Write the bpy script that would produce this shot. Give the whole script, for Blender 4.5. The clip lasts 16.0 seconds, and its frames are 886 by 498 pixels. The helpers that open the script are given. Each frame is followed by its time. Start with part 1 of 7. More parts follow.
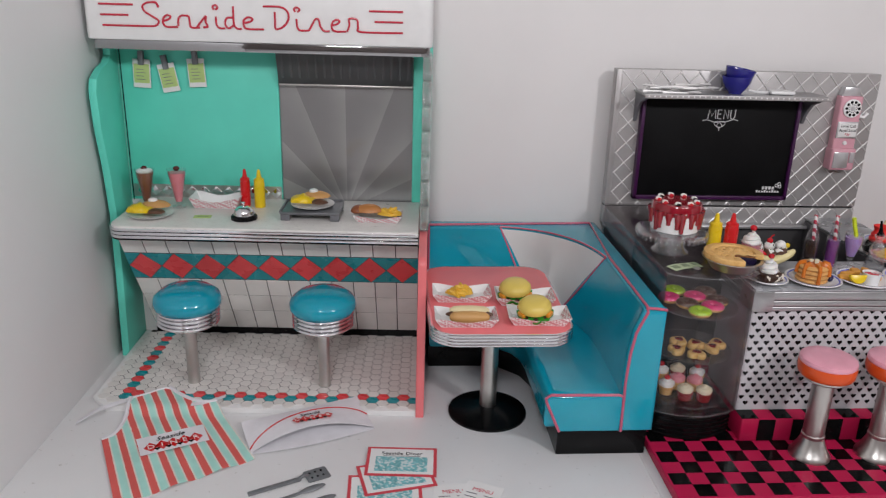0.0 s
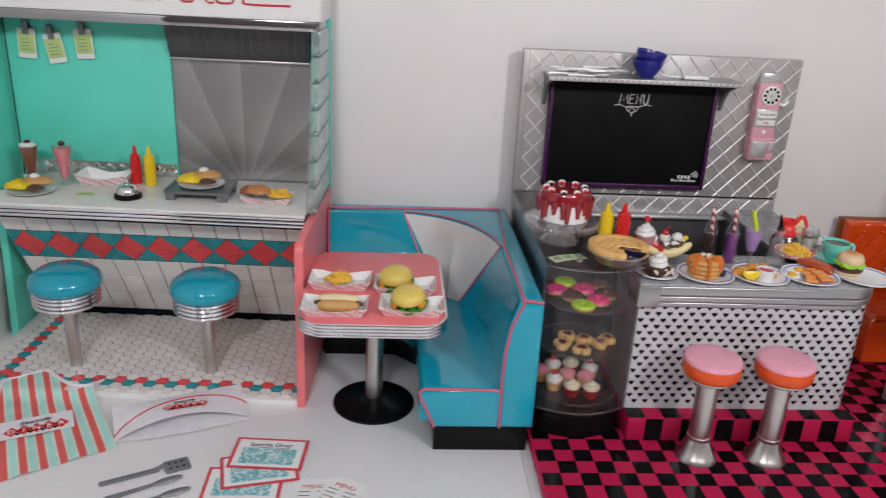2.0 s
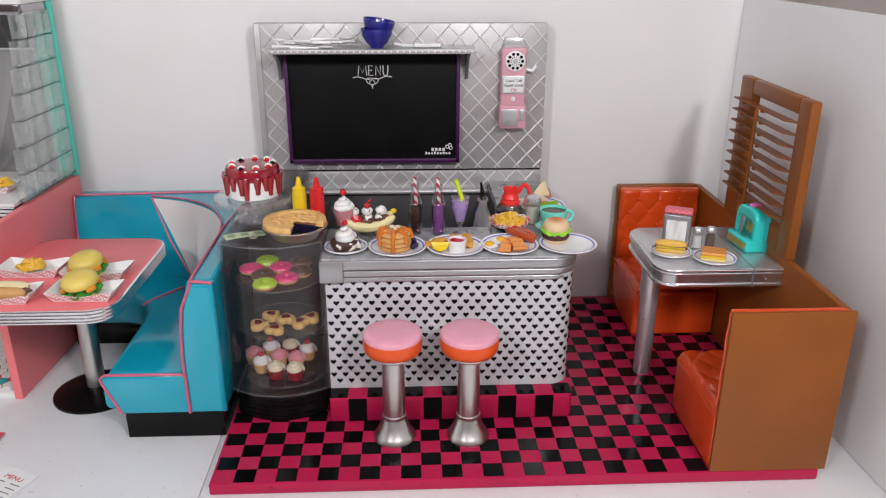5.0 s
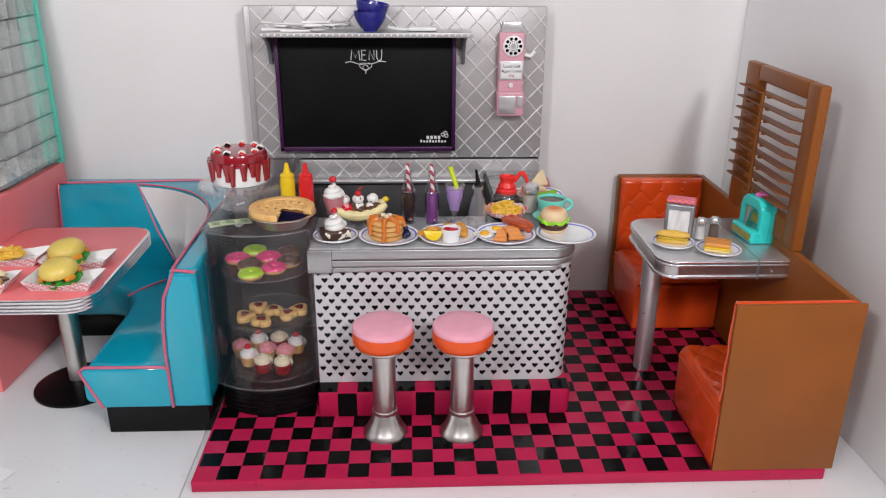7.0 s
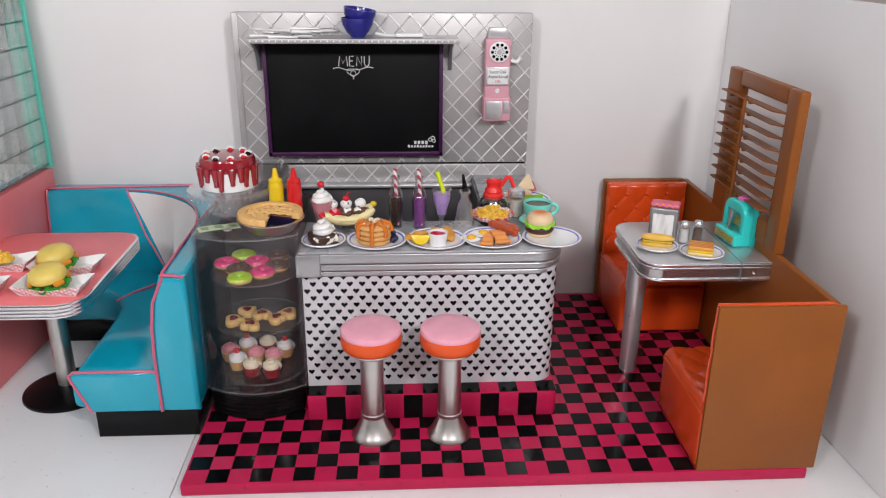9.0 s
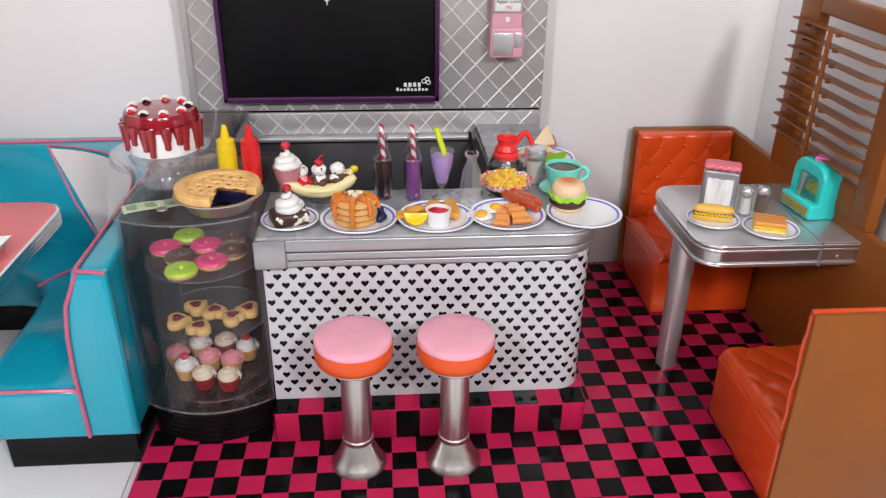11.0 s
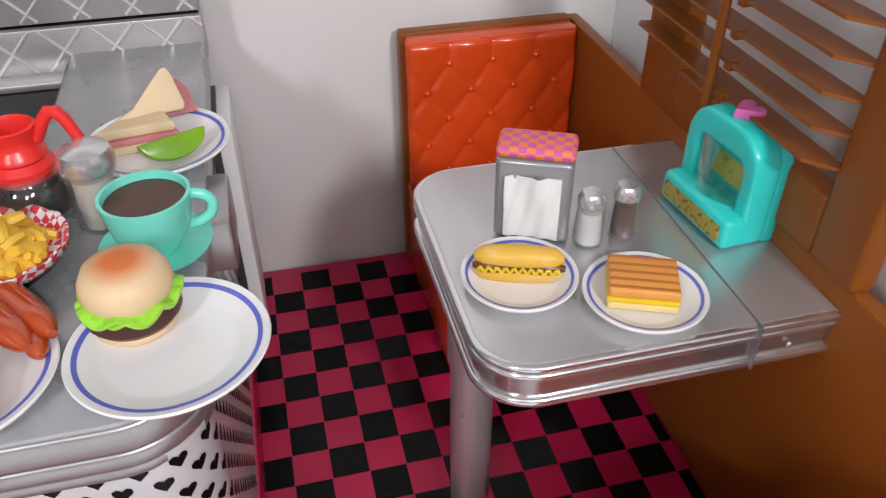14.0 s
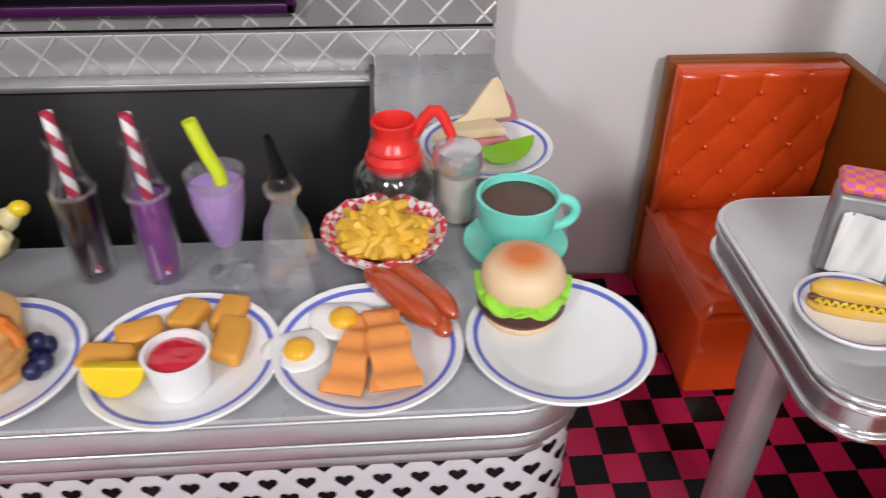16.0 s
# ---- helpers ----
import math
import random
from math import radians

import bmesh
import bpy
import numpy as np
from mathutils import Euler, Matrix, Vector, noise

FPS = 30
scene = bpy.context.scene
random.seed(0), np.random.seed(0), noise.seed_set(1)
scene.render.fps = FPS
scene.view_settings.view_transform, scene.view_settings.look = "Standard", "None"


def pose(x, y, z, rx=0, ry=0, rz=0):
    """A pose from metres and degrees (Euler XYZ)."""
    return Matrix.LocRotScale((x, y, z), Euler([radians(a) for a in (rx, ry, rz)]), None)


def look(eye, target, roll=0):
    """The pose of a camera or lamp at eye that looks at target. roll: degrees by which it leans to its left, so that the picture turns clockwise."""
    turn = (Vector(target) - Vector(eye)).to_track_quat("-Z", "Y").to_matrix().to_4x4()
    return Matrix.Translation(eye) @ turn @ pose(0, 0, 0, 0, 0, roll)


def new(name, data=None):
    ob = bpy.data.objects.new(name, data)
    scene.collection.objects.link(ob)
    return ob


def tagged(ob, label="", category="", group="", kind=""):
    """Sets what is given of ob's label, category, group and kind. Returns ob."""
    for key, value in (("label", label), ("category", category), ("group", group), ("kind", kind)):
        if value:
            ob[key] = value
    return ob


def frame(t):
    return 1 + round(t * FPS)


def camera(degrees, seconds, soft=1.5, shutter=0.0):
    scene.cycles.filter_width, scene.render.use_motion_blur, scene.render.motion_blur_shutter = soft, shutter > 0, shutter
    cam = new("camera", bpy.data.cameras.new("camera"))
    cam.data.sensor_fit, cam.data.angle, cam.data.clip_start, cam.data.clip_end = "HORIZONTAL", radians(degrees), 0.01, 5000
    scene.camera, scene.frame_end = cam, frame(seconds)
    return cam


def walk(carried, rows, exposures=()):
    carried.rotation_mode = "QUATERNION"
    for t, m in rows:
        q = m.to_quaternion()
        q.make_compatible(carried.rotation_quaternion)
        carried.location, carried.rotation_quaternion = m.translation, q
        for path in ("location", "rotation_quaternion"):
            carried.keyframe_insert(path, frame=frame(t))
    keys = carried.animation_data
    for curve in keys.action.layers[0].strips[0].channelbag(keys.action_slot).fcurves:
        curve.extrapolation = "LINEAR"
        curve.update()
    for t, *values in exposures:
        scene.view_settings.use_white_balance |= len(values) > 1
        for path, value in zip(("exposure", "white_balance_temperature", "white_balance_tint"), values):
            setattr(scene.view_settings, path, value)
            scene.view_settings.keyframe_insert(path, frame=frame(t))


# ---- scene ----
cam = camera(58.9, 16.0, soft=1.15, shutter=0.5)
PATH = [
    (0, (-0.497, -1.081, 0.822), (-0.353, 0.801, 0.16), 1.7),
    (0.5, (-0.475, -1.068, 0.817), (-0.309, 0.804, 0.134), 2.4),
    (1, (-0.434, -1.05, 0.815), (-0.269, 0.82, 0.123), 2.5),
    (1.5, (-0.366, -1.035, 0.812), (-0.203, 0.831, 0.109), 1.6),
    (2, (-0.265, -1.032, 0.821), (-0.131, 0.833, 0.11), 2.9),
    (2.5, (-0.141, -1.027, 0.825), (-0.031, 0.842, 0.121), 1.7),
    (3, (0.004, -1.033, 0.811), (0.103, 0.841, 0.119), 1.7),
    (3.5, (0.139, -1.039, 0.807), (0.225, 0.832, 0.108), 1.8),
    (4, (0.239, -1.036, 0.802), (0.343, 0.831, 0.092), 1.2),
    (4.2, (0.272, -1.037, 0.804), (0.368, 0.827, 0.085), 0.7),
    (6.5, (0.333, -0.99, 0.764), (0.413, 0.868, 0.028), -0.0),
    (7, (0.332, -0.986, 0.763), (0.412, 0.872, 0.026), 0.4),
    (7.5, (0.336, -0.99, 0.766), (0.424, 0.865, 0.023), 0.1),
    (8, (0.335, -0.995, 0.768), (0.432, 0.86, 0.024), 0.5),
    (8.5, (0.334, -0.998, 0.768), (0.437, 0.86, 0.035), 0.6),
    (9, (0.335, -0.999, 0.768), (0.442, 0.861, 0.041), 0.5),
    (9.2, (0.34, -1.002, 0.769), (0.448, 0.858, 0.042), 0.3),
    (11.3, (0.33, -0.623, 0.721), (0.486, 1.137, -0.216), 0.7),
    (11.5, (0.35, -0.569, 0.72), (0.524, 1.176, -0.243), 0.5),
    (12, (0.46, -0.366, 0.691), (0.662, 1.339, -0.335), 1.4),
    (12.5, (0.575, -0.24, 0.631), (0.914, 1.361, -0.518), 2.7),
    (13, (0.617, -0.165, 0.602), (1.047, 1.392, -0.577), 0.9),
    (13.5, (0.647, -0.106, 0.585), (1.059, 1.439, -0.616), 0.2),
    (14, (0.655, -0.077, 0.579), (1.028, 1.471, -0.63), -0.4),
    (14.5, (0.632, -0.063, 0.577), (0.925, 1.504, -0.631), -0.8),
    (15, (0.592, -0.061, 0.582), (0.815, 1.525, -0.614), 0.7),
    (15.5, (0.553, -0.062, 0.584), (0.696, 1.536, -0.611), 0.6),
    (16, (0.502, -0.074, 0.589), (0.633, 1.537, -0.587), 0.7),
]
walk(cam, [(t, look(eye, target, roll)) for t, eye, target, roll in PATH],
     exposures=[(0, -0.88), (0.5, -0.77), (2, -0.78), (4, -0.6), (6.5, -0.5), (9, -0.48), (11.3, -0.22), (12, -0.13), (13, -0.30), (16, -0.31)])

# ---- world and lamps ----
world = bpy.data.worlds.new("room_air")
scene.world = world
scene.cycles.transparent_max_bounces = 40
world.use_nodes = True
world.node_tree.nodes["Background"].inputs[0].default_value = (0.9, 0.95, 1.0, 1)
world.node_tree.nodes["Background"].inputs[1].default_value = 0.12


def area_lamp(name, eye, target, size, watts, colour=(0.985, 0.966, 1.0), shape="DISK"):
    lamp = bpy.data.lights.new(name, "AREA")
    lamp.shape, lamp.size, lamp.energy, lamp.color = shape, size, watts, colour
    ob = new(name, lamp)
    ob.matrix_world = look(eye, target)
    return ob


area_lamp("ceiling_lamp_light", (-0.72, -1.80, 1.62), (0.1, 0.4, 0.2), 0.32, 30)
area_lamp("ceiling_lamp_light", (1.15, -1.7, 1.60), (0.1, 0.4, 0.2), 0.32, 35)
area_lamp("ceiling_lamp_light", (0.5, -2.6, 1.95), (0.2, 0.4, 0.2), 0.5, 13)


# ---- mesh helpers ----
def link(name, bm, material, angle=38.0):
    mesh = bpy.data.meshes.new(name)
    bmesh.ops.recalc_face_normals(bm, faces=bm.faces[:])
    bm.to_mesh(mesh)
    bm.free()
    mesh.polygons.foreach_set("use_smooth", [True] * len(mesh.polygons))
    mesh.set_sharp_from_angle(angle=radians(angle))
    mesh.materials.append(material)
    return new(name, mesh)


def part(name, bm, material, parent, label=""):
    ob = link(name, bm, material)
    ob.parent = parent
    if label:
        ob["label"] = label
    return ob


def thing(name, m, label, category, group="", kind=""):
    ob = new(name)
    ob.empty_display_size = 0.02
    ob.matrix_basis = m
    return tagged(ob, label, category, group, kind)


def solid(name, bm, material, label, category, m=None, group="", kind=""):
    ob = link(name, bm, material)
    if m is not None:
        ob.matrix_basis = m
    return tagged(ob, label, category, group, kind)


def moved(bm, m):
    bmesh.ops.transform(bm, matrix=m, verts=bm.verts[:])
    return bm


def merge(*many):
    first = many[0]
    for other in many[1:]:
        mesh = bpy.data.meshes.new("joining")
        other.to_mesh(mesh)
        other.free()
        first.from_mesh(mesh)
        bpy.data.meshes.remove(mesh)
    return first


def box(x0, x1, y0, y1, z0, z1, bev=0.0015, seg=2):
    bm = bmesh.new()
    bmesh.ops.create_cube(bm, size=1)
    for v in bm.verts:
        v.co = Vector(((x0 + x1) / 2 + v.co.x * (x1 - x0), (y0 + y1) / 2 + v.co.y * (y1 - y0), (z0 + z1) / 2 + v.co.z * (z1 - z0)))
    if bev:
        bmesh.ops.bevel(bm, geom=bm.edges[:], offset=bev, segments=seg, affect="EDGES", profile=0.5)
    return bm


def rrect(x0, x1, y0, y1, r, n=6):
    """A rounded rectangle; r is one radius or four, from (x0, y0) counterclockwise."""
    rs = r if isinstance(r, (tuple, list)) else (r,) * 4
    pts = []
    for (cx, cy, sx, sy, a0), q in zip(((x0, y0, 1, 1, 180), (x1, y0, -1, 1, 270), (x1, y1, -1, -1, 0), (x0, y1, 1, -1, 90)), rs):
        if q <= 0:
            pts.append((cx, cy))
            continue
        for i in range(n + 1):
            a = radians(a0 + 90 * i / n)
            pts.append((cx + sx * q + q * math.cos(a), cy + sy * q + q * math.sin(a)))
    return pts


AXES = {"z": lambda a, b, h: (a, b, h), "y": lambda a, b, h: (a, h, b), "x": lambda a, b, h: (h, a, b)}


def prism(poly, h0, h1, axis="z", bev=0.0, seg=2):
    bm = bmesh.new()
    place = AXES[axis]
    low = [bm.verts.new(place(a, b, h0)) for a, b in poly]
    top = [bm.verts.new(place(a, b, h1)) for a, b in poly]
    bm.faces.new(low[::-1])
    cap = bm.faces.new(top)
    n = len(poly)
    for i in range(n):
        bm.faces.new((low[i], low[(i + 1) % n], top[(i + 1) % n], top[i]))
    bmesh.ops.recalc_face_normals(bm, faces=bm.faces[:])
    if bev:
        rim = {e for f in bm.faces if len(f.verts) == n for e in f.edges} if n != 4 else set(bm.edges)
        bmesh.ops.bevel(bm, geom=list(rim), offset=bev, segments=seg, affect="EDGES", profile=0.5)
    return bm


def lathe(profile, n=32, closed=False, at=(0, 0, 0)):
    bm = bmesh.new()
    rings = []
    for r, z in profile:
        if r < 1e-6:
            rings.append([bm.verts.new((at[0], at[1], at[2] + z))])
        else:
            rings.append([bm.verts.new((at[0] + r * math.cos(2 * math.pi * i / n), at[1] + r * math.sin(2 * math.pi * i / n), at[2] + z)) for i in range(n)])
    pairs = list(zip(rings, rings[1:]))
    if closed:
        pairs.append((rings[-1], rings[0]))
    for a, b in pairs:
        for i in range(n):
            j = (i + 1) % n
            if len(a) == 1 and len(b) == 1:
                continue
            if len(a) == 1:
                bm.faces.new((a[0], b[j], b[i]))
            elif len(b) == 1:
                bm.faces.new((a[i], a[j], b[0]))
            else:
                bm.faces.new((a[i], a[j], b[j], b[i]))
    if not closed:
        for ring, flip in ((rings[0], True), (rings[-1], False)):
            if len(ring) > 1:
                bm.faces.new(ring[::-1] if flip else ring)
    bmesh.ops.recalc_face_normals(bm, faces=bm.faces[:])
    return bm


def ring(big, small, n=32, k=10, squash=1.0, at=(0, 0, 0)):
    return lathe([(big + small * math.cos(2 * math.pi * i / k), squash * small * math.sin(2 * math.pi * i / k)) for i in range(k)], n, True, at)


def tube(points, r, n=8, closed=False):
    bm = bmesh.new()
    pts = [Vector(p) for p in points]
    count = len(pts)
    radii = r if isinstance(r, (list, tuple)) else [r] * count
    side = None
    rings = []
    for i, p in enumerate(pts):
        a = pts[(i - 1) % count] if closed or i else p
        b = pts[(i + 1) % count] if closed or i < count - 1 else p
        way = (b - a).normalized()
        if side is None:
            side = way.orthogonal().normalized()
        side = (side - way * side.dot(way)).normalized()
        up = way.cross(side)
        rings.append([bm.verts.new(p + radii[i] * (math.cos(2 * math.pi * k / n) * side + math.sin(2 * math.pi * k / n) * up)) for k in range(n)])
    pairs = list(zip(rings, rings[1:])) + ([(rings[-1], rings[0])] if closed else [])
    for a, b in pairs:
        for i in range(n):
            bm.faces.new((a[i], a[(i + 1) % n], b[(i + 1) % n], b[i]))
    if not closed:
        bm.faces.new(rings[0][::-1])
        bm.faces.new(rings[-1])
    bmesh.ops.recalc_face_normals(bm, faces=bm.faces[:])
    return bm


def blob(radii, sub=3, amp=0.0, freq=60.0, seed=0, at=(0, 0, 0), flat=None):
    bm = bmesh.new()
    bmesh.ops.create_icosphere(bm, subdivisions=sub, radius=1)
    for v in bm.verts:
        d = v.co.normalized()
        p = Vector((d.x * radii[0], d.y * radii[1], d.z * radii[2]))
        p += d * amp * noise.noise(p * freq + Vector((seed * 7.3, seed * 3.1, seed)))
        if flat is not None and p.z < flat:
            p.z = flat + (p.z - flat) * 0.08
        v.co = p + Vector(at)
    return bm


def grid(f, nu, nv, thick=0.0):
    """A surface f(u, v), u and v from 0 to 1. A thickness lies behind it: below it, or away from the front (-y); a negative one on the other side."""
    bm = bmesh.new()
    vs = [[bm.verts.new(f(i / nu, j / nv)) for j in range(nv + 1)] for i in range(nu + 1)]
    for i in range(nu):
        for j in range(nv):
            bm.faces.new((vs[i][j], vs[i + 1][j], vs[i + 1][j + 1], vs[i][j + 1]))
    if thick:
        bm.normal_update()
        mean = Vector((0, 0, 0))
        for face in bm.faces:
            mean += face.normal * face.calc_area()
        side = 1 if (mean.z if abs(mean.z) > 0.5 * mean.length else -mean.y) >= 0 else -1
        under = [[bm.verts.new(v.co - v.normal * side * thick) for v in row] for row in vs]
        for i in range(nu):
            for j in range(nv):
                bm.faces.new((under[i][j], under[i][j + 1], under[i + 1][j + 1], under[i + 1][j]))
        border = [(i, 0) for i in range(nu)] + [(nu, j) for j in range(nv)] + [(i, nv) for i in range(nu, 0, -1)] + [(0, j) for j in range(nv, 0, -1)]
        for (a, b), (c, d) in zip(border, border[1:] + border[:1]):
            bm.faces.new((vs[a][b], under[a][b], under[c][d], vs[c][d]))
    return bm


def lettering(text, size, depth=0.0004, align="CENTER"):
    curve = bpy.data.curves.new("writing", "FONT")
    curve.body, curve.size, curve.extrude, curve.align_x, curve.resolution_u = text, size, depth, align, 3
    ob = bpy.data.objects.new("writing", curve)
    scene.collection.objects.link(ob)
    mesh = ob.to_mesh()
    bm = bmesh.new()
    bm.from_mesh(mesh)
    ob.to_mesh_clear()
    bpy.data.objects.remove(ob)
    bpy.data.curves.remove(curve)
    return bm


# ---- materials ----
def mat(name, colour, rough=0.4, metal=0.0, var=0.06, scale=30.0, bump=0.05, fine=400.0, coat=0.0, sub=0.0, spots=None, random_tint=0.0, brushed=None, spec=0.5):
    m = bpy.data.materials.new(name)
    m.use_nodes = True
    nt = m.node_tree
    bsdf = nt.nodes["Principled BSDF"]
    co = nt.nodes.new("ShaderNodeTexCoord")
    big = nt.nodes.new("ShaderNodeTexNoise")
    big.inputs["Scale"].default_value, big.inputs["Detail"].default_value = scale, 4
    small = nt.nodes.new("ShaderNodeTexNoise")
    small.inputs["Scale"].default_value, small.inputs["Detail"].default_value = fine, 3
    src = co.outputs["Object"]
    if brushed:
        mp = nt.nodes.new("ShaderNodeMapping")
        mp.inputs["Scale"].default_value = brushed
        nt.links.new(src, mp.inputs[0])
        nt.links.new(mp.outputs[0], small.inputs["Vector"])
    else:
        nt.links.new(src, small.inputs["Vector"])
    nt.links.new(src, big.inputs["Vector"])
    ramp = nt.nodes.new("ShaderNodeMapRange")
    ramp.inputs[1].default_value, ramp.inputs[2].default_value = 0.3, 0.7
    ramp.inputs[3].default_value, ramp.inputs[4].default_value = 1 - var, 1 + var
    nt.links.new(big.outputs["Fac"], ramp.inputs[0])
    out = ramp.outputs[0]
    if random_tint:
        info = nt.nodes.new("ShaderNodeObjectInfo")
        rr = nt.nodes.new("ShaderNodeMapRange")
        rr.inputs[3].default_value, rr.inputs[4].default_value = 1 - random_tint, 1 + random_tint
        nt.links.new(info.outputs["Random"], rr.inputs[0])
        mul = nt.nodes.new("ShaderNodeMath")
        mul.operation = "MULTIPLY"
        nt.links.new(out, mul.inputs[0])
        nt.links.new(rr.outputs[0], mul.inputs[1])
        out = mul.outputs[0]
    tint = nt.nodes.new("ShaderNodeMix")
    tint.data_type, tint.blend_type = "RGBA", "MULTIPLY"
    tint.inputs[0].default_value = 1
    tint.inputs[6].default_value = (*colour, 1)
    nt.links.new(out, tint.inputs[7])
    shade = tint.outputs[2]
    if spots:
        other, size, edge, width = spots
        n3 = nt.nodes.new("ShaderNodeTexNoise")
        n3.inputs["Scale"].default_value, n3.inputs["Detail"].default_value = size, 5
        nt.links.new(src, n3.inputs["Vector"])
        r3 = nt.nodes.new("ShaderNodeMapRange")
        r3.inputs[1].default_value, r3.inputs[2].default_value = edge, edge + width
        nt.links.new(n3.outputs["Fac"], r3.inputs[0])
        mix = nt.nodes.new("ShaderNodeMix")
        mix.data_type = "RGBA"
        nt.links.new(r3.outputs[0], mix.inputs[0])
        nt.links.new(shade, mix.inputs[6])
        mix.inputs[7].default_value = (*other, 1)
        shade = mix.outputs[2]
    nt.links.new(shade, bsdf.inputs["Base Color"])
    rgh = nt.nodes.new("ShaderNodeMapRange")
    rgh.inputs[3].default_value, rgh.inputs[4].default_value = max(0.02, rough * 0.8), min(1, rough * 1.2)
    nt.links.new(big.outputs["Fac"], rgh.inputs[0])
    nt.links.new(rgh.outputs[0], bsdf.inputs["Roughness"])
    bsdf.inputs["Metallic"].default_value = metal
    bsdf.inputs["Specular IOR Level"].default_value = spec
    bsdf.inputs["Coat Weight"].default_value = coat
    bsdf.inputs["Coat Roughness"].default_value = 0.06
    if sub:
        bsdf.inputs["Subsurface Weight"].default_value = sub
        bsdf.inputs["Subsurface Scale"].default_value = 0.004
    if bump:
        bp = nt.nodes.new("ShaderNodeBump")
        bp.inputs["Strength"].default_value, bp.inputs["Distance"].default_value = min(1.0, bump * 2), 0.07 / fine
        nt.links.new(small.outputs["Fac"], bp.inputs["Height"])
        nt.links.new(bp.outputs[0], bsdf.inputs["Normal"])
    return m


def clear(name, tint, rough=0.05, shine=0.045, body=0.0, haze=(0.8, 0.8, 0.8), edge=0.6, falloff=4.0, wavy=0.15):
    """Thin clear plastic or glass: it lets light through and shines at its edges; body adds a milky share."""
    m = bpy.data.materials.new(name)
    m.use_nodes = True
    nt = m.node_tree
    nt.nodes.remove(nt.nodes["Principled BSDF"])
    through_it = nt.nodes.new("ShaderNodeBsdfTransparent")
    through_it.inputs[0].default_value = (*tint, 1)
    gloss = nt.nodes.new("ShaderNodeBsdfGlossy")
    gloss.inputs["Roughness"].default_value = rough
    gloss.inputs["Color"].default_value = (0.9, 0.9, 0.9, 1)
    facing = nt.nodes.new("ShaderNodeLayerWeight")
    facing.inputs[0].default_value = 0.5
    power = nt.nodes.new("ShaderNodeMath")
    power.operation, power.inputs[1].default_value = "POWER", falloff
    nt.links.new(facing.outputs["Facing"], power.inputs[0])
    fres = nt.nodes.new("ShaderNodeMapRange")
    fres.inputs[3].default_value, fres.inputs[4].default_value = shine, edge
    nt.links.new(power.outputs[0], fres.inputs[0])
    co = nt.nodes.new("ShaderNodeTexCoord")
    n = nt.nodes.new("ShaderNodeTexNoise")
    n.inputs["Scale"].default_value = 60
    nt.links.new(co.outputs["Object"], n.inputs["Vector"])
    bp = nt.nodes.new("ShaderNodeBump")
    bp.inputs["Strength"].default_value, bp.inputs["Distance"].default_value = wavy, 0.002
    nt.links.new(n.outputs["Fac"], bp.inputs["Height"])
    nt.links.new(bp.outputs[0], gloss.inputs["Normal"])
    base = through_it.outputs[0]
    if body:
        dif = nt.nodes.new("ShaderNodeBsdfDiffuse")
        dif.inputs[0].default_value = (*haze, 1)
        mb = nt.nodes.new("ShaderNodeMixShader")
        mb.inputs[0].default_value = body
        nt.links.new(base, mb.inputs[1])
        nt.links.new(dif.outputs[0], mb.inputs[2])
        base = mb.outputs[0]
    mix = nt.nodes.new("ShaderNodeMixShader")
    nt.links.new(fres.outputs[0], mix.inputs[0])
    nt.links.new(base, mix.inputs[1])
    nt.links.new(gloss.outputs[0], mix.inputs[2])
    nt.links.new(mix.outputs[0], nt.nodes["Material Output"].inputs[0])
    return m


BACK_WALL = mat("off_white_wall", (0.765, 0.75, 0.74), 0.6, var=0.035, scale=3, bump=0.03, fine=300)
WHITE_BOARD = mat("white_board", (0.86, 0.86, 0.86), 0.6, var=0.025, scale=3, bump=0.03, fine=300)
TABLE_WHITE = mat("white_table", (0.81, 0.81, 0.81), 0.35, var=0.03, scale=5, bump=0.03, spots=((0.62, 0.62, 0.6), 90, 0.68, 0.05))
ROOM_PAINT = mat("room_paint", (0.58, 0.51, 0.49), 0.8, var=0.03, scale=2)
PINK_FLOOR = mat("hot_pink_plastic", (0.43, 0.0115, 0.063), 0.25, var=0.06, scale=14, bump=0.02, spec=0.25, spots=((0.32, 0.010, 0.05), 60, 0.66, 0.06))
BLACK_TILE = mat("black_tile_plastic", (0.004, 0.004, 0.0043), 0.14, var=0.2, scale=40, bump=0.03, random_tint=0.25, spec=0.10)
BLACK = mat("black_plastic", (0.004, 0.004, 0.0043), 0.22, var=0.2, bump=0.04, spec=0.16)
MINT = mat("mint_paint", (0.12, 0.68, 0.53), 0.42, var=0.04, scale=12, bump=0.04)
CORAL = mat("coral_paint", (0.80, 0.19, 0.20), 0.38, var=0.04, scale=12, bump=0.04)
TEAL_VINYL = mat("turquoise_vinyl", (0.003, 0.325, 0.45), 0.16, var=0.08, scale=8, bump=0.10, fine=70, coat=0.6, spec=0.4)
WHITE_VINYL = mat("white_vinyl", (0.68, 0.68, 0.66), 0.3, var=0.04, scale=10, bump=0.12, fine=700, coat=0.3)
PIPING = mat("pink_piping", (0.54, 0.108, 0.18), 0.3, bump=0.1)
CHROME = mat("chrome", (0.82, 0.82, 0.84), 0.12, 1.0, var=0.03, bump=0.0)
RAIL = mat("mirror_rail", (0.42, 0.42, 0.43), 0.07, 1.0, var=0.03, bump=0.0)
STEEL = mat("brushed_steel", (0.58, 0.565, 0.54), 0.32, 1.0, var=0.06, scale=20, bump=0.12, brushed=(1, 1, 0.04))
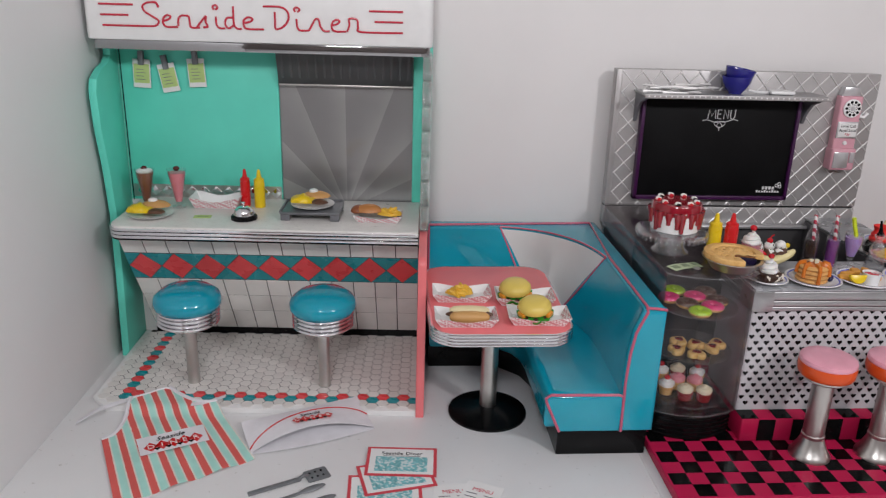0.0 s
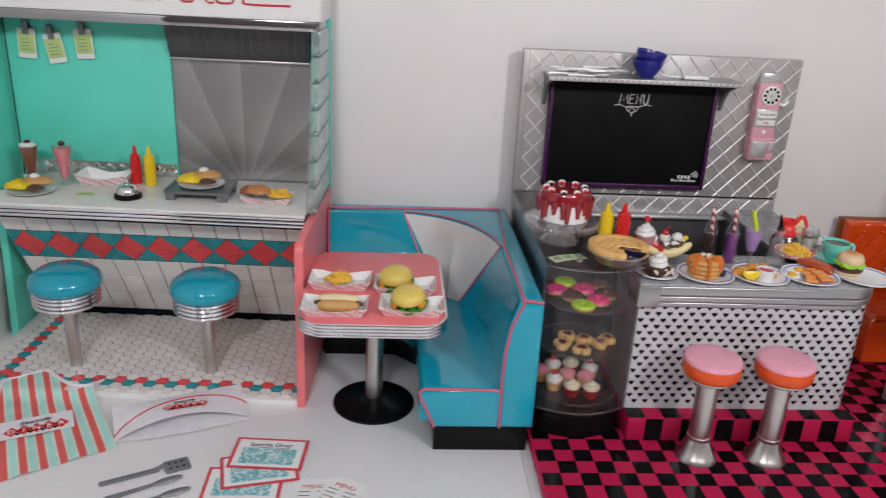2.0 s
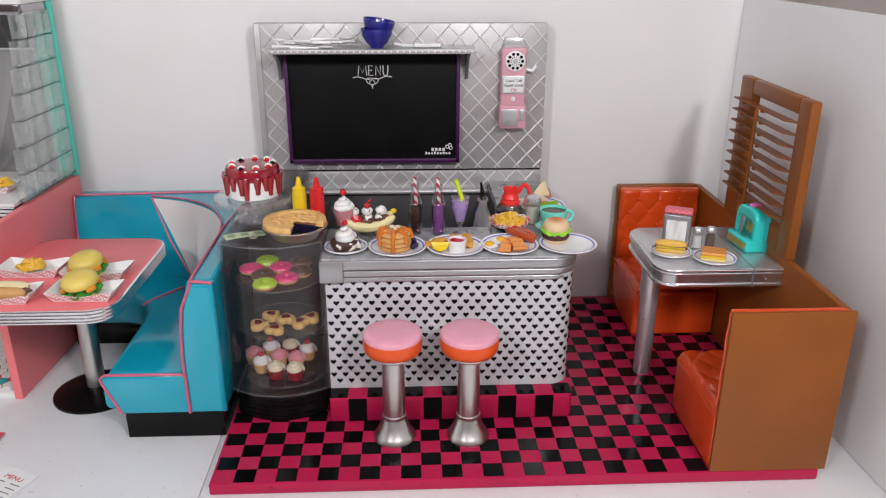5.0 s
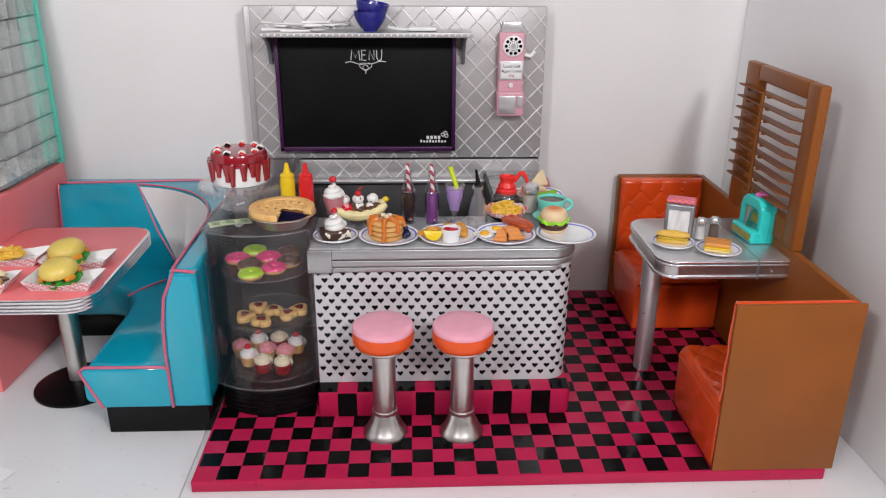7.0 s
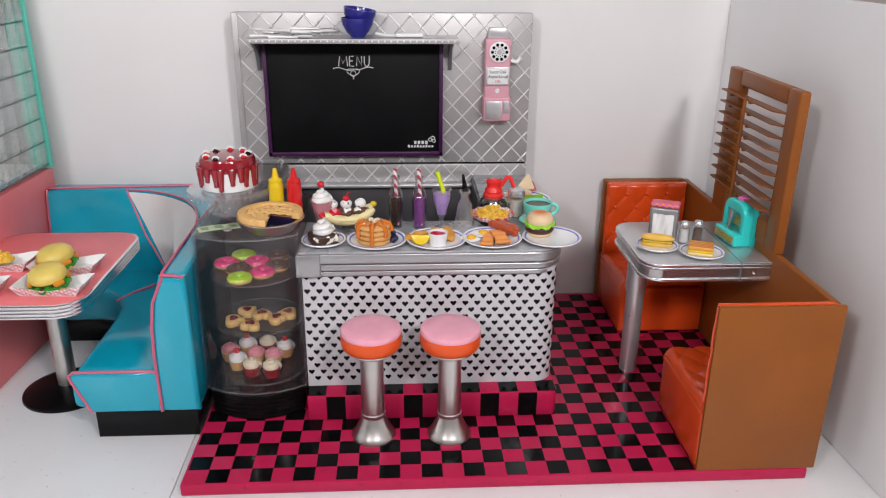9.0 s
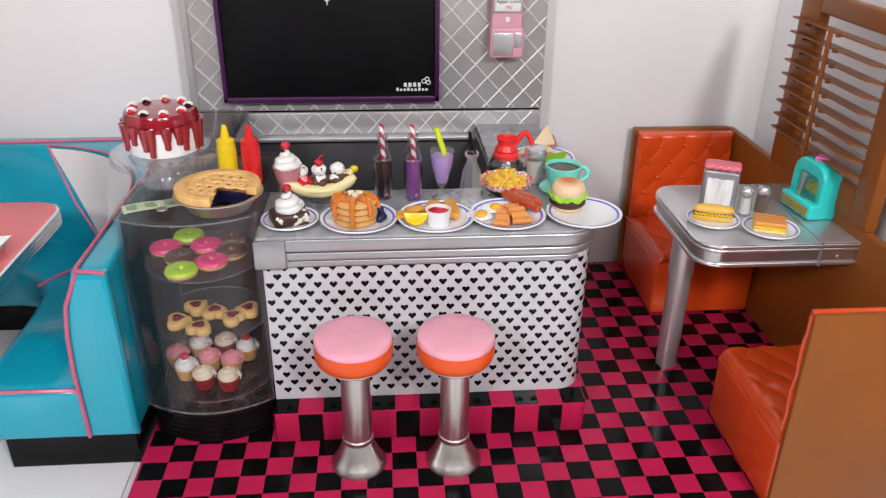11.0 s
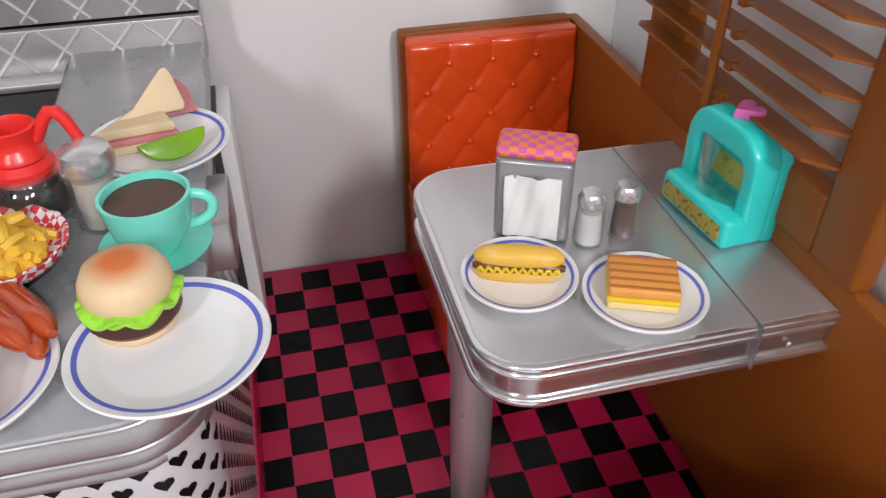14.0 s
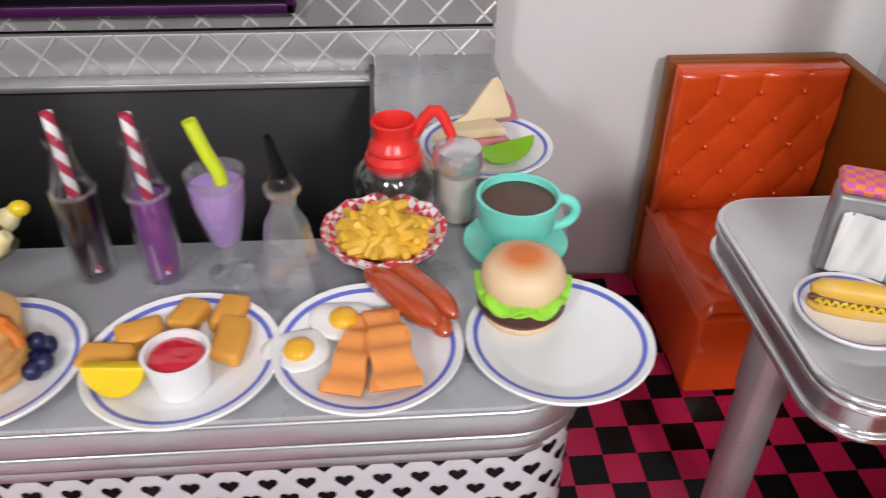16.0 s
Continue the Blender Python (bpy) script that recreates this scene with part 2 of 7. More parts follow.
SILVER = mat("silver_plastic", (0.63, 0.63, 0.64), 0.30, 0.75, var=0.03, scale=22, bump=0.0)
PANEL_SILVER = mat("quilted_silver_plastic", (0.455, 0.44, 0.435), 0.38, 0.42, var=0.10, scale=9, bump=0.02)
GREY_METAL = mat("grey_plastic", (0.18, 0.185, 0.2), 0.35, 0.3, var=0.08, bump=0.05)
HOOD_GREY = mat("hood_grey_plastic", (0.085, 0.086, 0.09), 0.38, 0.2, var=0.10, scale=14, bump=0.06)
DARK_METAL = mat("dark_brushed_metal", (0.085, 0.082, 0.085), 0.4, 0.5, var=0.12, scale=8, bump=0.06)
MARBLE = mat("grey_marble_print", (0.43, 0.44, 0.455), 0.28, 0.35, var=0.10, scale=14, bump=0.02, spots=((0.31, 0.32, 0.34), 26, 0.52, 0.25))
WHITE_TILE = mat("white_glazed_tile", (0.78, 0.77, 0.74), 0.25, var=0.04, bump=0.03, random_tint=0.05)
HEX_TILE = mat("white_hex_tile", (0.74, 0.72, 0.69), 0.3, var=0.04, bump=0.04, random_tint=0.05)
RED_TILE = mat("red_tile", (0.76, 0.062, 0.07), 0.28, var=0.06, bump=0.03, random_tint=0.08)
TEAL_TILE = mat("teal_tile", (0.012, 0.29, 0.33), 0.28, var=0.06, bump=0.03, random_tint=0.08)
TILE_GROUT = mat("grey_grout", (0.075, 0.073, 0.07), 0.8, var=0.2, bump=0.2)
GROUT = mat("dark_grout", (0.035, 0.035, 0.035), 0.8, var=0.2, bump=0.2)
WOOD = mat("caramel_brown_plastic", (0.23, 0.068, 0.009), 0.36, var=0.08, scale=7, bump=0.05, spec=0.3)
ORANGE_VINYL = mat("orange_vinyl", (0.64, 0.066, 0.009), 0.24, var=0.07, scale=16, bump=0.05, fine=150, coat=0.3)
ORANGE = mat("orange_plastic", (0.68, 0.08, 0.010), 0.3, bump=0.04)
SEAT_PINK = mat("pale_pink_vinyl", (0.80, 0.36, 0.45), 0.35, bump=0.08, coat=0.2)
PINK_PLASTIC = mat("pink_plastic", (0.66, 0.34, 0.40), 0.35, bump=0.04)
WHITE = mat("white_plastic", (0.8, 0.8, 0.79), 0.35, var=0.03, bump=0.03)
TRIM = mat("silver_trim", (0.40, 0.40, 0.405), 0.3, 0.75, var=0.03, scale=22, bump=0.0)
WHITE_GLOSS = mat("glossy_white", (0.53, 0.52, 0.54), 0.2, var=0.02, bump=0.02, coat=0.3)
RED = mat("red_plastic", (0.62, 0.012, 0.015), 0.28, bump=0.03)
SIGN_RED = mat("sign_red", (0.55, 0.02, 0.05), 0.3, bump=0.03)
YELLOW = mat("yellow_plastic", (0.78, 0.55, 0.012), 0.3, bump=0.03)
CHALK = mat("blackboard", (0.0055, 0.0055, 0.006), 0.45, var=0.3, scale=10, bump=0.06, spec=0.12)
PURPLE = mat("dark_purple_plastic", (0.05, 0.006, 0.058), 0.35, bump=0.04)
CHALK_WHITE = mat("chalk_white", (0.7, 0.7, 0.7), 0.9, bump=0.2)
BLUE = mat("cobalt_blue_plastic", (0.012, 0.014, 0.22), 0.2, bump=0.02, coat=0.3)
AQUA = mat("aqua_plastic", (0.03, 0.60, 0.56), 0.25, sub=0.1, bump=0.03)
MUG_AQUA = mat("mint_ceramic", (0.19, 0.74, 0.61), 0.22, bump=0.02, coat=0.2)
PLATE_BLUE = mat("blue_plate_line", (0.12, 0.15, 0.55), 0.3)
PAPER = mat("white_paper", (0.78, 0.78, 0.77), 0.8, var=0.03, bump=0.1)
CLEAR = clear("clear_plastic", (0.95, 0.955, 0.955), 0.05, 0.06, 0.0, edge=0.8, falloff=2.6)
GLASS = clear("bright_glass", (0.95, 0.955, 0.96), 0.06, 0.09, 0.05, (0.85, 0.85, 0.87), edge=0.95, falloff=3.0)
GLASSBLOCK = clear("glass_block", (0.97, 0.985, 0.98), 0.07, 0.10, 0.045, (0.86, 0.90, 0.88), edge=0.8, falloff=3.0, wavy=0.6)
BOTTLE = clear("bottle_glass", (0.97, 0.97, 0.97), 0.05, 0.05, 0.0, (0.85, 0.85, 0.87), edge=0.85, falloff=2.8)
NECK_GLASS = clear("thick_bottle_glass", (0.95, 0.95, 0.96), 0.05, 0.028, 0.0, (0.80, 0.79, 0.81), edge=0.9, falloff=2.2, wavy=0.15)
SMOKE = clear("smoky_plastic", (0.955, 0.945, 0.95), 0.05, 0.018, 0.008, (0.62, 0.58, 0.59), edge=0.45)
# the panel's silver made lighter, with the ridges' highlights put into the colour
RIDGE = mat("lit_ridge_silver", (0.70, 0.69, 0.68), 0.38, 0.6, var=0.05, scale=9, bump=0.02)
STUD_SILVER = mat("stud_silver", (0.80, 0.79, 0.78), 0.36, 0.45, var=0.05, scale=9, bump=0.03)

# ---- structure ----
TILE = 0.033
TOP = -0.02          # the white table that carries everything


def structure(name, bm, material, label, category):
    return solid(name, bm, material, label, category, kind="structure")


structure("ground", box(-2.2, -0.021, -2.3, 0.695, TOP - 0.03, TOP, 0.002), TABLE_WHITE, "glossy white table sheet under the toy diners", "table top")
structure("ground", box(-0.020, 1.6, -2.3, 0.695, TOP - 0.03, TOP - 0.0006, 0.002), TABLE_WHITE, "second white table sheet with a fine seam", "table top")
structure("wall_back", box(-1.30, 1.062, 0.685, 0.697, TOP, 1.12, 0.001), BACK_WALL, "plain off-white board standing behind the diners", "wall")
right_board = structure("wall_right", box(0, 0.01, -0.62, 0.735, 0, 0.708, 0.001), WHITE_BOARD, "white foam board standing beside the booth", "wall")
right_board.matrix_basis = pose(1.066, -0.05, TOP, 0, 0, 2.7)
left_board = structure("wall_left", box(-0.01, 0, -0.9, 0.60, 0, 1.12, 0.001), WHITE_BOARD, "white foam board standing at the end", "wall")
left_board.matrix_basis = pose(-1.135, 0.16, TOP, 0, 0, -4.0)
structure("floor_room", box(-2.6, 2.6, -3.0, 1.6, -0.82, -0.77, 0), ROOM_PAINT, "plain room floor below the table", "floor")
structure("wall_room_back", box(-2.6, 2.6, 1.5, 1.55, -0.77, 2.05, 0), ROOM_PAINT, "plain pinkish room wall", "wall")
structure("wall_room_front", box(-2.6, 2.6, -3.05, -3.0, -0.77, 2.05, 0), ROOM_PAINT, "plain room wall", "wall")
structure("wall_room_left", box(-2.65, -2.6, -3.0, 1.5, -0.77, 2.05, 0), ROOM_PAINT, "plain room wall", "wall")
structure("wall_room_right", box(2.6, 2.65, -3.0, 1.5, -0.77, 2.05, 0), ROOM_PAINT, "plain room wall", "wall")
structure("ceiling", box(-2.6, 2.6, -3.0, 1.5, 2.05, 2.10, 0), WHITE_BOARD, "plain white room ceiling", "ceiling")

# ---- the pink and black diner: floor ----
floor_thing = thing("checkered_floor", pose(0, 0, 0), "hot pink and black checkered plastic floor slab", "floor slab")
part("slab", box(-0.004, 0.972, -0.004, 0.672, TOP, 0, 0.0025), PINK_FLOOR, floor_thing)

# serving counter with hearts
counter = thing("heart_counter", pose(0, 0, 0), "white diner counter printed with black hearts, silver trim", "counter")


def step_poly(grow=0.0):
    return rrect(0.172 - grow, 0.602 + grow, 0.163 - grow, 0.60, (0.004, 0.012, 0.004, 0.004), 4)


step = part("step", prism(step_poly(), 0.0, 0.048, bev=0.002), PINK_FLOOR, counter, "pink and black checkered plinth")
for i in range(13):
    if i % 2:
        x = 0.172 + 0.033 * i
        part("tile", box(x, x + 0.032, 0.1612, 0.1634, 0.002, 0.046, 0), BLACK_TILE, step)
    else:
        x = 0.172 + 0.033 * i
        if x < 0.58:
            part("tile", box(x, x + 0.032, 0.1645, 0.1985, 0.0476, 0.0486, 0), BLACK_TILE, step)
BODY = [(0.172, 0.196)] + rrect(0.50, 0.600, 0.196, 0.630, (0, 0.034, 0, 0), 10)[1:-1] + [(0.496, 0.630), (0.496, 0.334), (0.172, 0.334)]
part("body", prism(BODY, 0.0486, 0.266), WHITE_GLOSS, counter)


def along_front(s):
    """A point of the counter's face, s metres from its left end, and the way out of it."""
    x0, x1, y0, r = 0.172, 0.600, 0.196, 0.034
    flat = x1 - r - x0
    if s < flat:
        return (x0 + s, y0), (0, -1)
    arc = r * math.pi / 2
    if s < flat + arc:
        a = (s - flat) / r
        return (x1 - r + r * math.sin(a), y0 + r - r * math.cos(a)), (math.sin(a), -math.cos(a))
    return (x1, y0 + r + s - flat - arc), (1, 0)


def heart_print():
    bm = bmesh.new()
    shape = []
    for k in range(14):
        a = 2 * math.pi * k / 14
        shape.append((0.00034 * 16 * math.sin(a) ** 3, 0.00034 * (13 * math.cos(a) - 5 * math.cos(2 * a) - 2 * math.cos(3 * a) - math.cos(4 * a))))
    for row in range(16):
        z = 0.0645 + row * 0.01264
        s = 0.007 + (0.0 if row % 2 else 0.01012)
        while s < 0.78:
            vs = []
            for a, b in shape:
                (x, y), (nx, ny) = along_front(max(0.0005, s + a))
                vs.append(bm.verts.new((x + nx * 0.0005, y + ny * 0.0005, z + b)))
            bm.faces.new(vs)
            s += 0.02025
    return bm


tagged(part("heart_print", heart_print(), BLACK, counter, "printed black hearts"), kind="stuff")


def worktop_poly(out, x_left=0.168):
    return [(x_left, 0.198 - out)] + rrect(0.50, 0.600 + 0.6 * out, 0.198 - out, 0.640, (0, 0.046, 0.003, 0), 10)[1:-1] + [(0.492, 0.640), (0.492, 0.338), (x_left, 0.338)]


for z0, z1, out in ((0.2545, 0.2645, 0.005), (0.2655, 0.2775, 0.0085), (0.2785, 0.2965, 0.010)):
    part("trim", prism(worktop_poly(out), z0, z1, bev=0.003, seg=3), TRIM, counter, "ribbed silver edge trim")
part("corner_block", box(0.590, 0.620, 0.345, 0.405, 0.2575, 0.2975, 0.003), TRIM, counter)
part("end_post", box(0.6060, 0.6185, 0.560, 0.655, 0.0012, 0.246, 0.001), WHITE_BOARD, counter, "white end post")
# solid dark strip put in for the shade between counter and post
part("end_gap_shade", box(0.6005, 0.6062, 0.556, 0.650, 0.0012, 0.250, 0), DARK_METAL, counter, "dark strip in place of the shade in the gap beside the post")
part("corner_block", box(0.164, 0.204, 0.183, 0.24, 0.2575, 0.2975, 0.003), TRIM, counter)
part("top", prism(worktop_poly(0.0095), 0.2965, 0.3005, bev=0.0012), MARBLE, counter, "grey marbled worktop")
part("cavity_back", box(0.100, 0.496, 0.628, 0.634, 0.05, 0.280, 0.001), DARK_METAL, counter, "dark metal panel behind the counter")
part("cavity_side", box(0.488, 0.4955, 0.336, 0.628, 0.05, 0.2955, 0.001), DARK_METAL, counter)
part("cavity_floor", box(0.102, 0.492, 0.410, 0.628, 0.05, 0.056, 0.001), BLACK, counter)

# back panel
panel = thing("back_panel", pose(0, 0, 0), "quilted silver plastic wall panel behind the counter", "wall panel")
QUILT_X, QUILT_Z, QUILT_W, QUILT_H = 0.0185, 0.6325, 0.0427, 0.0453     # a node of the quilting, and its spacing


def ridges(x0, x1, z0, z1, y, node_z, r):
    """Raised diagonal ridges over a plate, through the nodes of the quilting."""
    for m in (QUILT_H / QUILT_W, -QUILT_H / QUILT_W):
        c0 = node_z - m * QUILT_X
        for k in range(-32, 32):
            c = c0 + k * QUILT_H
            a, b = sorted(((z0 - c) / m, (z1 - c) / m))
            a, b = max(x0, a), min(x1, b)
            if b - a > 0.004:
                part("ridge", tube([(a, y, m * a + c), (b, y, m * b + c)], r, 8), RIDGE, panel)


part("plate", box(0.004, 0.607, 0.634, 0.660, 0.329, 0.637, 0.002), PANEL_SILVER, panel)
part("side_strip", box(0.004, 0.0165, 0.6315, 0.640, 0.329, 0.637, 0.0015), PANEL_SILVER, panel, "plain silver edge strip")
part("lower_plate", box(0.004, 0.607, 0.634, 0.660, 0.285, 0.325, 0.002), PANEL_SILVER, panel)
ridges(0.0180, 0.606, 0.331, 0.6355, 0.6341, QUILT_Z, 0.0017)
ridges(0.0180, 0.606, 0.287, 0.3235, 0.6341, 0.3045, 0.0017)
part("lower_lip", box(0.004, 0.492, 0.612, 0.636, 0.279, 0.286, 0.002), SILVER, panel)
part("gap", box(0.006, 0.605, 0.640, 0.662, 0.321, 0.333, 0), BLACK, panel)


# menu board
board = thing("menu_board", pose(0, 0, 0), "blackboard with a purple frame and a chalked MENU heading", "menu board")
part("slate", box(0.070, 0.418, 0.618, 0.633, 0.357, 0.584, 0.001), CHALK, board)
for x0, x1, z0, z1 in ((0.063, 0.071, 0.349, 0.588), (0.417, 0.425, 0.349, 0.588), (0.063, 0.425, 0.349, 0.358), (0.063, 0.425, 0.580, 0.588)):
    part("frame", box(x0, x1, 0.613, 0.633, z0, z1, 0.0015), PURPLE, board, "dark purple frame")
face = pose(0, 0, 0, 90, 0, 0)


def squiggle(f, n, r):
    return tube([(f(i / n)[0], 0.6176, f(i / n)[1]) for i in range(n + 1)], r, 5)


def chalk_line(pts, x, z, w, h, r=0.00105):
    return tube([(x + a * w, 0.6176, z + b * h) for a, b in pts], r, 5)


# hand-drawn capitals: M, E, N, U
MENU_STROKES = (
    (((0.0, 0.0), (0.14, 1.0), (0.5, 0.28), (0.9, 1.0), (1.0, 0.0)),),
    (((0.9, 0.96), (0.1, 1.0), (0.08, 0.02), (0.95, 0.0)), ((0.1, 0.52), (0.75, 0.54))),
    (((0.08, 0.0), (0.12, 1.0), (0.9, 0.02), (0.92, 1.0)),),
    (((0.06, 1.0), (0.06, 0.35), (0.2, 0.06), (0.5, -0.04), (0.82, 0.08), (0.95, 0.4), (0.97, 1.05)),),
)
for (x, w), strokes in zip(((0.2140, 0.0180), (0.2350, 0.0105), (0.2495, 0.0120), (0.2650, 0.0112)), MENU_STROKES):
    part("chalk_letter", merge(*[chalk_line(p, x, 0.5345, w, 0.0200) for p in strokes]), CHALK_WHITE, board, "chalk white capital")
part("flourish", merge(
    squiggle(lambda u: (0.203 + 0.036 * u, 0.5300 + 0.0022 * math.sin(u * 5.5) - 0.0015 * u), 14, 0.0010),
    squiggle(lambda u: (0.284 - 0.036 * u, 0.5310 + 0.0022 * math.sin(u * 5.5) - 0.0015 * u), 14, 0.0010),
    squiggle(lambda u: (0.243 - 0.0125 * math.sin(3.1 * u), 0.5285 - 0.010 * u + 0.003 * math.sin(5 * u)), 12, 0.0008),
    squiggle(lambda u: (0.243 + 0.0125 * math.sin(3.1 * u), 0.5285 - 0.010 * u + 0.003 * math.sin(5 * u)), 12, 0.0008),
    squiggle(lambda u: (0.243 - 0.0055 * math.sin(3.1 * u), 0.5265 - 0.013 * u), 10, 0.0008),
    squiggle(lambda u: (0.243 + 0.0055 * math.sin(3.1 * u), 0.5265 - 0.013 * u), 10, 0.0008),
    squiggle(lambda u: (0.243, 0.517 - 0.009 * u), 3, 0.0010)), CHALK_WHITE, board, "chalk flourish")
mark = [box(0.3520 + 0.0062 * k, 0.3562 + 0.0062 * k, 0.6172, 0.6182, 0.3665, 0.3705 + 0.0016 * (k % 3 == 0), 0) for k in range(9)]
mark += [box(0.3650 + 0.0078 * k, 0.3705 + 0.0078 * k, 0.6172, 0.6182, 0.3735, 0.3805, 0.0004) for k in range(4)]
mark += [moved(ring(0.0034, 0.0010, 10, 5), Matrix.Translation((x, 0.6177, z)) @ face) for x, z in ((0.3990, 0.3830), (0.4045, 0.3865), (0.4065, 0.3805))]
part("mark", merge(*mark), CHALK_WHITE, board, "small white mark")

# shelf over the board
shelf = thing("wall_shelf", pose(0, 0, 0), "silver wall shelf on two brackets above the menu board", "shelf")
part("top", box(0.046, 0.452, 0.550, 0.634, 0.5895, 0.5945, 0.0015), TRIM, shelf)
part("front_lip", box(0.045, 0.453, 0.5485, 0.5515, 0.5865, 0.5952, 0.001), PANEL_SILVER, shelf)
for k in range(33):
    part("stud", blob((0.0022, 0.0012, 0.0022), 1, at=(0.053 + 0.0122 * k, 0.5486, 0.591)), STUD_SILVER, shelf)
for x in (0.050, 0.436):
    part("bracket", prism([(0.553, 0.588), (0.634, 0.588), (0.634, 0.525), (0.628, 0.525), (0.620, 0.545), (0.600, 0.570)], x, x + 0.007, "x", 0.001), GREY_METAL, shelf)

# ---- orange booth ----
def tufts(u, v, a, b, depth):
    p, q = u / a + v / b, u / a - v / b
    return depth * (abs(math.sin(math.pi * p) * math.sin(math.pi * q)) ** 0.32)


booth = thing("orange_booth", pose(0, 0, 0), "caramel brown booth with two tufted orange vinyl benches", "booth")
part("front_wall", box(0.792, 0.982, -0.004, 0.003, 0.0002, 0.283, 0.002), WOOD, booth)
part("side_wall", prism([(0.0032, 0.0), (0.672, 0.0), (0.672, 0.279), (0.0032, 0.279)], 0.969, 0.982, "x", 0.003), WOOD, booth)
part("back_wall", box(0.7880, 0.969, 0.655, 0.672, 0.0, 0.281, 0.003), WOOD, booth)


def bench(y_back, y_front, sign, high, pad):
    """A bench whose back stands at y_back; sign is the way its front faces."""
    x0, x1, top = 0.791, 0.969, 0.1185
    ys = sorted((y_back, y_front))
    part("bench_base", box(x0, x1, ys[0], ys[1], 0.001, top - 0.018, 0.006, 3), ORANGE_VINYL, booth)

    def seat(u, v):
        x = x0 + (x1 - x0) * u
        y = y_back + (y_front - y_back) * v
        edge = min(u, 1 - u) * (x1 - x0), (1 - v) * abs(y_front - y_back)
        fall = 0.012 * (max(0, 1 - edge[0] / 0.012) ** 2 + 0.8 * max(0, 1 - edge[1] / 0.007) ** 2)
        return Vector((x, y, top - 0.004 + tufts(x - x0, y - y_front, 0.043, 0.060, 0.0042) - fall))

    part("seat", grid(seat, 56, 56, 0.016), ORANGE_VINYL, booth, "tufted orange vinyl seat")
    y_in = y_back + sign * pad
    pitch, rise, row, xs = 0.0450, 0.0605, high - 0.0225, x0 - 0.003

    def back(u, v):
        x = x0 + (x1 - x0) * u
        z = top + (high - top) * v
        edge = min(u, 1 - u) * (x1 - x0), (1 - v) * (high - top)
        fall = 0.006 * (max(0, 1 - edge[0] / 0.005) ** 2 + max(0, 1 - edge[1] / 0.007) ** 2)
        if z > row:
            puff = 0.0042 * abs(math.sin(math.pi * (x - xs) / pitch)) ** 0.64
        else:
            puff = tufts(x - xs, z - row, pitch, rise, 0.0042)
        return Vector((x, y_in + sign * (puff - fall), z))

    part("backrest", grid(back, 72, 60, 0.018 if sign < 0 else -0.005), ORANGE_VINYL, booth, "tufted orange vinyl backrest")
    part("back_core", box(x0 + 0.002, x1 - 0.002, min(y_back, y_in), max(y_back, y_in), top - 0.02, high, 0.002), ORANGE_VINYL, booth)
    for j in range(5):
        for i in range(5):
            x, z = xs + pitch * (i + (0.5 if j % 2 else 0.0)), row - rise / 2 * j
            if x0 + 0.01 < x < x1 - 0.01 and z > top + 0.006:
                part("button", blob((0.0036, 0.0036, 0.0036), 2, at=(x, y_in + sign * 0.0032, z)), ORANGE_VINYL, booth, "glossy button")


bench(0.655, 0.466, -1, 0.2785, 0.022)
bench(0.0035, 0.190, 1, 0.2845, 0.007)

# window blind on the booth's side wall
blind = thing("window_blind", pose(0, 0, 0), "brown plastic window frame with tilted blind slats", "window blind")
for y0, y1, z0, z1 in ((0.432, 0.489, 0.279, 0.554), (0.205, 0.246, 0.279, 0.554), (0.246, 0.432, 0.526, 0.554), (0.246, 0.432, 0.279, 0.322)):
    part("frame", box(0.966, 0.984, y0, y1, z0, z1, 0.0035, 3), WOOD, blind)
for i in range(9):
    z = 0.5125 - 0.0212 * i
    slat = prism([(-0.011, 0.256), (0.004, 0.243), (0.0105, 0.243), (0.0105, 0.478), (-0.007, 0.478), (-0.011, 0.474)], -0.0011, 0.0011)
    part("slat", moved(slat, pose(0.960, 0, z, 0, 5, 0)), WOOD, blind)
    part("clip", box(0.9475, 0.9550, 0.342, 0.349, z - 0.0035, z + 0.0025, 0.001), WOOD, blind)
    part("bracket", box(0.9560, 0.9670, 0.446, 0.456, z - 0.008, z - 0.001, 0.001), WOOD, blind)
part("rod", tube([(0.945, 0.356, 0.518), (0.945, 0.356, 0.330)], 0.0034, 8), WOOD, blind)

# silver booth table
table = thing("booth_table", pose(0, 0, 0), "silver plastic booth table with ribbed edge and one leg", "table")
TT = 0.2635


def table_poly(grow=0.0):
    return rrect(0.750 - grow, 0.969, 0.211 - grow, 0.424 + grow, (0.034 + grow, 0, 0, 0.034 + grow), 8)


part("top", prism(table_poly(), TT - 0.006, TT, bev=0.0015), SILVER, table)
BEAD = mat("polished_bead", (0.74, 0.74, 0.75), 0.16, 0.9, var=0.03, scale=22, bump=0.0)
for z0, z1 in ((TT - 0.0058, TT - 0.0008), (TT - 0.0118, TT - 0.0068), (TT - 0.0335, TT - 0.0270)):
    part("bead", prism(table_poly(0.0038), z0, z1, bev=0.0022, seg=3), BEAD, table, "polished silver edge bead")
part("band", prism(table_poly(0.0005), TT - 0.0275, TT - 0.0065), mat("mirror_band", (0.50, 0.48, 0.48), 0.22, 0.9, var=0.03, bump=0.0), table, "mirror-bright recessed edge band")
for x, z in ((0.940, TT - 0.0205),):
    part("rivet", blob((0.0022, 0.0016, 0.0022), 2, at=(x, 0.2085, z)), BEAD, table)
part("core", prism(table_poly(-0.002), TT - 0.034, TT - 0.005), SILVER, table)
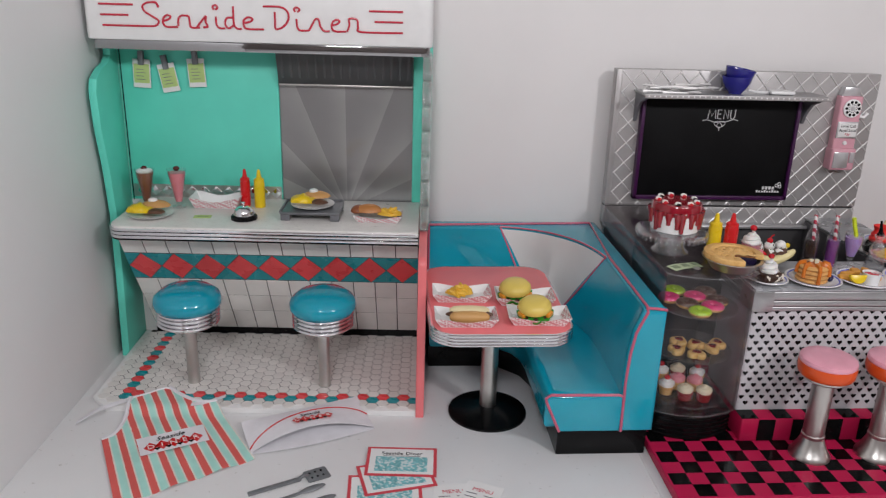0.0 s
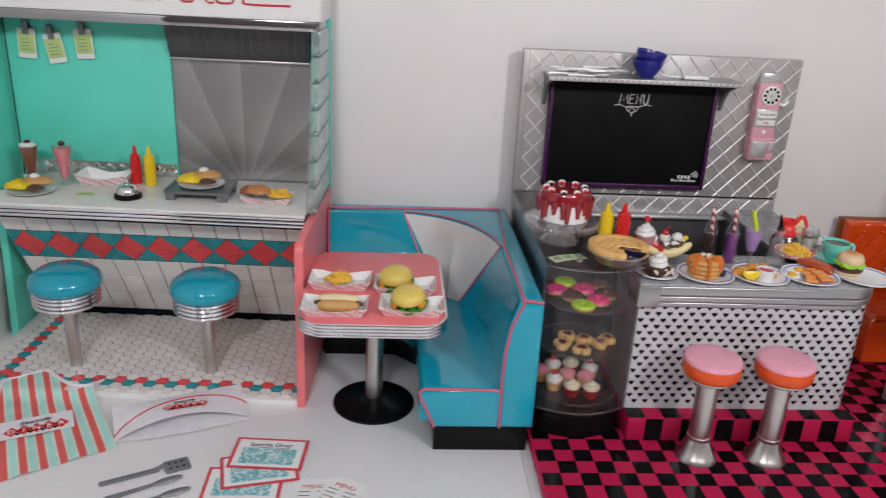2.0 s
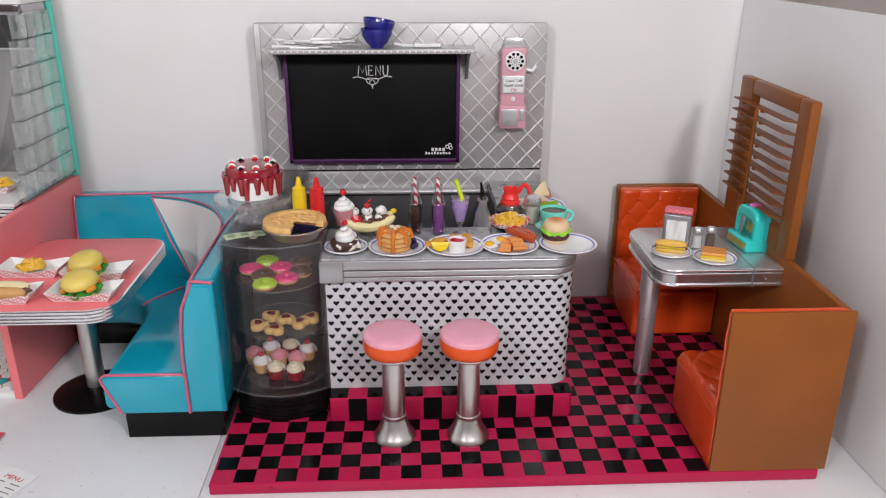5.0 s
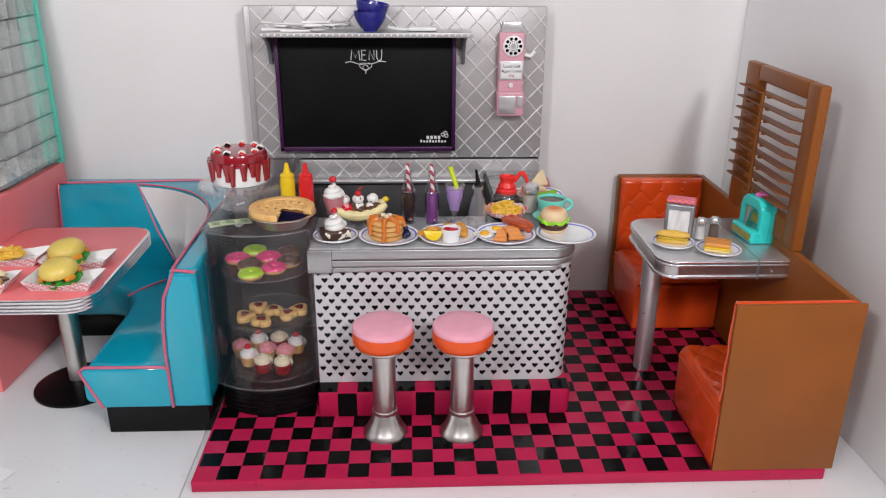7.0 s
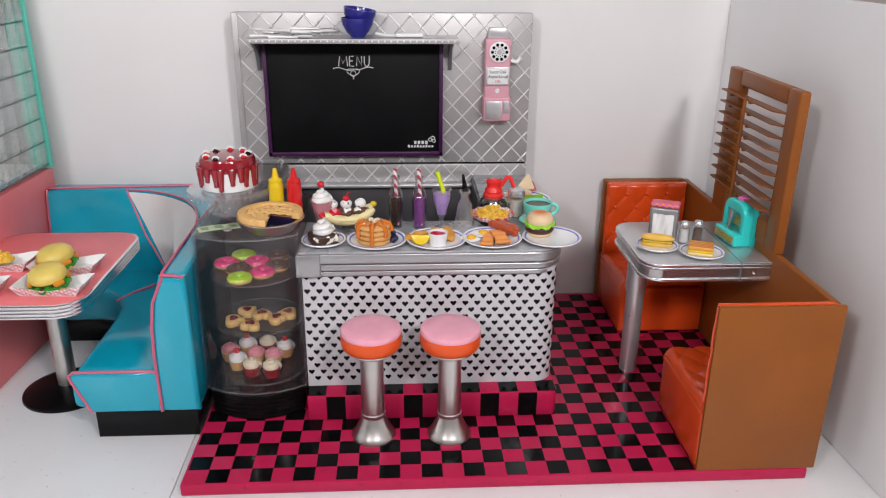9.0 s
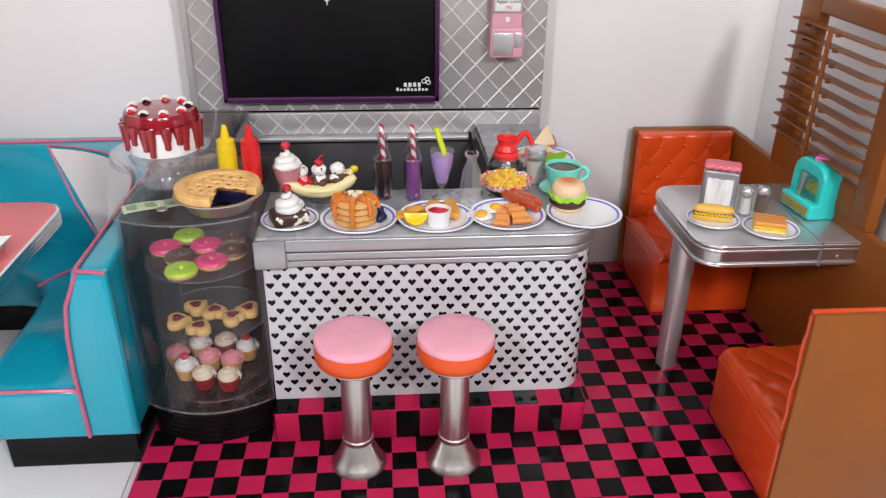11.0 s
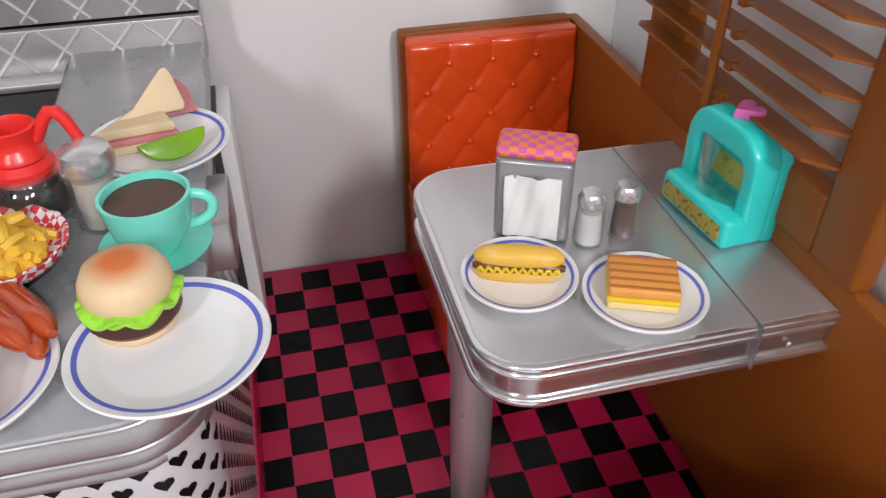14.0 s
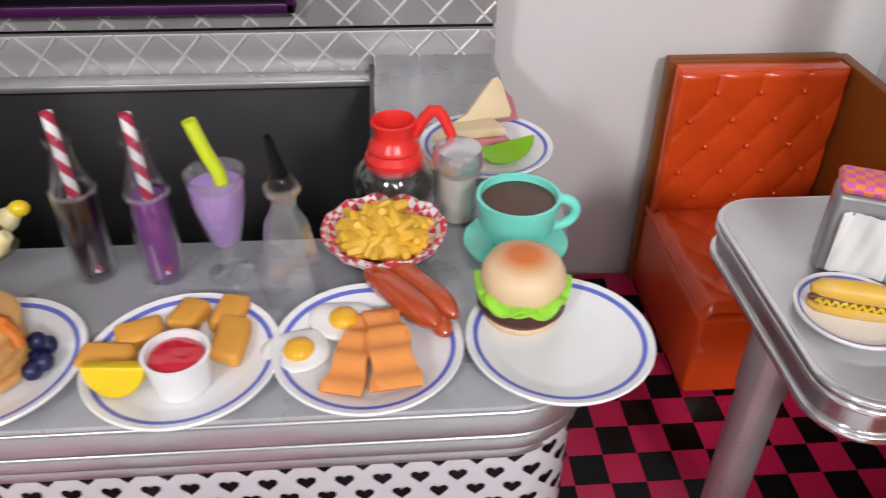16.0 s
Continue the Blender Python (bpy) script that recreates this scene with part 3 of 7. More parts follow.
part("seam", box(0.9150, 0.9163, 0.2065, 0.424, TT - 0.0004, TT + 0.0004, 0), GREY_METAL, table)
part("seam", box(0.9150, 0.9163, 0.2062, 0.2115, TT - 0.0338, TT + 0.0002, 0), GREY_METAL, table)
part("leg", lathe([(0.0, 0.0), (0.016, 0.0), (0.0165, 0.06), (0.0165, 0.165), (0.0185, 0.166), (0.0185, 0.230), (0, 0.230)], 24, at=(0.772, 0.318, 0)), SILVER, table)

# pink stools
def pink_stool(x, y):
    t = thing("bar_stool", pose(x, y, 0), "bar stool with pink seat, orange band and silver pedestal", "stool", "stools at the heart counter")
    part("cushion", lathe([(0, 0.1900), (0.0470, 0.1900), (0.0482, 0.1925), (0.0484, 0.1965), (0.0470, 0.2000), (0.0435, 0.2020), (0.030, 0.2032), (0, 0.2036)], 44), SEAT_PINK, t, "pale pink round seat")
    part("band", lathe([(0, 0.1650), (0.0400, 0.1650), (0.0450, 0.1672), (0.0478, 0.1715), (0.0488, 0.1780), (0.0488, 0.1890), (0.0480, 0.1912), (0, 0.1912)], 44), ORANGE, t, "orange rounded seat band")
    part("pan", lathe([(0, 0.1580), (0.0360, 0.1580), (0.0392, 0.1612), (0.0392, 0.1660), (0, 0.1660)], 36), STEEL, t, "silver seat pan")
    part("pole", lathe([(0, 0.158), (0.0188, 0.158), (0.0188, 0.047), (0.0204, 0.0455), (0.0204, 0.041), (0.0195, 0.039), (0, 0.039)], 32), STEEL, t)
    part("foot", lathe([(0, 0.040), (0.0195, 0.040), (0.0235, 0.028), (0.032, 0.010), (0.0365, 0.004), (0.0365, 0), (0, 0)], 32), STEEL, t)
    return t


pink_stool(0.286, 0.117)
pink_stool(0.412, 0.114)

# ---- turquoise corner booth ----
corner = thing("corner_booth", pose(0, 0, 0), "turquoise vinyl corner booth with a white curved panel and pink piping", "booth")
Z_TOP, Z_SEAT = 0.280, 0.108
part("base", prism([(-0.402, 0.660), (-0.402, 0.510), (-0.25, 0.510), (-0.20, 0.46), (-0.180, 0.40), (-0.180, 0.158), (-0.012, 0.158), (-0.012, 0.660)], TOP, 0.034, bev=0.001), BLACK, corner, "black plinth")


def inner_path(off, n=14):
    """The backrest's inner line in plan, moved off metres towards the seat; three stretches."""
    left = [(-0.402, 0.612 - off), (-0.238 - off * 0.35, 0.612 - off)]
    right = [(-0.046 - off, 0.412 - off * 0.35), (-0.046 - off, 0.157)]
    a, c, b = Vector(left[1]), Vector((-0.075 - off, 0.585 - off)), Vector(right[0])
    arc = []
    for i in range(n + 1):
        u = i / n
        arc.append(tuple((1 - u) ** 2 * a + 2 * u * (1 - u) * c + u * u * b))
    return left, arc, right


left, arc, right = inner_path(0.0)
part("shell", prism([(-0.402, 0.662), *[(-0.402, 0.614)], *left[1:], *arc[1:], right[1], (-0.004, 0.157), (-0.004, 0.662)], 0.034, Z_TOP, bev=0.009, seg=5), TEAL_VINYL, corner)


def back_pad(top_line, low_line, thick=0.012):
    n = len(top_line) - 1 if len(top_line) > 2 else 16

    def at(line, u):
        k = min(len(line) - 2, int(u * (len(line) - 1)))
        w = u * (len(line) - 1) - k
        return Vector(line[k]).lerp(Vector(line[k + 1]), w)

    def f(u, v):
        p = at(top_line, u).lerp(at(low_line, u), v)
        out = (at(low_line, u) - at(top_line, u)).normalized()
        puff = 0.011 * (max(0.0, math.sin(math.pi * min(1, 0.04 + 0.92 * v))) ** 0.5) * (max(0.0, math.sin(math.pi * (0.03 + 0.94 * u))) ** 0.12)
        p = p + out * puff
        return Vector((p.x, p.y, Z_TOP - 0.004 - (Z_TOP - Z_SEAT + 0.004) * v))

    return grid(f, 2 * n, 16)


l2, a2, r2 = inner_path(0.020)
part("backrest", back_pad(left, [l2[0], *a2[:6]]), TEAL_VINYL, corner)
part("corner_panel", back_pad(arc, a2[5:9]), WHITE_VINYL, corner, "white vinyl corner panel")
part("backrest", back_pad(right, [*a2[8:], r2[1]]), TEAL_VINYL, corner)
# seat with a rolled front edge
seat_poly = [(-0.402, 0.608), (-0.402, 0.485), (-0.285, 0.485), (-0.255, 0.474), (-0.228, 0.448), (-0.213, 0.41), (-0.208, 0.36), (-0.208, 0.154), (-0.052, 0.154), (-0.048, 0.36), (-0.08, 0.52), (-0.22, 0.608)]
part("seat", prism(seat_poly, 0.034, Z_SEAT, bev=0.019, seg=6), TEAL_VINYL, corner, "turquoise vinyl seat")
part("end_panel", prism([(-0.068, 0.033), (-0.004, 0.033), (-0.004, Z_TOP - 0.002), (-0.046, Z_TOP - 0.002), (-0.0600, 0.235), (-0.0665, 0.19), (-0.0690, 0.14)], 0.147, 0.168, "y", 0.009, 5), TEAL_VINYL, corner)
part("seat_end", prism([(-0.182, 0.034), (-0.066, 0.034), (-0.062, 0.095), (-0.066, 0.110), (-0.205, 0.110), (-0.210, 0.100)], 0.146, 0.160, "y", 0.007, 4), TEAL_VINYL, corner)
R = 0.0026
part("piping", tube([(-0.402, 0.621, Z_TOP + 0.002), (-0.024, 0.642, Z_TOP + 0.002), (-0.040, 0.40, Z_TOP + 0.002), (-0.040, 0.157, Z_TOP + 0.002), (-0.040, 0.148, Z_TOP - 0.006), (-0.0575, 0.146, 0.235), (-0.0640, 0.146, 0.19), (-0.0665, 0.146, 0.14), (-0.0655, 0.146, 0.036)], R, 8), PIPING, corner, "pink piping")
part("piping", tube([(-0.040, 0.150, Z_TOP + 0.001), (-0.022, 0.147, Z_TOP + 0.001), (-0.006, 0.150, Z_TOP - 0.003)], R, 8), PIPING, corner, "pink piping")
part("piping", tube([(-0.180, 0.147, 0.036), (-0.206, 0.147, 0.095), (-0.209, 0.147, 0.105), (-0.200, 0.147, 0.112), (-0.075, 0.147, 0.111), (-0.064, 0.147, 0.106)], R, 8), PIPING, corner, "pink piping")
for k, j in ((0, 5), (-1, 8)):
    part("piping", tube([(*arc[k], Z_TOP), (*(Vector(arc[k]).lerp(Vector(a2[j]), 0.5) + Vector((-0.5, -0.6)) * 0.008), 0.19), (*a2[j], Z_SEAT)], R * 0.8, 8), PIPING, corner, "pink piping")
part("piping", tube([(*arc[k], Z_TOP + 0.001) for k in range(len(arc))], R * 0.7, 8), PIPING, corner, "pink piping")

part("piping", tube([(-0.401, 0.613, Z_TOP + 0.001), (-0.401, 0.607, Z_TOP - 0.012), (-0.401, 0.596, 0.20), (-0.401, 0.590, Z_SEAT)], R, 8), PIPING, corner, "pink piping")
part("seat_piping", tube([(-0.138, 0.540, Z_SEAT + 0.002), (-0.168, 0.506, Z_SEAT + 0.0022), (-0.200, 0.468, Z_SEAT + 0.0018), (-0.226, 0.438, Z_SEAT - 0.003)], R * 0.9, 8), PIPING, corner, "pink piping across the seat")
# coral pedestal table
ptable = thing("pedestal_table", pose(0, 0, 0), "coral pink pedestal table with ribbed chrome edge", "table")
PT = 0.239


def pt_poly(g=0.0):
    return rrect(-0.416 - g, -0.167 + g, 0.135 - g, 0.467 + g, 0.045 + g, 8)


part("top", prism(pt_poly(), PT - 0.010, PT, bev=0.002), CORAL, ptable)
for k in range(4):
    part("rib", prism(pt_poly(0.0035), PT - 0.0054 - 0.0060 * k, PT - 0.0004 - 0.0060 * k, bev=0.0018, seg=2), CHROME, ptable, "chrome edge rib")
part("rim", prism(pt_poly(0.0015), PT - 0.0235, PT - 0.001), CHROME, ptable, "chrome edge")
part("column", lathe([(0, TOP + 0.004), (0.017, TOP + 0.004), (0.017, PT - 0.022), (0, PT - 0.022)], 28, at=(-0.290, 0.314, 0)), STEEL, ptable)
part("foot", lathe([(0, TOP + 0.018), (0.016, TOP + 0.018), (0.030, TOP + 0.014), (0.066, TOP + 0.009), (0.079, TOP + 0.004), (0.080, TOP), (0, TOP)], 48, at=(-0.290, 0.314, 0)), BLACK, ptable, "glossy black round foot")

# ---- the mint counter diner ----
SEA = pose(-0.419, 0.648, TOP, 0, 0, -3.0)
sea = thing("mint_diner", SEA, "mint and coral diner counter set with lettered sign", "diner set")
part("platform", prism([(-0.618, -0.352), (0.0, -0.352), (0.0, 0.0), (-0.655, 0.0), (-0.655, -0.315)], 0.0, 0.0115, bev=0.001), WHITE, sea)
hexfloor = part("hex_floor", prism([(-0.576, -0.334), (-0.002, -0.334), (-0.002, 0.0), (-0.640, 0.0), (-0.640, -0.288), (-0.606, -0.322)], 0.0115, 0.0123), GROUT, sea, "hexagon mosaic floor with dark grout")
part("divider", prism(rrect(-0.356, 0.012, 0.0, 0.338, (0, 0, 0, 0.018), 6), 0.0, 0.0165, "x", 0.002), CORAL, sea, "coral side divider")
part("back_board", box(-0.655, -0.314, 0.0, 0.012, 0.34, 0.70, 0.001), MINT, sea)
part("back_board", box(-0.021, 0.0, 0.0, 0.012, 0.34, 0.70, 0.001), MINT, sea)
part("side_board", prism([(0.012, 0.0), (0.012, 0.70), (-0.030, 0.70), (-0.034, 0.662), (-0.050, 0.648), (-0.085, 0.640), (-0.118, 0.622), (-0.127, 0.596), (-0.122, 0.52), (-0.104, 0.43), (-0.094, 0.33), (-0.100, 0.18), (-0.112, 0.0)], -0.672, -0.656, "x", 0.0015), MINT, sea, "wavy mint side board")
part("seam", box(-0.6508, -0.6494, -0.003, 0.001, 0.34, 0.69, 0), BLACK, sea)

# slanted tile front
front = part("counter_front", prism([(-0.190, 0.325), (-0.170, 0.325), (0.02, 0.02), (0.0, 0.02)], -0.626, -0.001, "x"), TILE_GROUT, sea, "grey grout behind the tiles")
SL = Vector((0, 0.190, -0.305))
SLEN = SL.length


def slant(x, s, out):
    """A point on the tile front: x along it, s metres down it, out of its face."""
    d = SL / SLEN
    nrm = Vector((0, d.z, -d.y)) * 1.0
    p = Vector((-0.626 + x, -0.190, 0.325)) + d * s + nrm * out
    return p


def slant_tile(poly, out=0.0012):
    bm = bmesh.new()
    low = [bm.verts.new(slant(a, b, 0.0002)) for a, b in poly]
    cx, cy = sum(a for a, b in poly) / len(poly), sum(b for a, b in poly) / len(poly)
    top = [bm.verts.new(slant(cx + (a - cx) * 0.990, cy + (b - cy) * 0.990, out)) for a, b in poly]
    bm.faces.new(top)
    for i in range(len(poly)):
        j = (i + 1) % len(poly)
        bm.faces.new((low[i], low[j], top[j], top[i]))
    return bm


COLS, W = 13, 0.624 / 13
G = 0.0010
rows = ((0.010, 0.069), (0.159, 0.218), (0.218, 0.279), (0.279, 0.351))
for s0, s1 in rows:
    for c in range(COLS):
        part("tile", slant_tile([(c * W + G, s0 + G), ((c + 1) * W - G, s0 + G), ((c + 1) * W - G, s1 - G), (c * W + G, s1 - G)]), WHITE_TILE, front)
part("base_strip", prism([(-0.008, 0.0124), (0.006, 0.0124), (0.006, 0.026), (-0.008, 0.026)], -0.626, -0.001, "x"), BLACK, sea, "black base strip")
DW = 0.624 / 9
for c in range(9):
    mx, s0, s1 = (c + 0.5) * DW, 0.0705, 0.1575
    mid = (s0 + s1) / 2
    part("diamond_tile", slant_tile([(mx - DW / 2 + G, mid), (mx, s0 + G), (mx + DW / 2 - G, mid), (mx, s1 - G)], 0.0016), RED_TILE, front, "red diamond tile")
    for sgn, s in ((1, s0), (-1, s1)):
        for side in (-1, 1):
            a = mx + side * DW / 2
            part("corner_tile", slant_tile([(a, s + sgn * G), (mx + side * G * 2, s + sgn * G), (a, mid - sgn * G)]), TEAL_TILE, front, "teal corner tile")


def counter_poly(g=0.0):
    return rrect(-0.627 - g, -0.002, -0.224 - g, 0.0, (0.030 + g, 0, 0, 0), 8)


part("worktop", prism(counter_poly(), 0.334, 0.347, bev=0.0015), mat("speckled_worktop", (0.70, 0.68, 0.65), 0.3, var=0.04, scale=60, spots=((0.55, 0.53, 0.5), 260, 0.6, 0.08)), sea, "pale speckled worktop")
for k in range(3):
    part("worktop_rib", prism(counter_poly(0.0035), 0.3215 + 0.0075 * k, 0.328 + 0.0075 * k, bev=0.002), CHROME, sea, "chrome worktop rib")
part("worktop_core", prism(counter_poly(0.001), 0.318, 0.340), BLACK, sea)

# splash panel, hood, diamond border
def sunrays():
    """Brushed steel printed with broad sun rays that fan out from the lower middle."""
    # the warm spots paint the food's yellowish reflection into the steel
    m = mat("sunray_steel", (0.40, 0.397, 0.395), 0.36, 0.75, var=0.08, scale=5, bump=0.05, spots=((0.40, 0.36, 0.28), 9, 0.62, 0.2))
    nt = m.node_tree
    co = nt.nodes.new("ShaderNodeTexCoord")
    sep = nt.nodes.new("ShaderNodeSeparateXYZ")
    nt.links.new(co.outputs["Object"], sep.inputs[0])

    def calc(op, a, b):
        n = nt.nodes.new("ShaderNodeMath")
        n.operation = op
        for k, v in enumerate((a, b)):
            if isinstance(v, (int, float)):
                n.inputs[k].default_value = v
            else:
                nt.links.new(v, n.inputs[k])
        return n.outputs[0]

    angle = calc("ARCTAN2", calc("ADD", sep.outputs[0], 0.168), calc("SUBTRACT", sep.outputs[2], 0.325))
    saw = calc("FRACT", calc("ADD", calc("MULTIPLY", angle, 2.7), 0.02), 0.0)
    tone = calc("ADD", calc("MULTIPLY", calc("POWER", saw, 2.2), 0.26), 0.78)
    mul = nt.nodes.new("ShaderNodeMix")
    mul.data_type, mul.blend_type = "RGBA", "MULTIPLY"
    mul.inputs[0].default_value = 1
    bsdf = nt.nodes["Principled BSDF"]
    nt.links.new(bsdf.inputs["Base Color"].links[0].from_socket, mul.inputs[6])
    nt.links.new(tone, mul.inputs[7])
    nt.links.new(mul.outputs[2], bsdf.inputs["Base Color"])
    return m


part("splash_panel", box(-0.3135, -0.0215, 0.007, 0.012, 0.34, 0.70, 0), sunrays(), sea, "brushed steel splash panel printed with sun rays")
part("hood", prism([(-0.006, 0.606), (0.006, 0.606), (0.006, 0.69), (-0.044, 0.69), (-0.010, 0.608)], -0.311, -0.023, "x", 0.001), HOOD_GREY, sea, "dark grey cooker hood")
for k in range(16):
    x = -0.304 + 0.0180 * k
    part("hood_slot", prism([(-0.0165, 0.622), (-0.0145, 0.622), (-0.0400, 0.684), (-0.0425, 0.684)], x, x + 0.006, "x", 0.0004), HOOD_GREY, sea)
part("hood_edge", box(-0.311, -0.023, -0.0125, -0.006, 0.6055, 0.6090, 0.0008), STEEL, sea, "bright lower edge of the hood")
for k in range(12):
    x = -0.640 + 0.0272 * k
    part("border_diamond", prism([(x, 0.3615), (x + 0.0136, 0.349), (x + 0.0272, 0.3615), (x + 0.0136, 0.374)], -0.004, -0.0005, "y", 0.0012), CHROME, sea, "embossed silver diamond")
part("border", box(-0.648, -0.316, -0.0022, 0.0, 0.347, 0.376, 0), STEEL, sea)

# sign
part("sign_box", prism(rrect(-0.672, 0.019, -0.106, 0.012, (0.012, 0.012, 0, 0), 4), 0.700, 0.822, bev=0.003), WHITE, sea, "white sign fascia")
part("sign_rail", prism(rrect(-0.662, 0.014, -0.1035, 0.010, (0.012, 0.012, 0, 0), 4), 0.681, 0.700, bev=0.002), RAIL, sea, "chrome rail under the sign")

# glass block screen: waved blocks and ribbed blocks by turns
JOINT = clear("grey_joint", (0.75, 0.77, 0.77), 0.1, 0.1, 0.1, (0.5, 0.52, 0.52))
for r in range(7):
    z0, z1 = 0.348 + 0.0483 * r, 0.348 + 0.0483 * (r + 1)
    y_front = -0.215 + 0.10 * (z0 - 0.348) / 0.338
    for c in range(4):
        y0, y1 = y_front * (1 - c / 4), y_front * (1 - (c + 1) / 4)
        pane = part("glass_block", box(0.0, 0.018, y0 + 0.0008, y1 - 0.0008, z0 + 0.0008, z1 - 0.0008, 0.003, 2), GLASSBLOCK, sea, "clear glass block")
        if (r + c) % 2:
            for k in range(4):
                y = y0 + (y1 - y0) * (k + 1) / 5
                part("rib", tube([(0.0165, y, z0 + 0.008), (0.0165, y, z1 - 0.008)], 0.0028, 8), GLASSBLOCK, pane)
        else:
            for k in range(4):
                part("wave", blob((0.004, 0.009, 0.010), 2, 0.002, 150, k, (0.0155, y0 + (y1 - y0) * (0.3 + 0.4 * (k % 2)), z0 + (z1 - z0) * (0.3 + 0.4 * (k // 2)))), GLASSBLOCK, pane)
    part("joint", box(0.001, 0.0185, y_front, 0.0, z0 - 0.0007, z0 + 0.0007, 0), JOINT, sea, "grey joint")
part("screen_trim", box(0.0, 0.020, 0.0, 0.013, 0.338, 0.70, 0.001), MINT, sea, "mint trim strip")

# ---- pastry case beside the counter ----
case = thing("pastry_case", pose(0, 0, 0), "smoky clear plastic pastry case with shelves on a black base", "display case")


def case_poly(grow=0.0, back=0.628, n=14):
    """Straight sides and a front bowed outwards."""
    pts = []
    for i in range(n + 1):
        u = i / n
        pts.append((0.002 - grow + (0.166 + 2 * grow) * u, 0.192 - grow - 0.030 * math.sin(math.pi * u) ** 0.8))
    if back > 0.41:
        return pts + [(0.168 + grow, 0.405), (0.100 + grow, 0.405), (0.100 + grow, back), (0.002 - grow, back)]
    return pts + [(0.168 + grow, back), (0.002 - grow, back)]


part("base", prism(case_poly(-0.006), 0.0, 0.050, bev=0.002), BLACK, case, "black ribbed base")
for k in range(5):
    part("base_rib", prism(case_poly(-0.0045, 0.30), 0.004 + 0.009 * k, 0.009 + 0.009 * k, bev=0.001), BLACK, case)
part("lower_rim", prism(case_poly(0.0015, 0.40), 0.0505, 0.0545, bev=0.001), SMOKE, case)
for z, grow in ((0.0555, 0.0012), (0.3315, 0.0026)):
    part("edge_bead", tube([(x, y, z) for x, y in case_poly(grow)[:15]], 0.0011, 6), GLASS, case)


def case_shell(z0, z1, thick=0.0016):
    outer, inner = case_poly(0), case_poly(-thick)
    bm = bmesh.new()
    n = 15
    rings = [[bm.verts.new((x, y, z)) for x, y in line[:n] + line[n:]] for line, z in ((outer, z0), (outer, z1), (inner, z1), (inner, z0))]
    for a, b in zip(rings, rings[1:] + rings[:1]):
        for i in range(len(a)):
            j = (i + 1) % len(a)
            bm.faces.new((a[i], a[j], b[j], b[i]))
    return bm


part("shell", case_shell(0.055, 0.331), SMOKE, case, "smoky clear shell")
part("roof", prism(case_poly(0.003), 0.331, 0.335, bev=0.0012), clear("smoky_roof", (0.92, 0.91, 0.91), 0.06, 0.04, edge=0.4), case, "smoky clear top")
part("front_post", box(-0.001, 0.004, 0.188, 0.195, 0.052, 0.334, 0.002), SMOKE, case)
part("front_post", box(0.164, 0.171, 0.186, 0.198, 0.052, 0.334, 0.002), SMOKE, case)
part("side_panel", box(0.0045, 0.0065, 0.200, 0.398, 0.056, 0.329, 0.0005), clear("dark_side_panel", (0.60, 0.61, 0.62), 0.06, 0.05, edge=0.4), case, "dark smoky side panel")
part("inner_back", box(0.006, 0.165, 0.400, 0.404, 0.052, 0.330, 0.001), mat("brown_inner_wall", (0.068, 0.058, 0.062), 0.35, bump=0.05), case, "dark inner back wall")
part("rear_cabinet", box(0.006, 0.097, 0.406, 0.626, 0.052, 0.329, 0.002), bpy.data.materials["brown_inner_wall"], case, "dark rear cabinet")
for z, r in ((0.2455, 0.074), (0.1565, 0.074), (0.062, 0.074)):
    part("shelf_rim", ring(r + 0.001, 0.0012, 48, 8, 1.0, (0.088, 0.250, z + 0.0015)), GLASS, case)
    part("shelf", lathe([(0, z), (r, z), (r + 0.001, z + 0.0015), (r, z + 0.003), (0, z + 0.003)], 40, at=(0.088, 0.250, 0)), SMOKE, case, "round clear shelf")

DOUGH = mat("golden_dough", (0.62, 0.36, 0.12), 0.55, bump=0.3, fine=200)
LIME_ICING = mat("lime_icing", (0.42, 0.68, 0.02), 0.3, bump=0.05)
PINK_ICING = mat("hot_pink_icing", (0.75, 0.04, 0.20), 0.3, bump=0.05)
CHOC = mat("chocolate", (0.10, 0.045, 0.025), 0.35, bump=0.1)
CREAM = mat("whipped_cream", (0.80, 0.79, 0.76), 0.45, var=0.02, bump=0.1, sub=0.1)
VANILLA = mat("vanilla_cream", (0.78, 0.70, 0.50), 0.45, bump=0.1, sub=0.1)
PINK_CREAM = mat("strawberry_cream", (0.75, 0.28, 0.32), 0.45, bump=0.1, sub=0.1)
CHERRY = mat("red_cherry", (0.55, 0.01, 0.02), 0.15, coat=0.4, bump=0.02)
JAM = mat("dark_red_jam", (0.17, 0.008, 0.014), 0.15, coat=0.4, bump=0.05)


def donut(x, y, z, icing, word, turn=0):
    t = thing("donut", pose(x, y, z, 0, 0, turn) @ Matrix.Diagonal((1.12, 1.12, 1.0, 1)), f"ring donut with {word} icing on the case shelf", "donut", "donuts in the pastry case")
    part("dough", ring(0.0105, 0.0075, 28, 10, 0.8, (0, 0, 0.006)), DOUGH, t)
    bm = ring(0.0105, 0.0080, 28, 10, 0.72, (0, 0, 0.0082))
    for v in bm.verts:
        a = math.atan2(v.co.y, v.co.x)
        low = 0.0065 + 0.0013 * math.sin(5 * a + turn) + 0.0008 * math.sin(9 * a)
        if v.co.z < low:
            v.co.z = low
    part("icing", bm, icing, t, f"{word} icing")


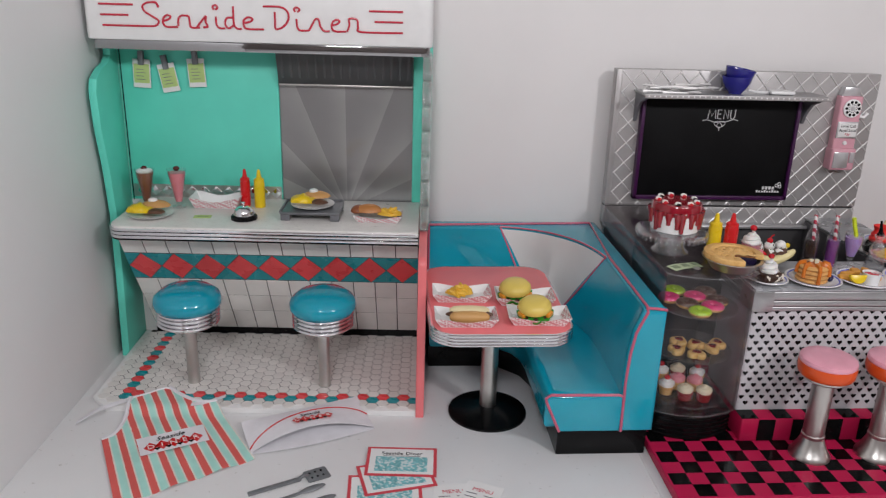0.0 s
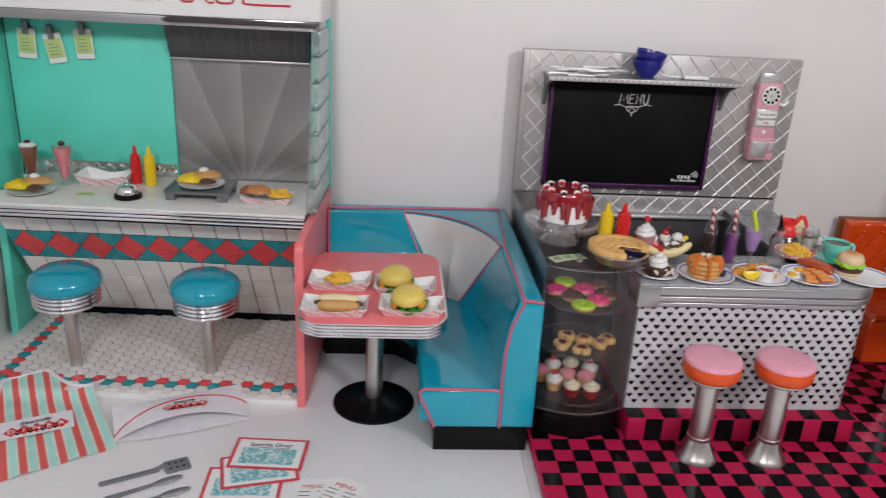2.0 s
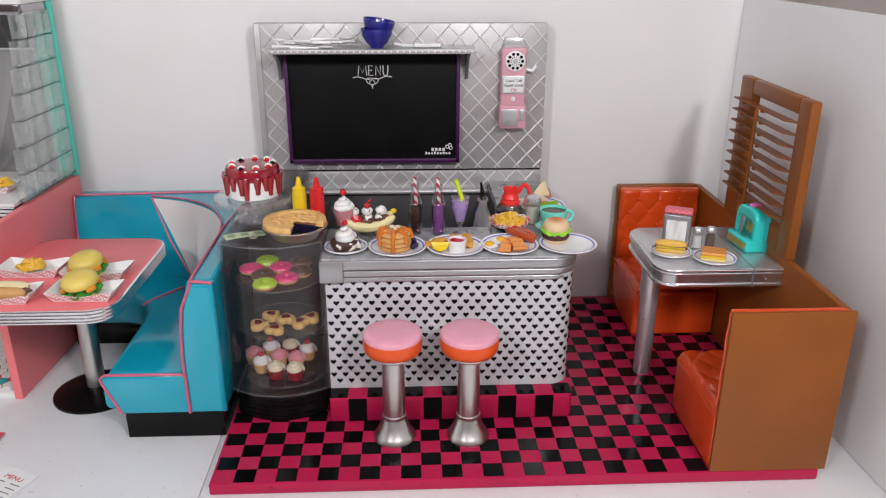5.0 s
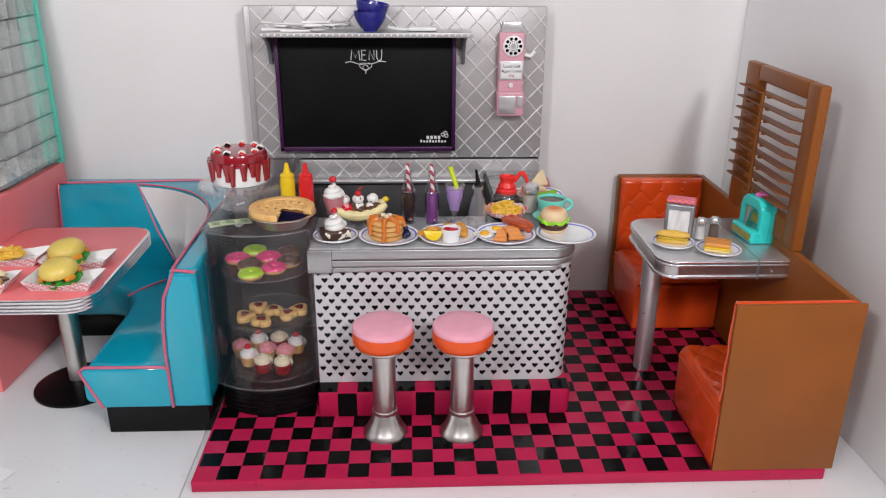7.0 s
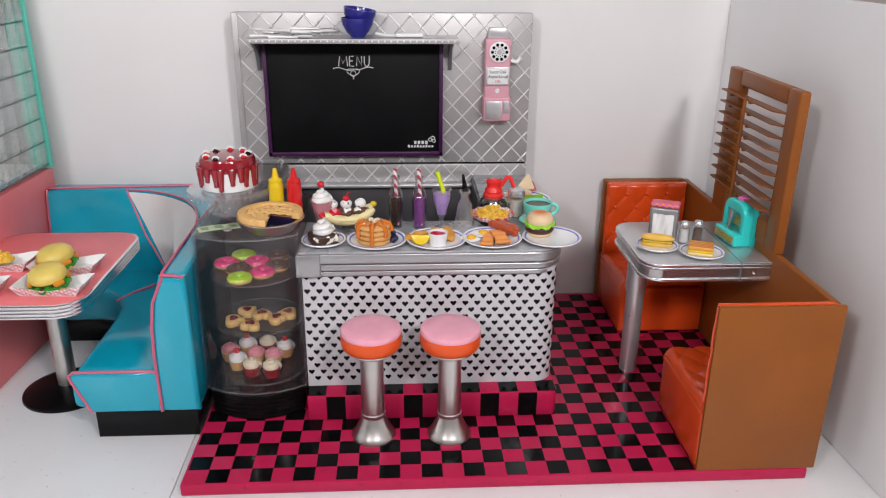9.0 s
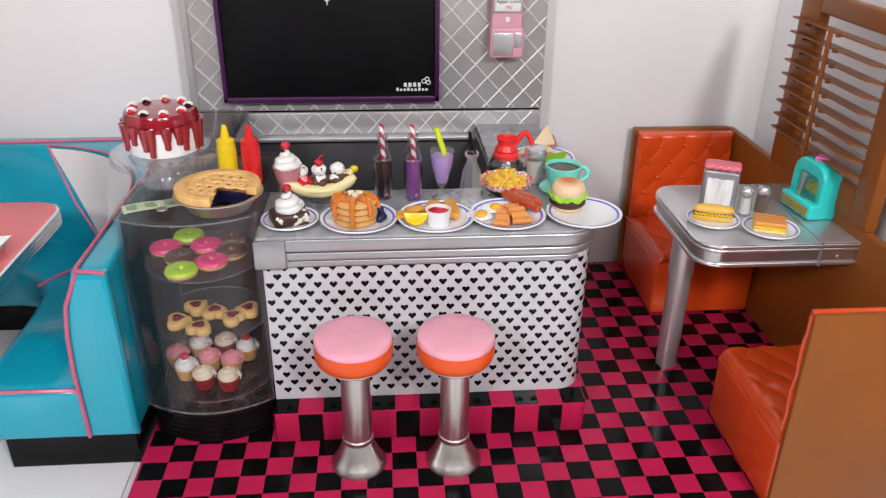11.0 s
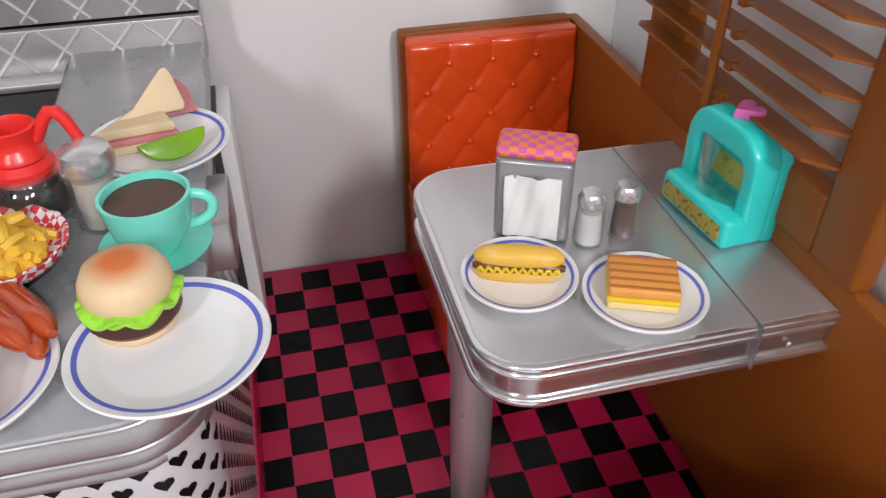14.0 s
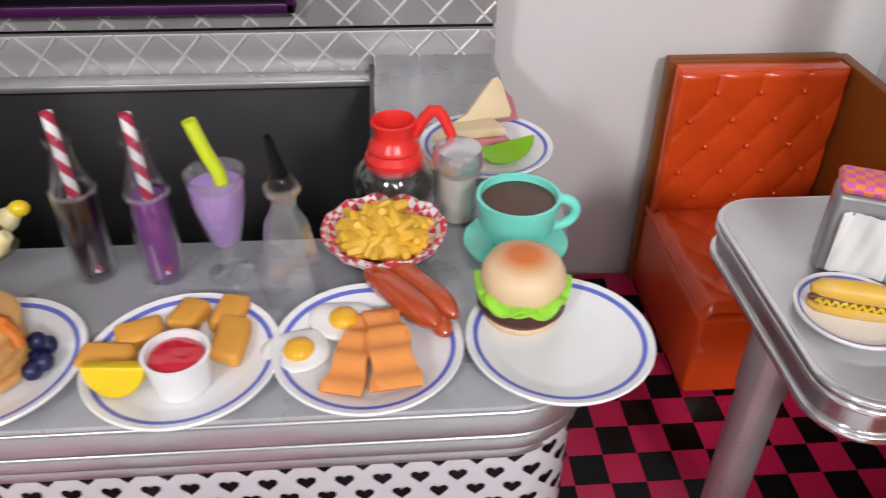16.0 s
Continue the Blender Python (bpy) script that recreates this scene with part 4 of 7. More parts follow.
for x, y, icing, word in ((0.037, 0.258, PINK_ICING, "hot pink"), (0.060, 0.293, LIME_ICING, "lime green"), (0.089, 0.263, PINK_ICING, "hot pink"), (0.119, 0.286, CHOC, "chocolate"),
                          (0.125, 0.243, CHOC, "chocolate"), (0.0625, 0.230, CHOC, "chocolate"), (0.105, 0.215, PINK_ICING, "hot pink"), (0.072, 0.191, LIME_ICING, "lime green")):
    donut(x, y, 0.2486, icing, word, x * 3000)


TART = mat("tart_pastry", (0.66, 0.43, 0.14), 0.5, bump=0.3, fine=260)


def tart(x, y, z):
    t = thing("heart_tart", pose(x, y, z, 0, 0, x * 2000) @ Matrix.Scale(1.15, 4), "small heart shaped tart with red jam filling", "tart", "tarts in the pastry case")
    shape = [(0.0165 / 16 * 16 * math.sin(a) ** 3, 0.0165 / 16 * (13 * math.cos(a) - 5 * math.cos(2 * a) - 2 * math.cos(3 * a) - math.cos(4 * a))) for a in [2 * math.pi * k / 24 for k in range(24)]]
    shape = [(0.62 * a + 0.0050 * a / math.hypot(a, b + 1e-6), 0.62 * b + 0.0050 * b / math.hypot(a, b + 1e-6)) for a, b in shape]
    part("crust", prism(shape, 0, 0.010, bev=0.003, seg=3), TART, t)
    part("jam", prism([(a * 0.5, b * 0.5) for a, b in shape], 0.0095, 0.0112, bev=0.0008), JAM, t, "dark red jam")


for x, y in ((0.0495, 0.2185), (0.0665, 0.2535), (0.094, 0.240), (0.1205, 0.224), (0.081, 0.200), (0.138, 0.243)):
    tart(x, y, 0.1596)


def swirl(r, h, turns=2.6, n=40):
    """A piped swirl that narrows upwards."""
    pts, rad = [], []
    for i in range(n + 1):
        u = i / n
        a = 2 * math.pi * turns * u
        q = r * (1 - u) ** 0.8 * 0.55
        pts.append((q * math.cos(a), q * math.sin(a), h * (0.16 + 0.74 * u)))
        rad.append(max(0.0006, r * 0.48 * (1 - 0.85 * u)))
    return tube(pts, rad, 8)


# cup red darkened: the shade low in the case is put into the colour
CUP_RED = mat("shaded_red_paper_cup", (0.26, 0.008, 0.012), 0.5, bump=0.1)


def cupcake(x, y, z, cream, word, cherry, cup):
    t = thing("cupcake", pose(x, y, z) @ Matrix.Scale(1.14, 4), f"small cupcake with {word} icing", "cupcake", "cupcakes in the pastry case")
    part("cup", lathe([(0, 0), (0.010, 0), (0.0135, 0.015), (0, 0.015)], 20), cup, t)
    bm = swirl(0.0155, 0.018)
    part("icing", moved(merge(bm, blob((0.0125, 0.0125, 0.008), 2, at=(0, 0, 0.004))), Matrix.Translation((0, 0, 0.013))), cream, t, f"{word} icing swirl")
    if cherry:
        part("cherry", blob((0.0055, 0.0055, 0.0045), 2, at=(0, 0, 0.030)), CHERRY, t, "red cherry")


for x, y, cream, word, cherry in ((0.026, 0.267, PINK_CREAM, "pink", False), (0.0455, 0.234, CREAM, "white", True), (0.074, 0.2105, VANILLA, "cream", False), (0.109, 0.205, VANILLA, "cream", False),
                                  (0.074, 0.254, PINK_CREAM, "pink", False), (0.1065, 0.246, PINK_CREAM, "pink", False), (0.053, 0.290, CREAM, "white", True), (0.089, 0.294, VANILLA, "cream", False), (0.123, 0.278, CREAM, "white", True)):
    cupcake(x, y, 0.0652, cream, word, cherry, CUP_RED if cream is VANILLA else DOUGH)

# cake on a clear stand
stand = thing("cake_stand", pose(0.0425, 0.300, 0.335), "clear plastic cake stand with beaded rim", "cake stand")
part("foot", lathe([(0.022, 0), (0.034, 0), (0.035, 0.002), (0.030, 0.006), (0.0245, 0.014), (0.0235, 0.032), (0.027, 0.040), (0.025, 0.040), (0.0215, 0.032), (0.0225, 0.014)], 32, True), GLASS, stand)
part("plate", lathe([(0, 0.040), (0.062, 0.040), (0.066, 0.038), (0.067, 0.043), (0.062, 0.045), (0, 0.044)], 48), GLASS, stand)
for k in range(40):
    a = 2 * math.pi * k / 40
    part("bead", blob((0.0030, 0.0030, 0.0065), 1, at=(0.0655 * math.cos(a), 0.0655 * math.sin(a), 0.036)), GLASS, stand)
cake = thing("drip_cake", pose(0.0455, 0.300, 0.3805) @ Matrix.Diagonal((0.91, 0.91, 1.06, 1)), "white cake with dark red dripping glaze and cherries", "cake")
part("sponge", lathe([(0, 0), (0.0475, 0), (0.0490, 0.003), (0.0490, 0.044), (0.047, 0.047), (0, 0.047)], 56), WHITE, cake)
GLAZE = mat("dark_red_glaze", (0.26, 0.006, 0.016), 0.14, coat=0.5, bump=0.03)
part("glaze", lathe([(0.0492, 0.030), (0.0508, 0.031), (0.0508, 0.045), (0.048, 0.0500), (0.040, 0.0512), (0, 0.0512), (0, 0.046), (0.049, 0.045)], 56), GLAZE, cake, "glossy dark red glaze")
for k in range(20):
    a = 2 * math.pi * (k + 0.25 * math.sin(k * 4.1)) / 20
    low = 0.002 + 0.013 * abs(math.sin(k * 2.3)) ** 1.8
    r = 0.0494
    part("drip", tube([(r * math.cos(a), r * math.sin(a), 0.038), (r * math.cos(a), r * math.sin(a), 0.029), (r * math.cos(a), r * math.sin(a), low + 0.006), (r * math.cos(a), r * math.sin(a), low + 0.001), (r * math.cos(a), r * math.sin(a), low - 0.001)], [0.0085, 0.0072, 0.0046, 0.0046, 0.0012], 10), GLAZE, cake)
for k in range(9):
    a = 2 * math.pi * k / 9 + 0.2
    p = (0.0385 * math.cos(a), 0.0385 * math.sin(a), 0.0515)
    part("berry", blob((0.0066, 0.0066, 0.0040), 2, at=p), BLACK if k % 3 == 0 else CHERRY, cake, "glossy berry")
    for off in (-0.0030, 0.0, 0.0030):
        reach = 0.0062 * math.cos(off * 180)
        stripe = [(p[0] + reach * math.cos(q), p[1] + off + 0.0010 * math.sin(4 * q), p[2] + 0.0004 + 0.0042 * math.cos(off * 150) * math.sin(q)) for q in [math.pi * i / 10 for i in range(11)]]
        part("cream_stripe", tube(stripe, [0.0006] + [0.0010] * 9 + [0.0006], 6), CREAM, cake, "white cream stripe")

# pie in a tin
pie = thing("lattice_pie", pose(0.126, 0.210, 0.335) @ Matrix.Diagonal((0.92, 0.92, 0.89, 1)), "golden lattice pie with a slice missing, in a silver tin", "pie")
part("tin", lathe([(0, 0), (0.040, 0), (0.053, 0.020), (0.0585, 0.0215), (0.0585, 0.0230), (0.0515, 0.0220), (0.039, 0.002), (0, 0.002)], 48), STEEL, pie, "silver pie tin")
CRUST = mat("baked_crust", (0.74, 0.45, 0.16), 0.5, bump=0.3, fine=260, spots=((0.62, 0.32, 0.09), 90, 0.55, 0.15))


def sector(r0, r1, z0, z1, a0, a1, n=40):
    pts = [(r1 * math.cos(radians(a0 + (a1 - a0) * i / n)), r1 * math.sin(radians(a0 + (a1 - a0) * i / n))) for i in range(n + 1)]
    pts += [(r0 * math.cos(radians(a1 + (a0 - a1) * i / n)), r0 * math.sin(radians(a1 + (a0 - a1) * i / n))) for i in range(n + 1)] if r0 else [(0, 0)]
    return prism(pts, z0, z1, bev=0.0015)


part("under_crust", sector(0, 0.044, 0.024, 0.0275, -20, 270), mat("dark_crust", (0.28, 0.11, 0.025), 0.55, bump=0.2), pie, "darker crust between the strips")
part("filling", sector(0, 0.044, 0.006, 0.024, -20, 270), mat("blueberry_filling", (0.012, 0.008, 0.035), 0.2, coat=0.4, bump=0.2), pie, "dark blue filling")
part("rim", sector(0.041, 0.0560, 0.0225, 0.034, -20, 270), CRUST, pie)
for sgn in (1, -1):
    for k in range(-3, 4):
        off = k * 0.0138
        half = math.sqrt(max(0, 0.043 ** 2 - off ** 2))
        a, b = -half, half
        d = Vector((math.cos(radians(35 * sgn + 20)), math.sin(radians(35 * sgn + 20)), 0))
        nrm = Vector((-d.y, d.x, 0))
        pts = []
        for i in range(19):
            q = d * (a + (b - a) * i / 18) + nrm * off
            ang = math.degrees(math.atan2(q.y, q.x)) % 360
            if 270 < ang < 340 and q.length > 0.004:
                if len(pts) > 1:
                    part("lattice_strip", moved(tube(pts, 0.0046, 8), Matrix.Translation((0, 0, 0.0302)) @ Matrix.Diagonal((1, 1, 0.42, 1)) @ Matrix.Translation((0, 0, -0.0302))), CRUST, pie)
                pts = []
            else:
                pts.append((q.x, q.y, 0.0302 + 0.0026 * math.sin(i * 1.6 * sgn + k)))
        if len(pts) > 1:
            part("lattice_strip", moved(tube(pts, 0.0046, 8), Matrix.Translation((0, 0, 0.0302)) @ Matrix.Diagonal((1, 1, 0.42, 1)) @ Matrix.Translation((0, 0, -0.0302))), CRUST, pie)


def squeeze_bottle(x, y, z, material, word, h=0.068, r=0.0115, m=None, group="squeeze bottles"):
    t = thing("squeeze_bottle", m if m is not None else pose(x, y, z), f"{word} squeeze bottle with pointed cap", "squeeze bottle", group)
    part("body", lathe([(0, 0), (r, 0), (r * 1.02, 0.003), (r * 1.02, h * 0.62), (r * 0.9, h * 0.68), (0, h * 0.68)], 24), material, t)
    part("cap", lathe([(0, h * 0.68), (r * 0.95, h * 0.68), (r * 0.95, h * 0.74), (r * 0.5, h * 0.78), (r * 0.26, h * 0.98), (0.0008, h), (0, h)], 20), material, t)
    return t


squeeze_bottle(0.124, 0.294, 0.335, YELLOW, "yellow", 0.078, 0.0122)
squeeze_bottle(0.155, 0.292, 0.335, RED, "red", 0.078, 0.0122)

bill = thing("play_banknote", pose(0.041, 0.213, 0.3352, 0, 0, 24), "pale green play banknote", "banknote")
part("paper", grid(lambda u, v: Vector((0.066 * (u - 0.5), 0.026 * (v - 0.5), 0.0012 + 0.0012 * math.sin(u * 5))), 12, 2, 0.0004), mat("banknote_green", (0.52, 0.60, 0.40), 0.7, var=0.1, scale=150, spots=((0.30, 0.38, 0.22), 220, 0.56, 0.05)), bill)
for x in (-0.022, 0.022, 0.0):
    part("print_bar", box(x - 0.006, x + 0.006, -0.006, 0.006, 0.0026, 0.0034, 0), mat("banknote_print", (0.25, 0.32, 0.2), 0.7), bill)
coin = solid("play_coin", lathe([(0, 0), (0.0065, 0), (0.0068, 0.0008), (0.0065, 0.0016), (0, 0.0016)], 24), STEEL, "small silver play coin on the case", "coin", pose(0.058, 0.200, 0.3362))

# ---- food and dishes on the heart counter ----
CT = 0.3006
PLATE_WHITE = mat("white_china", (0.80, 0.80, 0.80), 0.2, var=0.02, bump=0.01, coat=0.2)


def plate(x, y, z, r, label, group="plates on the heart counter", m=None):
    t = thing("plate", m if m is not None else pose(x, y, z), label, "plate", group)
    part("dish", lathe([(0, 0), (r * 0.62, 0), (r * 0.68, 0.001), (r * 0.98, 0.0065), (r, 0.0082), (r * 0.985, 0.0092), (r * 0.70, 0.0042), (r * 0.62, 0.003), (0, 0.003)], 56), PLATE_WHITE, t)
    part("rim_line", lathe([(r * 0.865, 0.00715), (r * 0.915, 0.0081), (r * 0.915, 0.0083), (r * 0.865, 0.00735)], 56, True), PLATE_BLUE, t, "blue rim line")
    return t


plate(0.207, 0.229, CT, 0.037, "small white plate with blue rim line")
plate(0.295, 0.228, CT, 0.050, "white plate with blue rim line under pancakes")
plate(0.394, 0.226, CT, 0.050, "white plate with blue rim line under nuggets")
plate(0.488, 0.229, CT, 0.050, "white plate with blue rim line under breakfast")
plate(0.589, 0.229, CT, 0.050, "white plate with blue rim line under a burger")
PZ = CT + 0.0032

# brownie sundae
t = thing("brownie_dessert", pose(0.207, 0.227, PZ, 0, 0, 20) @ Matrix.Diagonal((1.22, 1.22, 1.12, 1)), "chocolate brownie with whipped cream and cherry", "dessert")
part("brownie", box(-0.019, 0.019, -0.015, 0.015, 0, 0.015, 0.004, 3), mat("brownie_chunks", (0.05, 0.022, 0.014), 0.5, bump=0.4, fine=150, spots=((0.75, 0.70, 0.6), 60, 0.56, 0.02)), t, "dark brownie with white chunks")
part("cream", moved(merge(swirl(0.017, 0.027, 2.2), blob((0.014, 0.013, 0.009), 2, 0.002, 200, at=(0, 0, 0.004))), Matrix.Translation((0, 0, 0.014))), CREAM, t, "white cream")
part("cherry", blob((0.0045, 0.0045, 0.0045), 2, at=(0, 0, 0.042)), CHERRY, t, "red cherry")

# pancakes
t = thing("pancake_stack", pose(0.291, 0.227, PZ) @ Matrix.Diagonal((0.86, 0.86, 0.95, 1)), "stack of pancakes with orange syrup, butter and blueberries", "pancakes")
PANCAKE = mat("golden_pancake", (0.66, 0.36, 0.12), 0.55, bump=0.2, fine=180, spots=((0.55, 0.24, 0.06), 60, 0.55, 0.2))
for k in range(4):
    part("pancake", lathe([(0, 0), (0.029, 0), (0.0325, 0.0025), (0.0325, 0.0055), (0.029, 0.0082), (0, 0.0085)], 36, at=(0.0012 * math.sin(k * 3), 0.001 * math.cos(k * 2), 0.0086 * k)), PANCAKE, t)
SYRUP = mat("orange_syrup", (0.60, 0.16, 0.015), 0.12, coat=0.5, bump=0.03)
part("syrup", blob((0.022, 0.020, 0.0035), 3, 0.006, 90, 3, (0, -0.003, 0.0338)), SYRUP, t, "glossy orange syrup")
for k, (a, low) in enumerate(((-96, 0.003), (-48, 0.016), (-150, 0.012), (-10, 0.022), (170, 0.016))):
    c, s = math.cos(radians(a)), math.sin(radians(a))
    part("drip", tube([(0.018 * c, 0.018 * s, 0.0365), (0.030 * c, 0.030 * s, 0.0345), (0.0338 * c, 0.0338 * s, 0.028), (0.0338 * c, 0.0338 * s, low)], [0.006, 0.005, 0.0038, 0.0042], 8), SYRUP, t)
for x, y, q in ((-0.006, 0.004, 10), (0.006, 0.002, 40), (0.001, -0.006, 70)):
    part("butter", moved(box(-0.0045, 0.0045, -0.004, 0.004, 0, 0.0055, 0.0015), pose(x, y, 0.0372, 0, 0, q)), VANILLA, t, "butter cube")
BERRY = mat("blueberry", (0.008, 0.01, 0.06), 0.35, bump=0.05)
for x, y, z in ((0.036, 0.002, 0.0055), (0.038, 0.013, 0.0055), (0.036, -0.009, 0.0055), (0.0365, 0.006, 0.014), (0.041, -0.003, 0.0065)):
    part("blueberry", blob((0.0058, 0.0058, 0.0055), 2, at=(x, y, z)), BERRY, t, "dark blueberry")

# nuggets with dip and lemon
NUGGET = mat("fried_nugget", (0.72, 0.33, 0.045), 0.55, bump=0.5, fine=240)


def nugget(k, w, d, h):
    bm = box(-w, w, -d, d, 0, h, min(w, d) * 0.45, 3)
    for v in bm.verts:
        v.co += Vector((1, 0.8, 0.5)) * 0.0022 * noise.noise(v.co * 130 + Vector((k, 2 * k, 0)))
    return bm


for k, (x, y, q, w) in enumerate(((0.392, 0.256, 70, 0.0115), (0.369, 0.243, 20, 0.0125), (0.357, 0.226, -8, 0.0140), (0.413, 0.256, 78, 0.0125), (0.416, 0.235, 82, 0.0150))):
    solid("chicken_nugget", nugget(k, w, 0.0085, 0.010), NUGGET, "golden fried nugget on the plate", "nugget", pose(x, y, PZ + 0.0008, 3 * k, 0, q), "nuggets on the plate")
solid("lemon_wedge", prism([(0.0155 * math.cos(radians(180 + 180 * i / 16)), 0.017 + 0.0165 * math.sin(radians(180 + 180 * i / 16))) for i in range(17)], -0.005, 0.005, "y", 0.0018), YELLOW, "yellow lemon wedge on the plate", "lemon", pose(0.367, 0.203, PZ + 0.0015, -22, 0, -4))
t = thing("dip_cup", pose(0.396, 0.212, PZ), "small white cup of red dip", "dip cup")
part("cup", lathe([(0, 0), (0.0140, 0), (0.0162, 0.0195), (0.0166, 0.0210), (0.0148, 0.0210), (0.0138, 0.0165), (0, 0.0165)], 32), PLATE_WHITE, t)
part("dip", blob((0.0138, 0.0138, 0.003), 3, 0.0015, 160, 2, (0, 0, 0.0170)), mat("tomato_dip", (0.55, 0.010, 0.03), 0.15, coat=0.4, bump=0.1), t, "glossy red dip")

# eggs, sausages and bacon
EGG = mat("egg_white", (0.80, 0.79, 0.75), 0.3, var=0.02, bump=0.05)
YOLK = mat("egg_yolk", (0.80, 0.42, 0.02), 0.2, coat=0.3, bump=0.02)
for k, (x, y) in enumerate(((0.460, 0.244), (0.482, 0.267))):
    e = thing("fried_egg", pose(x - 0.008, y - 0.017, PZ + 0.0015), "fried egg with yellow yolk", "egg", "eggs on the plate")
    part("white", blob((0.018, 0.0155, 0.003), 3, 0.004, 70, k, (0, 0, 0.002)), EGG, e)
    part("yolk", blob((0.0082, 0.0082, 0.005), 3, at=(0.001, -0.001, 0.0042)), YOLK, e, "yellow yolk")
SAUSAGE = mat("glazed_sausage", (0.43, 0.060, 0.012), 0.16, coat=0.7, bump=0.06)
for k, (x, y, z, turn) in enumerate(((0.5165, 0.2660, 0.0110, -53), (0.5065, 0.2580, 0.0115, -53), (0.5235, 0.2430, 0.0070, -62))):
    half = 0.031 if k < 2 else 0.014
    pts = [(-half + 2 * half * i / 10, 0.0012 * math.sin(i / 3), 0) for i in range(11)]
    rad = [0.0025, 0.0055, 0.0068, 0.0071, 0.0071, 0.0071, 0.0071, 0.0071, 0.0068, 0.0052, 0.0022]
    solid("sausage", tube(pts, [r * (1.14 if k < 2 else 0.8) for r in rad], 16), SAUSAGE, "glossy orange brown grilled sausage on the plate", "sausage", pose(x, y, PZ + z, 0, 0, turn), "sausages on the plate")
BACON = mat("orange_bacon", (0.78, 0.29, 0.07), 0.4, bump=0.15, spots=((0.60, 0.17, 0.035), 60, 0.58, 0.1))
for k, (x, y, q, w) in enumerate(((0.4820, 0.2235, 76, 0.0200), (0.4990, 0.2225, 97, 0.0245))):
    solid("bacon_strip", grid(lambda u, v: Vector((0.060 * (u - 0.5), w * (v - 0.5) * (1 + 0.10 * math.sin(u * 14 + v) - 0.25 * u), 0.004 + 0.0012 * math.sin(u * 22) + 0.004 * math.sin(math.pi * u))), 36, 8, 0.0035), BACON, "wavy orange bacon strip on the plate", "bacon", pose(x, y, PZ + 0.001 + 0.0035 * k, 0, 0, q), "bacon on the plate")

# burger
BUN = mat("pale_bun", (0.72, 0.52, 0.30), 0.5, var=0.05, bump=0.08, sub=0.05)
LETTUCE = mat("lettuce", (0.30, 0.66, 0.045), 0.35, var=0.12, scale=80, bump=0.15)
PATTY = mat("meat_patty", (0.065, 0.018, 0.014), 0.45, bump=0.5, fine=220)


def toasted():
    m = mat("toasted_bun", (0.74, 0.54, 0.32), 0.45, var=0.04, bump=0.08)
    nt = m.node_tree
    co = nt.nodes.new("ShaderNodeTexCoord")
    dist = nt.nodes.new("ShaderNodeVectorMath")
    dist.operation = "LENGTH"
    flat = nt.nodes.new("ShaderNodeVectorMath")
    flat.operation = "MULTIPLY"
    flat.inputs[1].default_value = (1, 1, 0)
    nt.links.new(co.outputs["Object"], flat.inputs[0])
    nt.links.new(flat.outputs[0], dist.inputs[0])
    r = nt.nodes.new("ShaderNodeMapRange")
    r.inputs[1].default_value, r.inputs[2].default_value = 0.020, 0.008
    nt.links.new(dist.outputs["Value"], r.inputs[0])
    mix = nt.nodes.new("ShaderNodeMix")
    mix.data_type = "RGBA"
    old = nt.nodes["Principled BSDF"].inputs["Base Color"].links[0].from_socket
    nt.links.new(r.outputs[0], mix.inputs[0])
    nt.links.new(old, mix.inputs[6])
    mix.inputs[7].default_value = (0.66, 0.17, 0.03, 1)
    nt.links.new(mix.outputs[2], nt.nodes["Principled BSDF"].inputs["Base Color"])
    return m


def frill(r, z, wave, n, thick, seed, drop=0.004):
    def f(u, v):
        a = 2 * math.pi * u
        q = r * (0.35 + 0.65 * v) * (1 + 0.05 * v * math.sin(a * 5 + seed))
        return Vector((q * math.cos(a), q * math.sin(a), z + v * wave * math.sin(n * a + seed) - drop * v * v))

    return grid(f, 72, 6, thick)


t = thing("hamburger", pose(0.572, 0.2535, PZ) @ Matrix.Diagonal((0.89, 0.89, 0.96, 1)), "hamburger with pale bun, lettuce and patty", "burger")
part("bottom_bun", lathe([(0, 0), (0.021, 0), (0.0240, 0.003), (0.0240, 0.0052), (0.022, 0.0075), (0, 0.0075)], 36), BUN, t)
part("patty", lathe([(0, 0.0065), (0.024, 0.0065), (0.0272, 0.0105), (0.0272, 0.0145), (0.0255, 0.018), (0, 0.018)], 36), PATTY, t, "dark patty")
part("lettuce", frill(0.0292, 0.0242, 0.0026, 7, 0.0024, 1, 0.0030), LETTUCE, t, "wavy green lettuce")
part("lettuce", frill(0.0276, 0.0226, 0.0020, 9, 0.0022, 3, 0.0020), LETTUCE, t, "wavy green lettuce")
part("top_bun", lathe([(0, 0.021), (0.0235, 0.021), (0.0258, 0.026), (0.0252, 0.032), (0.0215, 0.0385), (0.013, 0.0420), (0, 0.0430)], 40), toasted(), t, "pale bun toasted orange on top")

# banana split
t = thing("banana_split", pose(0.241, 0.306, CT, 0, 0, 8) @ Matrix.Scale(1.03, 4), "banana split with three scoops in a boat dish", "dessert")
part("dish", merge(lathe([(0, 0), (0.016, 0), (0.014, 0.006), (0, 0.006)], 24), moved(lathe([(0, 0.006), (0.014, 0.007), (0.030, 0.018), (0.031, 0.0195), (0.013, 0.0095), (0, 0.008)], 36), Matrix.Diagonal((1.45, 0.75, 1, 1)))), CLEAR, t, "clear boat dish")
BANANA = mat("banana_flesh", (0.76, 0.66, 0.34), 0.4, bump=0.06)
